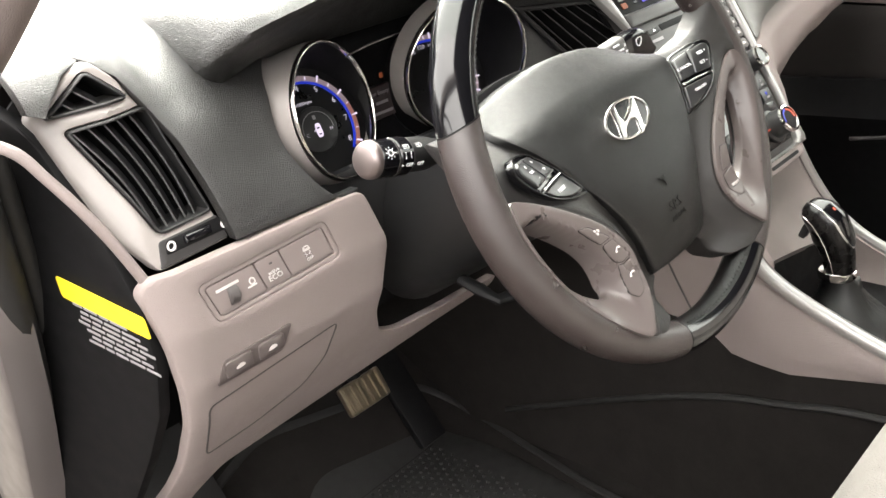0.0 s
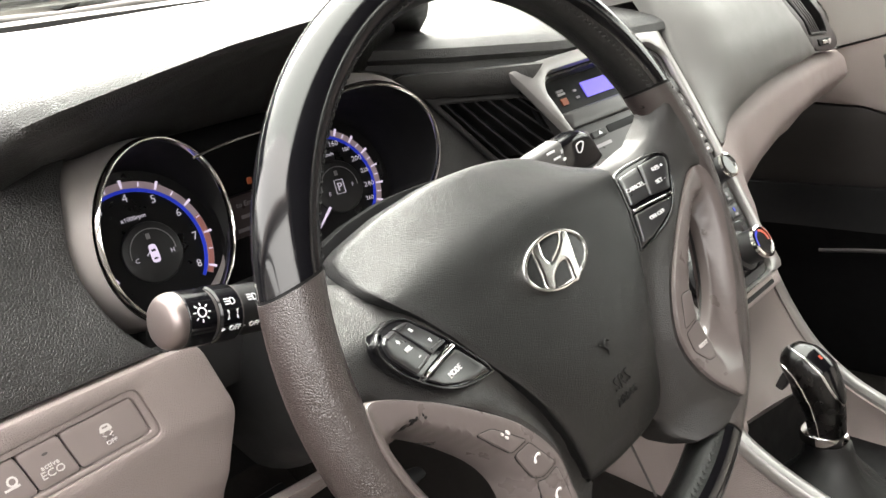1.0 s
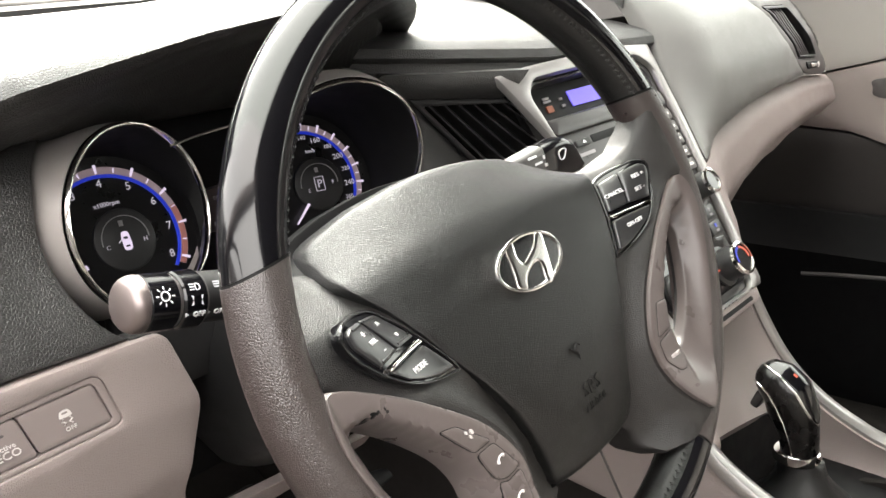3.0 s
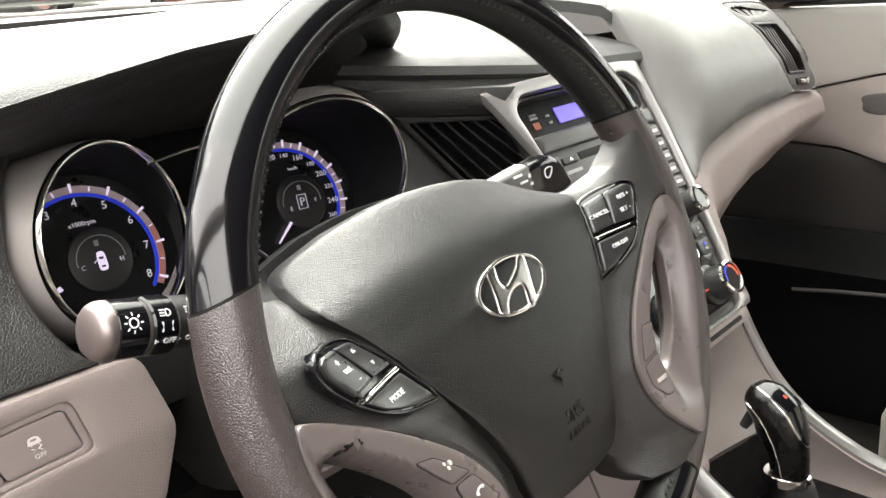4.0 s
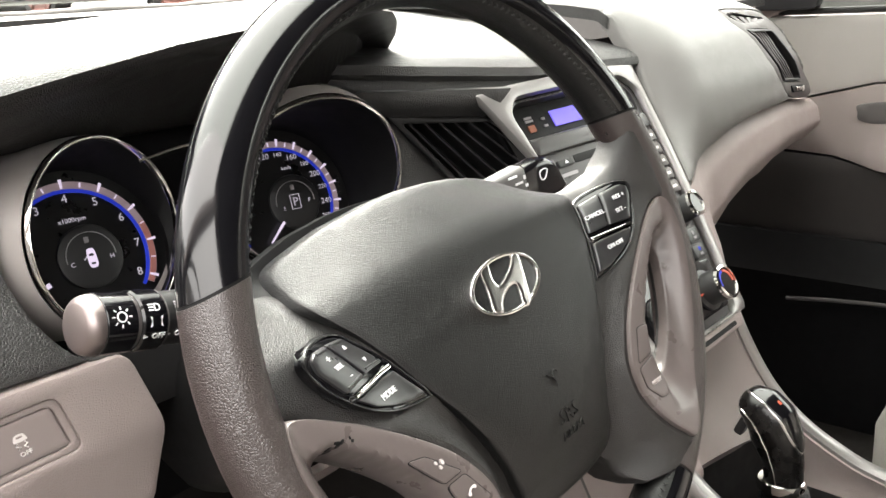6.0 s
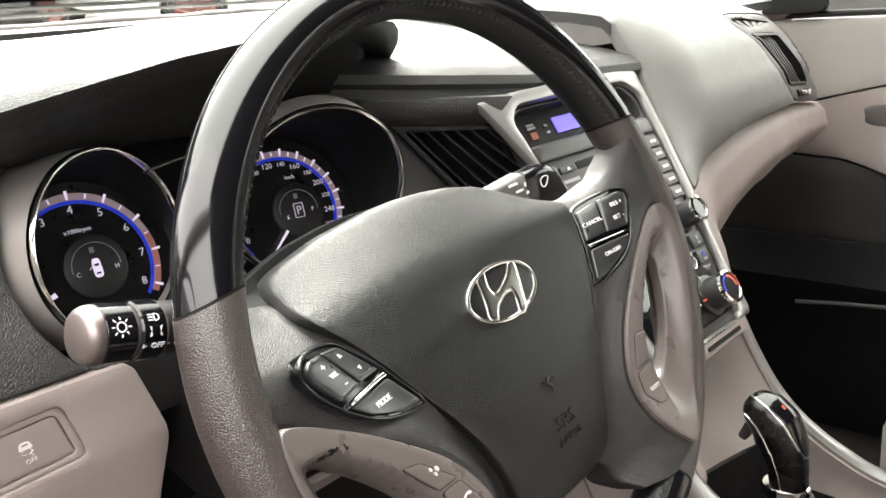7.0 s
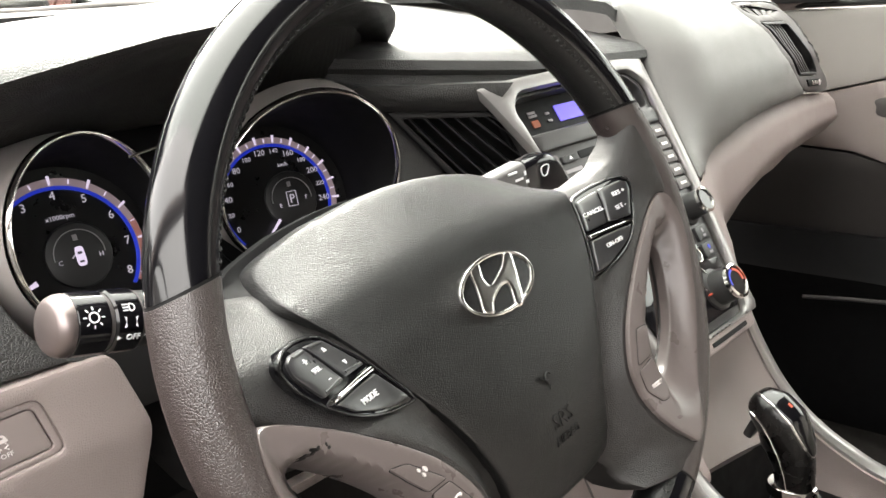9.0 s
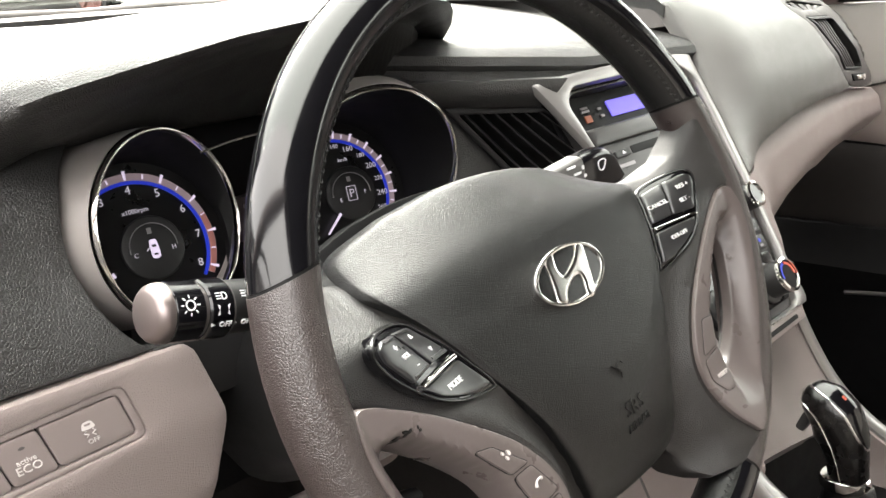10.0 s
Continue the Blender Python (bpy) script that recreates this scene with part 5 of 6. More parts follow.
    part("slider_mark", plate(ring, on_pad(-0.001), (0, 1, 0), (), 0.006, 0, 0.002), PALE_PRINT, ro)

    def band_y(u, z, t):
        y = lerp(t, [0, 0.15, 0.5, 0.85, 1], [0.150, 0.139, 0.133, 0.156, 0.225]) + 0.12 * max(0, u - 0.74) + 8.0 * max(0, u - 0.985) ** 2
        k = blend(u, 0.468, 0.10)
        return y * k + lerp(z, [0.455, 0.498, 0.545, 0.62, 0.705], [0.054, 0.0715, 0.086, 0.1235, 0.176]) * (1 - k)

    grid = []
    for u in np.linspace(0.467, 1.045, 60):
        top = lerp(u, [0.467, 0.50, 0.56, 0.62, 0.70, 0.82, 0.95, 1.05], [0.610, 0.614, 0.629, 0.642, 0.651, 0.650, 0.637, 0.625])
        bot = lerp(u, [0.467, 0.485, 0.505, 0.54, 0.60, 0.655, 0.713, 0.814, 0.93, 1.05], [0.457, 0.461, 0.466, 0.476, 0.500, 0.532, 0.550, 0.562, 0.565, 0.560])
        grid.append([(u, band_y(u, top + (bot - top) * t, t), top + (bot - top) * t) for t in np.linspace(0, 1, 14)])
    part("passenger_band", slab(grid, (0, 1, 0), 0.03), GREY_VINYL, dash, "taupe grained lower band")
    lid = [(0.675, 0.30), (0.675, 0.49), (0.70, 0.528), (0.762, 0.548), (0.847, 0.552), (0.96, 0.543), (1.03, 0.52), (1.03, 0.30)]
    part("glove_box", plate(rounded(lid, 0.02), lambda u, v: (u, 0.228 + 0.75 * max(0, 0.55 - v) + 0.1 * max(0, u - 0.74), v), (0, 1, 0), (), 0.02, 0.006, 0.02), GREY_VINYL, dash, "taupe glove box lid")
    part("glove_surround", plate(rect(0.675, 0.30, 1.05, 0.56, 0.02), lambda u, v: (u, 0.242 + 0.75 * max(0, 0.55 - v) + 0.1 * max(0, u - 0.74), v), (0, 1, 0), (), 0.03, 0.006, 0.02), GREY_DARK, dash)
    part("glove_latch", block((0.07, 0.012, 0.018), Matrix.Translation((0.84, 0.270, 0.50)), 0.004), GREY_DARK, dash)
    part("bulkhead", plate(rect(-0.36, 0.0, 1.06, 0.72), lambda u, v: (u, 0.82, v), (0, 1, 0), (), 0.2, 0, 0.02), CARPET, dash)
    return dash


build_dashboard()

# ---- centre stack ----
SLOPE = math.atan(0.62)
MS = basis((CX, 0.171, 0.705), (1, 0, 0), (0, math.sin(SLOPE), math.cos(SLOPE)))
SIN = MS.to_3x3() @ Vector((0, 0, -1))


def on_stack(w=0.0):
    return lambda u, v: MS @ Vector((u, v, w - 0.35 * u * u))


STACK_V = [0.036, -0.05, -0.13, -0.19, -0.24]
STACK_U = [0.128, 0.121, 0.110, 0.0985, 0.094]


def build_stack():
    st = thing("centre_stack", (CX, 0.2, 0.5), "silver-framed centre stack with radio and climate controls", "centre console")
    vs = np.linspace(0.036, -0.24, 24)
    side = [(lerp(-v, [-x for x in STACK_V], STACK_U), v) for v in vs]
    outline = side + [(-lerp(-v, [-0.036, -0.0133, 0.0095, 0.0388, 0.13, 0.19, 0.24], [0.1335, 0.1228, 0.1138, 0.1018, 0.0985, 0.095, 0.091]), v) for u, v in reversed(side)]
    inner = rounded([(-0.088, 0.0225), (0.092, 0.0225), (0.112, 0.008), (0.1055, -0.06), (0.096, -0.13), (0.086, -0.19), (0.070, -0.236), (-0.070, -0.236), (-0.084, -0.19), (-0.0905, -0.13), (-0.0945, -0.045), (-0.0978, -0.028), (-0.0990, -0.010), (-0.1025, 0.008)], 0.008)
    part("silver_frame", plate(outline, on_stack(0.004), SIN, [inner], 0.008, 0.004, 0.007), SILVER, st, "satin silver Y-shaped frame")
    face = part("radio_face", plate(inner, on_stack(-0.0035), SIN, [rounded([(-0.086, 0.0195), (0.090, 0.0195), (0.106, 0.004), (0.102, -0.0165), (-0.095, -0.0165), (-0.099, 0.006)], 0.008)], 0.010, 0.001, 0.014), STACK_FACE, st, "dark grey control face")
    part("display_well", plate(rect(-0.102, -0.020, 0.110, 0.0225, 0.006), on_stack(-0.018), SIN, (), 0.02, 0, 0.004), DULL_BLACK, face, "recessed black display")
    part("lcd", plate(rect(-0.0275, -0.0062, 0.060, 0.0095, 0.001), on_stack(-0.0165), SIN, (), 0.02, 0, 0.001), GLOW_LCD, face, "lit blue-violet display")
    part("telltale", plate(rect(-0.066, -0.0063, -0.0570, 0.0003, 0.001), on_stack(-0.0165), SIN, (), 0.02, 0, 0.001), GLOW_AMBER, face, "amber telltale")
    for u, v, w in ((-0.0610, 0.0078, 0.010), (-0.0610, 0.0046, 0.011), (-0.0405, 0.0040, 0.005), (-0.0405, -0.0030, 0.005)):
        part("telltale_print", plate(rect(u - w / 2, v - 0.0011, u + w / 2, v + 0.0011), on_stack(-0.0165), SIN, (), 0.02, 0, 0.001), LABEL_GREY, face)
    # brushed strip, disc slot and eject key
    part("radio_brow", plate(rounded([(-0.0960, -0.0165), (0.104, -0.0190), (0.103, -0.0360), (-0.0940, -0.0335)], 0.004), on_stack(0.001), SIN, (), 0.008, 0.003, 0.01), STACK_FACE, face, "dark satin strip")
    part("disc_slot", plate(rect(-0.0465, -0.0480, 0.060, -0.0405, 0.002), on_stack(-0.0030), SIN, (), 0.02, 0.0003, 0.004), DULL_BLACK, face, "disc slot")
    part("eject_key", plate(rect(-0.0730, -0.0482, -0.0510, -0.0415, 0.002), on_stack(-0.001), SIN, (), 0.006, 0.001, 0.008), SOFT_BLACK, face, "black eject key")
    part("eject_symbol", plate([(-0.0640, -0.0460), (-0.0590, -0.0460), (-0.0615, -0.0430)], on_stack(-0.0006), SIN, (), 0.01, 0, 0.0006), WHITE_PRINT, face)
    part("maker_print", plate(rect(-0.0730, -0.0572, -0.0500, -0.0540, 0.001), on_stack(-0.0030), SIN, (), 0.01, 0, 0.0006), LABEL_GREY, face)
    for s in (-1, 1):
        for k in range(5):
            v = -0.0450 - 0.0142 * k
            u = s * (0.0895 - 0.0012 * k)
            key = part("radio_key", plate(rect(u - 0.0115, v - 0.006, u + 0.0115, v + 0.006, 0.0018), on_stack(0.0005), SIN, (), 0.006, 0.0012, 0.008), GREY_DARK, face, "grey radio key")
            part("key_print", plate(rect(u - 0.006, v - 0.0014, u + 0.006, v + 0.0014), on_stack(0.0008), SIN, (), 0.01, 0, 0.0004), PALE_PRINT, key)
    for s in (-1, 1):
        m = MS @ Matrix.Translation((s * 0.0665, -0.1267, -0.004))
        kn = part("radio_knob", turned([(0.0165, 0.0), (0.0165, 0.003), (0.0130, 0.0045), (0.0125, 0.020), (0.0115, 0.0225)], m), SOFT_BLACK, face, "black round radio knob")
        part("knob_ring", turned([(0.0118, 0.021), (0.0130, 0.0215), (0.0130, 0.0245), (0.0105, 0.0252), (0.0102, 0.0225)], m), CHROME, kn, "chrome ring")
        part("knob_cap", turned([(0.0103, 0.022), (0.0101, 0.0236), (0.0, 0.0238)][:2], m), GLOSS_BLACK, kn)
    for k in range(2):
        v = -0.153 - 0.0165 * k
        for s in (-1, 1):
            u = s * (0.0715 - 0.003 * k)
            key = part("climate_key", plate(rect(u - 0.012, v - 0.0072, u + 0.012, v + 0.0072, 0.002), on_stack(0.0), SIN, (), 0.006, 0.0012, 0.008), SOFT_BLACK, face, "black climate key")
            part("key_lamp", plate(oval(u, v + 0.002, 0.0022, 0.0022, 14), on_stack(0.0004), SIN, (), 0.01, 0, 0.0004), GLOW_BLUE if (k == 1 and s > 0) else LABEL_GREY, key)
            part("key_print", plate(rect(u - 0.003, v - 0.0045, u + 0.003, v - 0.0020), on_stack(0.0004), SIN, (), 0.01, 0, 0.0004), LABEL_GREY, key)
    part("climate_screen", plate(rect(-0.054, -0.150, 0.054, -0.126, 0.003), on_stack(-0.0022), SIN, (), 0.02, 0.001, 0.006), GLOSS_BLACK, face, "gloss black climate panel")
    part("climate_panel", plate(rounded([(-0.078, -0.160), (0.0565, -0.160), (0.0565, -0.178), (0.080, -0.180), (0.074, -0.228), (-0.068, -0.228)], 0.005), on_stack(-0.0022), SIN, (), 0.02, 0.001, 0.006), GLOSS_BLACK, face, "gloss black climate panel")
    # seated-figure key of chrome-rimmed pads
    for cu, cv, ru, rv in ((0.040, -0.170, 0.0075, 0.0075), (0.030, -0.1925, 0.0085, 0.0125), (0.004, -0.205, 0.013, 0.0085), (-0.020, -0.190, 0.008, 0.012)):
        loop = oval(cu, cv, ru, rv, 28)
        pad = part("figure_key", plate(loop, on_stack(0.0005), SIN, (), 0.006, 0.001, 0.006), SOFT_BLACK, face, "black airflow key with chrome rim")
        part("key_rim", plate(loop, on_stack(0.0018), SIN, [band(loop, 0.0016)], 0.004, 0.0007, 0.004), CHROME, pad)
    for s in (-1, 1):
        m = MS @ Matrix.Translation((s * 0.0430, -0.2053, -0.004))
        kn = part("climate_knob", turned([(0.0200, 0.0), (0.0200, 0.004), (0.0165, 0.006), (0.0158, 0.022), (0.0150, 0.0245)], m), SOFT_BLACK, face, "black round temperature knob")
        part("knob_ring", turned([(0.0152, 0.022), (0.0166, 0.0230), (0.0164, 0.0265), (0.0140, 0.0272), (0.0136, 0.0245)], m), CHROME, kn, "chrome ring")
        part("knob_cap", turned([(0.0137, 0.0245), (0.0135, 0.0256)], m), GLOSS_BLACK, kn)
        if s > 0:
            part("warm_arc", arc_plate(m, 0.0095, 0.0118, -10, 85, 0.0262, 0.0006), GLOW_RED, kn, "red arc")
            part("cool_arc", arc_plate(m, 0.0095, 0.0118, 95, 190, 0.0262, 0.0006), GLOW_BLUE, kn, "blue arc")
            part("pointer", block((0.006, 0.0016, 0.002), m @ Matrix.Translation((-0.0185, -0.001, 0.0065)), 0.0003, 1), GLOW_RED, kn)
    # fold-down tray below the controls
    part("tray_lid", plate(rounded([(-0.084, -0.2365), (0.084, -0.2365), (0.078, -0.252), (-0.078, -0.252)], 0.005), on_stack(0.001), SIN, (), 0.008, 0.003, 0.012), GREY_VINYL, st, "taupe pocket lid")
    part("tray_slot", plate(rect(-0.010, -0.2475, 0.060, -0.2435, 0.002), on_stack(0.0018), SIN, (), 0.02, 0, 0.002), DULL_BLACK, st)


build_stack()

# ---- centre console and gear lever ----
NEAR = [(0.2545, 0.072, 0.545), (0.2515, 0.044, 0.490), (0.249, 0.026, 0.455), (0.248, 0.008, 0.424), (0.248, -0.020, 0.402), (0.249, -0.060, 0.381), (0.250, -0.118, 0.356), (0.250, -0.20, 0.335), (0.250, -0.45, 0.315)]
FAR = [(0.4505, 0.079, 0.545), (0.4545, 0.0645, 0.498), (0.459, 0.047, 0.455), (0.463, 0.024, 0.415), (0.466, -0.005, 0.3845), (0.468, -0.040, 0.3625), (0.470, -0.085, 0.3455), (0.470, -0.20, 0.328), (0.470, -0.45, 0.315)]


def build_console():
    co = thing("centre_console", (CX, -0.1, 0.05), "taupe centre console with silver edge strips", "centre console")
    for side, line in ((-1, NEAR), (1, FAR)):
        path = [Vector(p) for p in smooth_path(line, 8)]
        rings = []
        for i, p in enumerate(path):
            d = (path[min(i + 1, len(path) - 1)] - path[max(i - 1, 0)]).normalized()
            across = Vector((side, 0, 0))
            up = across.cross(d) * (1 if side < 0 else -1)
            up = up if up.z > 0 else -up
            w = lerp(i, [0, 20, 64], [0.015, 0.0165, 0.019])
            rings.append([p + across * a * w + up * h for a, h in ((-0.5, -0.004), (-0.5, 0.001), (-0.35, 0.0035), (0.0, 0.0045), (0.35, 0.0035), (0.5, 0.0), (0.5, -0.006))])
        part("edge_strip", loft(rings), SILVER, co, "bright satin silver edge strip")
        # side wall under the strip
        top = [Vector(p) for p in smooth_path(line, 4)]
        grid = []
        for p in top:
            low = lerp(-p.y, [-0.09, -0.05, 0.02, 0.12, 0.45], [0.335, 0.305, 0.300, 0.318, 0.285])
            low = min(low, p.z - 0.02)
            grid.append([(p.x + side * 0.006 * math.sin(t * 3.1), p.y, p.z - 0.003 + (low - p.z) * t) for t in np.linspace(0, 1, 7)])
        part("side_panel", slab(grid, (-side, 0, 0), 0.012), GREY_VINYL, co, "taupe side panel")
        wall = [(0.72, 0.02), (-0.60, 0.02), (-0.60, 0.31), (-0.10, 0.325), (0.0, 0.30), (0.09, 0.34), (0.13, 0.46), (0.25, 0.46), (0.72, 0.30)]
        part("tunnel_side", plate(wall, lambda u, v: (CX + side * (0.100 + 0.04 * max(0, 0.3 - v) - 0.004), u, v), (-side, 0, 0), (), 0.03, 0.002, 0.01), CARPET, co, "black carpeted tunnel side")
        if side < 0:
            front = rounded([(0.075, 0.545), (0.03, 0.47), (0.0, 0.42), (0.055, 0.325), (0.09, 0.329), (0.152, 0.336), (0.23, 0.348), (0.24, 0.59), (0.14, 0.615)], 0.008)
            part("stack_flank", plate(front, lambda u, v: (0.2515 - 0.2 * max(0, v - 0.54), u, v), (1, 0, 0), (), 0.02, 0.003, 0.01), GREY_VINYL, co, "taupe stack flank")
            part("panel_seam", tube([(0.2508, 0.150, 0.46), (0.2508, 0.116, 0.384), (0.2508, 0.088, 0.328)], 0.0012, 6), GREY_DARK, co)
    path = smooth_path([(0.246, 0.42, 0.10), (0.248, 0.20, 0.192), (0.249, 0.078, 0.235), (0.250, -0.016, 0.254), (0.250, -0.121, 0.271), (0.250, -0.45, 0.280)], 6)
    part("carpet_edge", tube(path, 0.0045, 8), RUBBER, co, "black carpet edge")
    # sloped face between the strips, and the pocket round the lever
    grid = []
    for a, b in zip(smooth_path(NEAR[:4], 4), smooth_path(FAR[:5], 3)):
        a, b = Vector(a), Vector(b)
        grid.append([a.lerp(b, t) + Vector((0, 0.010, -0.004)) * (1 - (2 * t - 1) ** 2) for t in np.linspace(0.03, 0.97, 14)])
    part("sloped_face", slab(grid, (0, 0.5, -0.8), 0.008), SHADED_TAUPE, co, "taupe sloping face, shade in its darker colour")
    drop = [[q + Vector((0, 0.003 - 0.1 * d, -0.002 - d)) for d in (0.0, 0.02, 0.05, 0.11)] for q in grid[-1]]
    part("pocket_front", slab(drop, (0, 1, 0), 0.005), DULL_BLACK, co)
    part("shift_plate", plate(rect(0.258, -0.46, 0.462, 0.0, 0.02), lambda u, v: (u, v, 0.318 + 0.05 * (v + 0.0)), (0, 0, -1), (), 0.03, 0.004, 0.02), DULL_BLACK, co, "black gear surround")
    cup = Matrix.Translation((0.405, -0.155, 0.318))
    part("cup_ring", turned([(0.036, 0.0), (0.036, 0.004), (0.040, 0.005), (0.042, 0.0)], cup), CHROME, co, "chrome cup holder ring")


build_console()


def build_gear_lever():
    gl = thing("gear_lever", (CX - 0.003, -0.045, 0.325), "gloss black automatic gear lever with leather boot", "gear lever")
    x = CX - 0.003
    # the grip rises from the collar and bends forwards into a rounded nose
    S = [0.0, 0.016, 0.034, 0.051, 0.064, 0.075, 0.081, 0.0845, 0.0858]
    spine = [[-0.033, -0.0315, -0.0275, -0.0205, -0.0115, -0.0015, 0.0045, 0.0076, 0.0084], [0.384, 0.400, 0.418, 0.434, 0.4445, 0.4490, 0.4490, 0.4480, 0.4476]]
    heading = [90, 85, 68, 46, 26, 10, 0, -5, -8]
    deep = [0.0165, 0.0175, 0.0205, 0.0240, 0.0210, 0.0160, 0.0112, 0.0062, 0.0010]
    wide = [0.0165, 0.0168, 0.0180, 0.0196, 0.0196, 0.0172, 0.0130, 0.0075, 0.0012]

    def grip(d, a, lift=0.0):
        h, r, w = radians(lerp(d, S, heading)), lerp(d, S, deep) + lift, lerp(d, S, wide) + lift
        c, e = math.cos(a), math.sin(a)
        c = math.copysign(abs(c) ** 0.86, c)
        return Vector((x - w * e, lerp(d, S, spine[0]) - r * c * math.sin(h), lerp(d, S, spine[1]) + r * c * math.cos(h)))

    stations = [float(q) for q in np.interp(np.linspace(0, 1, 34), [0, 0.75, 1], [0, 0.064, 0.0858])]
    knob = part("knob", loft([[grip(d, a) for a in np.linspace(0, 2 * math.pi, 40, endpoint=False)] for d in stations]), GRIP_BLACK, gl, "satin black gear knob", 60)
    on_grip = lambda lift: lambda u, v: grip(0.0545 + u, v / 0.0195, lift)
    inward = Vector((0, 0.35, -0.93))
    face = smooth_loop([(0.0235, 0.0), (0.0200, 0.0095), (0.0060, 0.0150), (-0.0120, 0.0135), (-0.0240, 0.0075), (-0.0275, 0.0), (-0.0240, -0.0075), (-0.0120, -0.0135), (0.0060, -0.0150), (0.0200, -0.0095)], 5)
    cap = part("knob_cap", plate(face, on_grip(0.0011), inward, (), 0.004, 0.0008, 0.003), GLOSS_BLACK, knob, "gloss black inset cap", 60)
    part("cap_ring", plate(band(face, -0.0013), on_grip(0.0007), inward, [band(face, -0.0001)], 0.003, 0.0003, 0.002), BADGE, knob, "thin chrome ring")
    part("knob_print", plate(rect(0.0030, 0.0040, 0.0055, 0.0062), on_grip(0.0014), inward, (), 0.004, 0, 0.0006), GLOW_RED, cap)
    for s in (-1, 1):
        part("trim_line", tube([grip(d, s * radians(92 + 8 * math.sin(40 * d)), 0.0002) for d in np.linspace(0.001, 0.0825, 30)], 0.0009, 8), CHROME, knob, "thin chrome line")
    part("release_button", block((0.013, 0.009, 0.019), pose(x, 0.0055, 0.4265, 24, 0, 0), 0.0035), SOFT_BLACK, knob, "black release button")
    part("collar", loft([[(x + k * 0.0185 * math.cos(a), -0.0305 + k * 0.0205 * math.sin(a), z) for a in np.linspace(0, 2 * math.pi, 40, endpoint=False)] for k, z in ((0.9, 0.374), (1.02, 0.375), (1.05, 0.379), (1.0, 0.384), (0.9, 0.385))]), CHROME, gl, "chrome collar")
    rng = random.Random(4)
    rings = []
    for k, (z, r) in enumerate(((0.376, 0.019), (0.370, 0.0205), (0.362, 0.023), (0.352, 0.029), (0.340, 0.040), (0.330, 0.052), (0.322, 0.060), (0.318, 0.062))):
        rings.append([(x + r * 0.82 * math.cos(a) * (1 + 0.06 * math.sin(3 * a + k)), -0.034 - 0.10 * (0.376 - z) + r * math.sin(a) * (1 + 0.07 * math.sin(4 * a + 1.3 * k) + 0.03 * rng.uniform(-1, 1)), z) for a in np.linspace(0, 2 * math.pi, 48, endpoint=False)])
    part("boot", loft(rings), PAD_VINYL, gl, "creased black leather boot", 70)


build_gear_lever()


# ---- footwell, pedals and seats ----
def build_floor():
    fl = thing("cabin_floor", (0.35, -0.3, 0.03), "dark carpeted cabin floor", "floor", kind="structure")
    grid = [[(x, y, 0.05 + 0.55 * max(0, y - 0.50) + 0.02 * max(0, x - 0.20)) for y in np.linspace(-1.3, 0.85, 30)] for x in np.linspace(-0.40, 1.10, 24)]
    part("carpet", slab(grid, (0, 0, -1), 0.02), CARPET, fl, "dark brown-black carpet")
    mat = thing("floor_mat", (-0.02, 0.25, 0.055), "black rubber floor mat with dimpled heel pad", "floor mat")
    z = lambda y: 0.058 + 0.55 * max(0, y - 0.50)
    loop = rounded([(-0.26, -0.30), (0.17, -0.30), (0.212, 0.235), (0.237, 0.37), (0.264, 0.505), (0.22, 0.60), (-0.05, 0.66), (-0.24, 0.60)], 0.04)
    part("mat_base", plate(loop, lambda u, v: (u, v, z(v)), (0, 0, -1), (), 0.03, 0.003, 0.006), CARPET, mat)
    ring = band(loop, 0.012)
    part("mat_binding", plate(loop, lambda u, v: (u, v, z(v) + 0.003), (0, 0, -1), [ring], 0.02, 0.003, 0.006), RUBBER, mat, "black bound edge")
    part("heel_pad", plate(rounded([(-0.12, 0.02), (0.172, 0.02), (0.205, 0.42), (0.19, 0.52), (-0.02, 0.56), (-0.12, 0.50)], 0.03), lambda u, v: (u, v, z(v) + 0.0035), (0, 0, -1), (), 0.03, 0.002, 0.004), RUBBER, mat, "ribbed black rubber heel pad")
    studs = []
    for i in range(22):
        for j in range(38):
            u, v = -0.110 + 0.0125 * i + 0.006 * (j % 2), 0.03 + 0.0125 * j
            if u < 0.155 and v < 0.51:
                studs.append(turned([(0.0030, 0.0), (0.0022, 0.0022), (0.0008, 0.0026)], Matrix.Translation((u, v, z(v) + 0.0035)), 6))
    tagged(part("studs", merge(*studs), RUBBER, mat, "small raised rubber studs"), kind="stuff")
    rest = thing("foot_rest", (-0.19, 0.60, 0.15), "black plastic foot rest", "foot rest")
    part("rest_pad", block((0.11, 0.03, 0.28), pose(-0.215, 0.60, 0.20, -38, 0, 0), 0.012), SOFT_BLACK, rest)
    br = thing("brake_pedal", (0.02, 0.47, 0.25), "metal-faced brake pedal worn to bare steel", "pedal")
    m = pose(0.018, 0.452, 0.252, -28, 0, 0)
    part("pedal_pad", block((0.070, 0.012, 0.042), m, 0.005), STEEL, br, "worn steel pad")
    for k in range(6):
        part("pad_rib", block((0.005, 0.005, 0.036), m @ Matrix.Translation((-0.027 + 0.0108 * k, -0.006, 0)), 0.0015), STEEL, br)
    part("pedal_arm", tube([(0.018, 0.46, 0.26), (0.02, 0.56, 0.38), (0.02, 0.60, 0.55)], [0.009, 0.011, 0.011], 10), DULL_BLACK, br)
    ac = thing("accelerator_pedal", (0.13, 0.55, 0.08), "black rubber-faced accelerator pedal", "pedal")
    part("pedal_pad", block((0.05, 0.015, 0.17), pose(0.135, 0.52, 0.16, -35, 0, 0), 0.006), DULL_BLACK, ac)


build_floor()


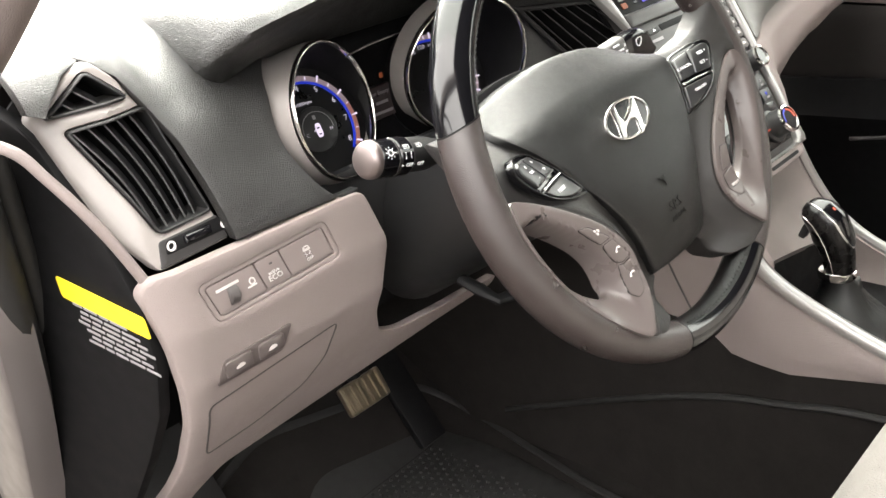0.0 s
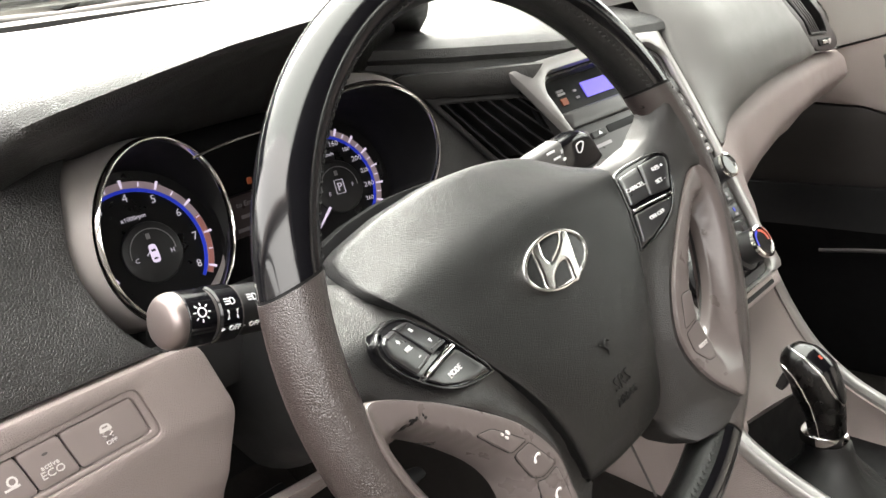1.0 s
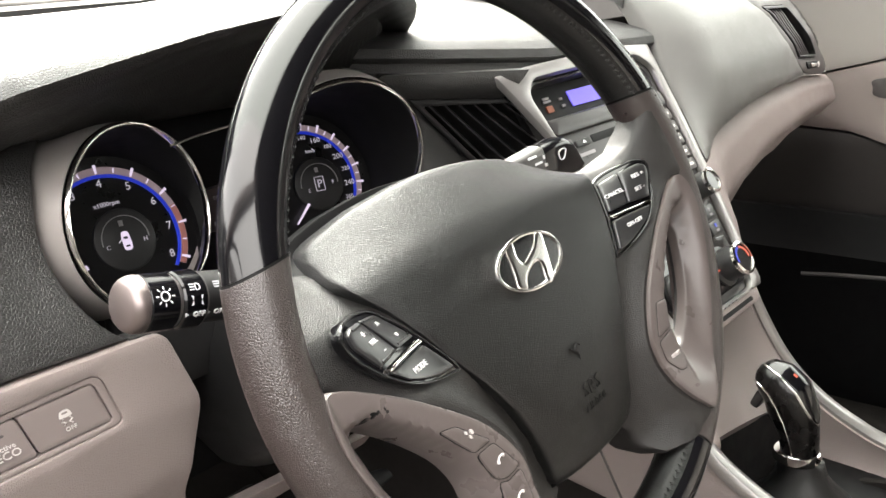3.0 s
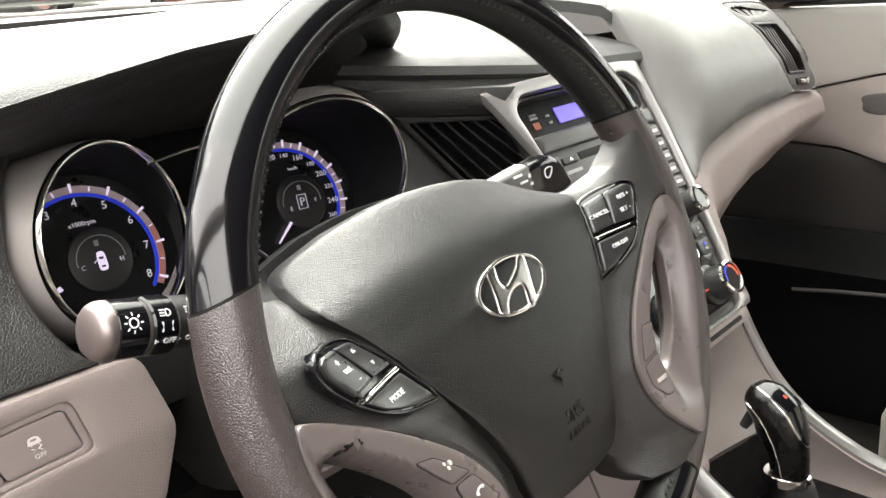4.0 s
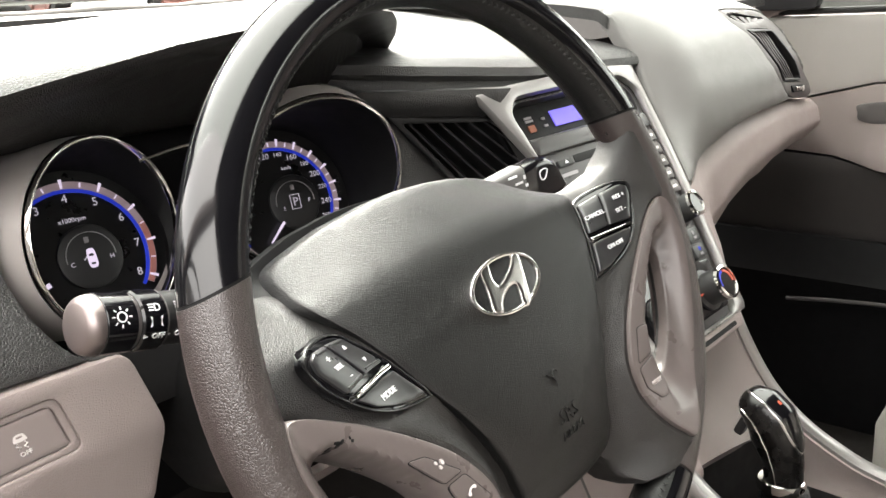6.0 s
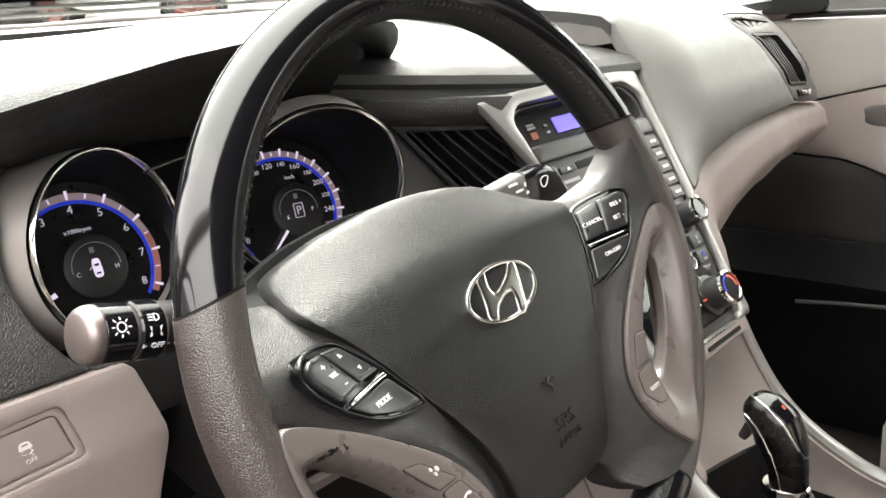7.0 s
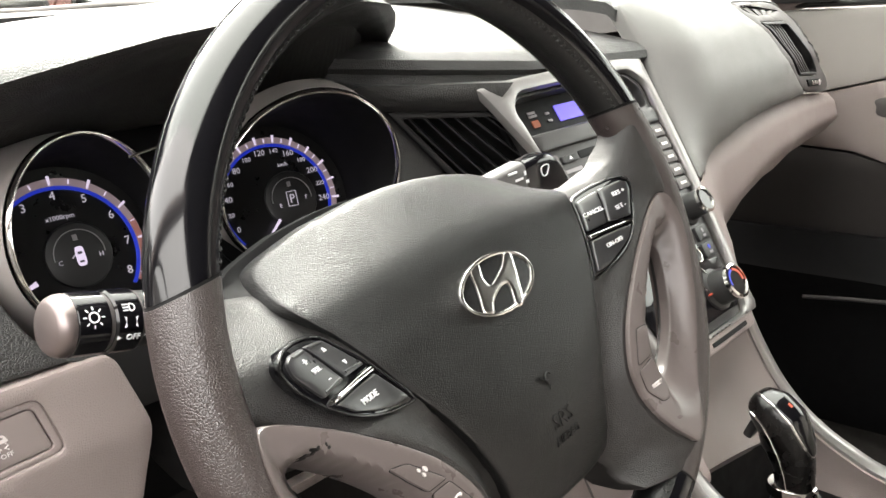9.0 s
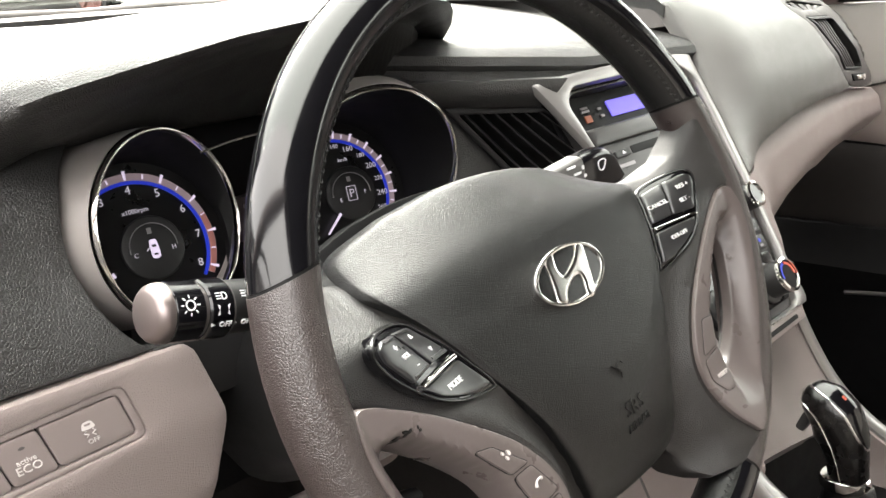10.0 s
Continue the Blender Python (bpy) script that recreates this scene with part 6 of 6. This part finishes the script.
def build_seat(x, y, label):
    s = thing("front_seat", (x, y - 0.3, 0.05), label, "seat", "front seats")
    def cushion(u, v):
        # u across, v front to back
        e = max(0, abs(u) - 0.16)
        f = max(0, 0.10 - v)
        return (x + u, y - v, 0.390 + 0.9 * e * (1 - 3 * e) - 3.0 * f * f - 0.10 * v)
    part("cushion", plate(rounded([(-0.25, 0.0), (0.25, 0.0), (0.26, 0.5), (-0.26, 0.5)], 0.07, 8), cushion, (0, 0, -1), (), 0.02, 0.03, 0.14), FABRIC, s, "light grey woven seat cushion")
    part("seat_base", block((0.46, 0.44, 0.22), pose(x, y - 0.28, 0.16), 0.02), SOFT_BLACK, s)
    back = lambda u, v: (x + u, y - 0.47 - 0.38 * v - 0.5 * max(0, 0.22 - abs(u)) ** 2, 0.30 + v)
    part("backrest", plate(rounded([(-0.25, 0.0), (0.25, 0.0), (0.20, 0.62), (-0.20, 0.62)], 0.07, 8), back, (0, -1, 0.1), (), 0.03, 0.03, 0.12), FABRIC, s, "light grey woven backrest")
    return s


build_seat(0.02, -0.150, "light grey woven driver seat")
build_seat(0.735, -0.056, "light grey woven passenger seat")


# ---- body shell ----
def build_shell():
    body = thing("car_body", (0.35, -0.2, -0.1), "car body shell with darkened headliner and open driver door", "car", kind="structure")
    roof = [[(x, y, 1.185 - 0.09 * ((x - 0.35) / 0.72) ** 2 - 0.05 * ((y + 0.6) / 0.7) ** 2) for y in np.linspace(-0.12, -1.5, 16)] for x in np.linspace(-0.35, 1.055, 16)]
    part("roof_lining", slab(roof, (0, 0, 1), 0.03), ROOF_CLOTH, body, "unseen cloth headliner, darkened for dark reflections")
    for s, name in ((-1, "a_pillar"), (1, "a_pillar")):
        f = lambda p: (p[0] if s < 0 else 2 * CX - p[0], p[1], p[2])
        path = smooth_path([f(p) for p in ((-0.412, 0.44, 0.68), (-0.400, 0.32, 0.745), (-0.374, 0.155, 0.838), (-0.352, -0.06, 0.968), (-0.342, -0.19, 1.07))], 6)
        part(name, tube(path, 0.020, 16, 1.3), GREY_VINYL, body, "taupe windscreen pillar trim")
        path = smooth_path([f(p) for p in ((-0.34, -0.85, 1.09), (-0.37, -0.82, 0.75), (-0.38, -0.80, 0.20))], 6)
        part("b_pillar", tube(path, 0.05, 14), GREY_VINYL, body, "taupe door pillar trim")
    part("side_rail", tube([(-0.345, -0.16, 1.075), (-0.35, -0.8, 1.10), (-0.35, -1.5, 1.05)], 0.028, 12), GREY_VINYL, body)
    part("side_rail", tube([(1.05, -0.16, 1.075), (1.055, -0.8, 1.10), (1.055, -1.5, 1.05)], 0.028, 12), GREY_VINYL, body)
    part("door_sill", block((0.12, 1.15, 0.10), pose(-0.42, -0.28, 0.06), 0.02), BODY_PAINT, body, "painted door sill")
    part("hinge_pillar", plate(rounded([(0.43, -0.02), (0.43, 0.28), (0.385, 0.40), (0.335, 0.50), (0.300, 0.60), (0.310, 0.70), (0.36, 0.76), (1.05, 0.74), (1.05, -0.02)], 0.03), lambda u, v: (-0.405 - 0.03 * (u - 0.3), u, v), (1, 0, 0), (), 0.03, 0.004, 0.03), BODY_PAINT, body, "painted hinge pillar")
    seal = smooth_path([(-0.385, 0.30, 0.80), (-0.388, 0.272, 0.74), (-0.384, 0.292, 0.66), (-0.380, 0.330, 0.56), (-0.380, 0.385, 0.45), (-0.382, 0.44, 0.30), (-0.39, 0.43, 0.14), (-0.39, 0.30, 0.09), (-0.39, -0.30, 0.08)], 6)
    part("door_seal", tube(seal, 0.013, 14, 1.0), RUBBER, body, "black rubber door seal")
    inner = [Vector(p) + Vector((0.022, 0.012, 0.004)) for p in seal]
    part("door_seal", tube(inner, 0.009, 10, 1.0), RUBBER, body, "black rubber door seal")
    part("hinge_bolt", turned([(0.016, 0), (0.016, 0.006), (0.010, 0.010)], basis((-0.420, 0.60, 0.335), (0, 1, 0), (0, 0, -1)) @ pose(0, 0, 0), 6), STEEL, body, "steel hinge bolt")
    part("rear_panel", plate(rect(-0.38, 0.0, 1.08, 0.86), lambda u, v: (u, -1.52, v), (0, -1, 0), (), 0.3, 0, 0.03), FABRIC, body)
    part("rear_side", plate(rect(-1.5, 0.0, -0.80, 0.78), lambda u, v: (-0.38, u, v), (-1, 0, 0), (), 0.3, 0, 0.03), GREY_VINYL, body)
    part("rear_side", plate(rect(-1.5, 0.0, -0.80, 0.78), lambda u, v: (1.075, u, v), (1, 0, 0), (), 0.3, 0, 0.03), GREY_VINYL, body)
    # unseen rear glass, made opaque to keep light from behind off the wheel
    part("rear_screen", plate(rect(-0.33, 0.865, 1.03, 1.10, 0.03), lambda u, v: (u, -1.52 + 0.3 * (v - 0.865), v), (0, -1, 0), (), 0.3, 0, 0.01), DARK_GLASS, body, "opaque rear screen, unseen, keeps light out")
    for x0, s in ((-0.38, 1), (1.08, -1)):
        part("rear_window", plate(rect(-1.48, 0.785, -0.86, 1.07, 0.04), lambda u, v: (x0 + s * 0.10 * (v - 0.78), u, v), (-s, 0, 0), (), 0.3, 0, 0.008), DARK_GLASS, body, "opaque rear window, unseen, keeps light out")
    ws = [[(CX + (0.70 - 0.06 * t) * u, 0.83 - 0.94 * t - 0.05 * u * u, 0.828 + 0.335 * t) for t in np.linspace(0, 1, 8)] for u in np.linspace(-1, 1, 12)]
    glass_pane = part("windscreen", slab(ws, (0, 0.4, 0.9), 0.005), CLEAR, body, "clear windscreen")
    glass_pane.visible_shadow = False
    part("cowl", slab([[(x, 0.815 - 0.05 * ((x - CX) / 0.7) ** 2 + dy, z) for dy, z in ((0.0, 0.76), (0.004, 0.815), (0.02, 0.820))] for x in np.linspace(-0.36, 1.06, 12)], (0, 1, -0.2), 0.01), RUBBER, body, "black cowl strip")
    part("screen_seal", tube([(x, 0.845 - 0.05 * ((x - CX) / 0.7) ** 2, 0.8215 + 0.0012 * math.sin(31 * x) + 0.0008 * math.sin(83 * x)) for x in np.linspace(-0.36, 1.06, 40)], 0.0052, 10), PALE_SEAL, body, "screen seal, reflected light in its pale colour")
    part("bonnet", slab([[(x, y, 0.790 - 0.10 * (y - 0.9) - 0.10 * ((x - CX) / 0.8) ** 2) for y in np.linspace(0.92, 1.75, 10)] for x in np.linspace(-0.42, 1.12, 14)], (0, 0, -1), 0.02), BODY_PAINT, body, "painted bonnet")
    # passenger door
    door = thing("passenger_door", (1.09, -0.2, 0.1), "closed passenger door with grey upper and taupe lower trim", "door")
    part("upper_trim", plate(rounded([(-0.80, 0.655), (0.11, 0.648), (0.22, 0.6225), (0.40, 0.610), (0.36, 0.742), (0.27, 0.747), (-0.80, 0.747)], 0.008), lambda u, v: (1.075 + 0.10 * (v - 0.69) + 6 * max(0, v - 0.735) ** 2, u, v), (1, 0, 0), (), 0.02, 0.003, 0.03), DOOR_GREY, door, "grey grained upper trim")
    part("lower_trim", plate(rounded([(-0.80, 0.50), (0.10, 0.514), (0.17, 0.532), (0.42, 0.55), (0.40, 0.608), (0.22, 0.6205), (0.11, 0.646), (-0.80, 0.653)], 0.008), lambda u, v: (1.072 + 0.05 * max(0, 0.60 - v) - 0.03 * math.exp(-((v - 0.50) / 0.06) ** 2) * (u < 0.15) * min(1, max(0, (0.15 - u) / 0.1)), u, v), (1, 0, 0), (), 0.02, 0.003, 0.03), GREY_VINYL, door, "taupe grained lower trim")
    part("middle_trim", plate(rounded([(-0.80, 0.39), (0.42, 0.38), (0.42, 0.547), (0.17, 0.529), (0.10, 0.511), (-0.80, 0.497)], 0.004), lambda u, v: (1.076 + 0.12 * max(0, 0.52 - v), u, v), (1, 0, 0), (), 0.03, 0.002, 0.02), DOOR_SHADE, door, "grained middle trim, shade put into its colour")
    part("trim_backing", plate(rect(-0.80, 0.36, 0.42, 0.745, 0.02), lambda u, v: (1.094, u, v), (1, 0, 0), (), 0.05, 0, 0.01), DULL_BLACK, door)
    part("kick_trim", plate(rect(-0.80, 0.06, 0.42, 0.397, 0.02), lambda u, v: (1.078 - 0.02 * math.exp(-((v - 0.33) / 0.03) ** 2), u, v), (1, 0, 0), (), 0.03, 0.004, 0.02), DULL_BLACK, door, "black lower pocket trim")
    part("pocket_edge", tube(smooth_path([(1.060, 0.225, 0.289), (1.058, 0.13, 0.300), (1.060, 0.0, 0.305), (1.062, -0.5, 0.305)], 5), 0.0035, 8), GREY_DARK, door, "thin pocket edge")
    part("pull_cup", plate(smooth_loop([(0.112, 0.585), (0.136, 0.602), (0.118, 0.618), (-0.05, 0.622), (-0.06, 0.586)], 5), lambda u, v: (1.0705, u, v), (1, 0, 0), (), 0.01, 0.002, 0.004), GREY_DARK, door, "dark pull cup")
    part("sail_panel", plate(rounded([(0.305, 0.757), (0.205, 0.757), (0.19, 0.85), (0.26, 0.85)], 0.01), lambda u, v: (1.07, u, v), (1, 0, 0), (), 0.03, 0.003, 0.02), SOFT_BLACK, door, "black mirror corner")
    part("window_seal", tube([(1.088, 0.30, 0.754), (1.088, -0.8, 0.756)], 0.005, 10), RUBBER, door)
    pane = part("side_window", slab([[(1.09 - 0.15 * t, y, 0.75 + 0.36 * t) for t in (0, 0.5, 1)] for y in (0.26, -0.2, -0.8)], (1, 0, 0), 0.004), CLEAR, door, "clear side window")
    pane.visible_shadow = False


build_shell()


def build_driver_door():
    """The open driver's door, swung out on its front hinges."""
    door = thing("driver_door", (-0.47, 0.40, 0.1), "open driver door with taupe inner trim", "door")
    m = Matrix.Translation((-0.475, 0.43, 0)) @ Matrix.Rotation(radians(-66), 4, "Z")
    on = lambda d: lambda u, v: m @ Vector((d + 0.02 * math.sin(9 * v), -u, v))
    back = m.to_3x3() @ Vector((-1, 0, 0))
    part("upper_trim", plate(rect(0.03, 0.63, 1.0, 0.75, 0.02), on(-0.03), back, (), 0.04, 0.006, 0.03), DOOR_GREY, door, "grey grained upper trim")
    part("lower_trim", plate(rect(0.03, 0.12, 1.0, 0.626, 0.03), on(-0.025), back, (), 0.04, 0.006, 0.03), GREY_VINYL, door, "taupe grained lower trim")
    part("armrest", block((0.06, 0.55, 0.05), m @ Matrix.Translation((0.0, -0.50, 0.56)), 0.015), BLACK_VINYL, door, "black armrest")
    part("outer_skin", plate(rect(0.0, 0.05, 1.05, 0.76, 0.03), lambda u, v: m @ Vector((-0.11, -u, v)), back, (), 0.08, 0.004, 0.03), BODY_PAINT, door, "painted outer skin")
    rail = smooth_path([m @ Vector(p) for p in ((-0.08, 0.0, 0.76), (-0.04, -0.30, 0.98), (0.01, -0.62, 1.09), (0.01, -0.98, 1.06), (-0.07, -1.03, 0.76))], 6)
    part("window_frame", tube(rail, 0.016, 10), GREY_DARK, door, "dark window frame")


build_driver_door()


# ---- outside ----
RISE = 0.108
g = thing("ground", (0, 0, -0.3), "pale gravel car park rising ahead of the car", "ground", kind="structure")
part("gravel", slab([[(x, y, -0.30 + RISE * y) for y in (-150, -20, -5, 5, 20, 150)] for x in (-150, -20, -5, 5, 20, 150)], (0, 0, -1), 0.05), ASPHALT, g)

# walls added to cut low light from the sides and rear and darken reflections
light_blockers = thing("light_blocking_wall", (-3.4, -1.5, -0.45), "plain dark walls added round the car to block light", "wall", kind="structure")
part("blocker_side", block((0.25, 9.0, 2.2), pose(-3.0, -1.6, 0.45), 0.02), BLOCKER_RENDER, light_blockers)
part("blocker_far_side", block((0.25, 9.5, 2.1), pose(5.2, -0.9, 0.50), 0.02), BLOCKER_RENDER, light_blockers)
part("blocker_rear", block((7.0, 0.25, 3.2), pose(0.4, -6.0, 0.7), 0.02), BLOCKER_RENDER, light_blockers)


def build_parked_car(x, y, heading, paint, label):
    """A saloon standing on the slope: body, glasshouse, wheels, lamps."""
    car = thing("parked_car", (x, y, -0.30 + RISE * y), label, "car", "parked cars")
    m = Matrix.Translation((x, y, -0.30 + RISE * y)) @ Matrix.Rotation(math.atan(RISE), 4, "X") @ Matrix.Rotation(radians(heading), 4, "Z")
    side = [(2.25, 0.35), (2.28, 0.55), (2.15, 0.72), (1.25, 0.88), (0.55, 1.32), (-0.75, 1.36), (-1.55, 0.98), (-2.2, 0.93), (-2.28, 0.6), (-2.22, 0.32)]
    outline = []
    for k in range(len(side)):
        outline.append(side[k])
    arch = lambda c: [(c + 0.37 * math.cos(radians(a)), 0.32 + 0.37 * math.sin(radians(a))) for a in range(180, -1, -20)]
    outline += [(-1.75, 0.22), *arch(-1.38), (-0.95, 0.2), (0.95, 0.2), *arch(1.38), (1.8, 0.22)]
    rings = []
    for w, k in ((-0.86, 0.985), (-0.90, 1.0), (0.90, 1.0), (0.86, 0.985)):
        rings.append([m @ Vector((w * (1 - 0.28 * max(0, v - 0.85)), u * k, 0.2 + (v - 0.2) * k)) for u, v in outline])
    part("body", loft(rings), paint, car, "painted body")
    glass_side = rounded([(1.0, 0.93), (0.48, 1.25), (-0.70, 1.29), (-1.35, 0.98)], 0.04)
    for s in (-1, 1):
        part("side_glass", plate(glass_side, lambda u, v: m @ Vector((s * (0.905 - 0.25 * max(0, v - 0.85)), u, v)), m.to_3x3() @ Vector((-s, 0, 0)), (), 0.2, 0, 0.02), DARK_GLASS, car, "dark side glass")
        for c in (-1.38, 1.38):
            hub = m @ Matrix.Translation((s * 0.80, c, 0.32)) @ Matrix.Rotation(radians(90 * s), 4, "Y")
            tyre = part("wheel", turned([(0.22, 0.10), (0.30, 0.11), (0.32, 0.07), (0.32, -0.07), (0.30, -0.11)], hub, 28), RUBBER, car, "black tyre")
            rim = [turned([(0.205, 0.112), (0.225, 0.118), (0.225, 0.09), (0.05, 0.09)], hub, 28)]
            for k in range(5):
                a = 2 * math.pi * k / 5
                rim.append(tube([hub @ Vector((0.04 * math.cos(a), 0.04 * math.sin(a), 0.11)), hub @ Vector((0.21 * math.cos(a), 0.21 * math.sin(a), 0.112))], 0.022, 8))
            part("rim", merge(*rim), RUST_RIM, tyre, "dull red spoked rim")
    return car


build_parked_car(5.10, 11.6, 12, SILVER_PAINT, "silver parked saloon with dull red rims")
build_parked_car(6.3, 8.2, 78, WHITE_PAINT, "white parked saloon on gravel")
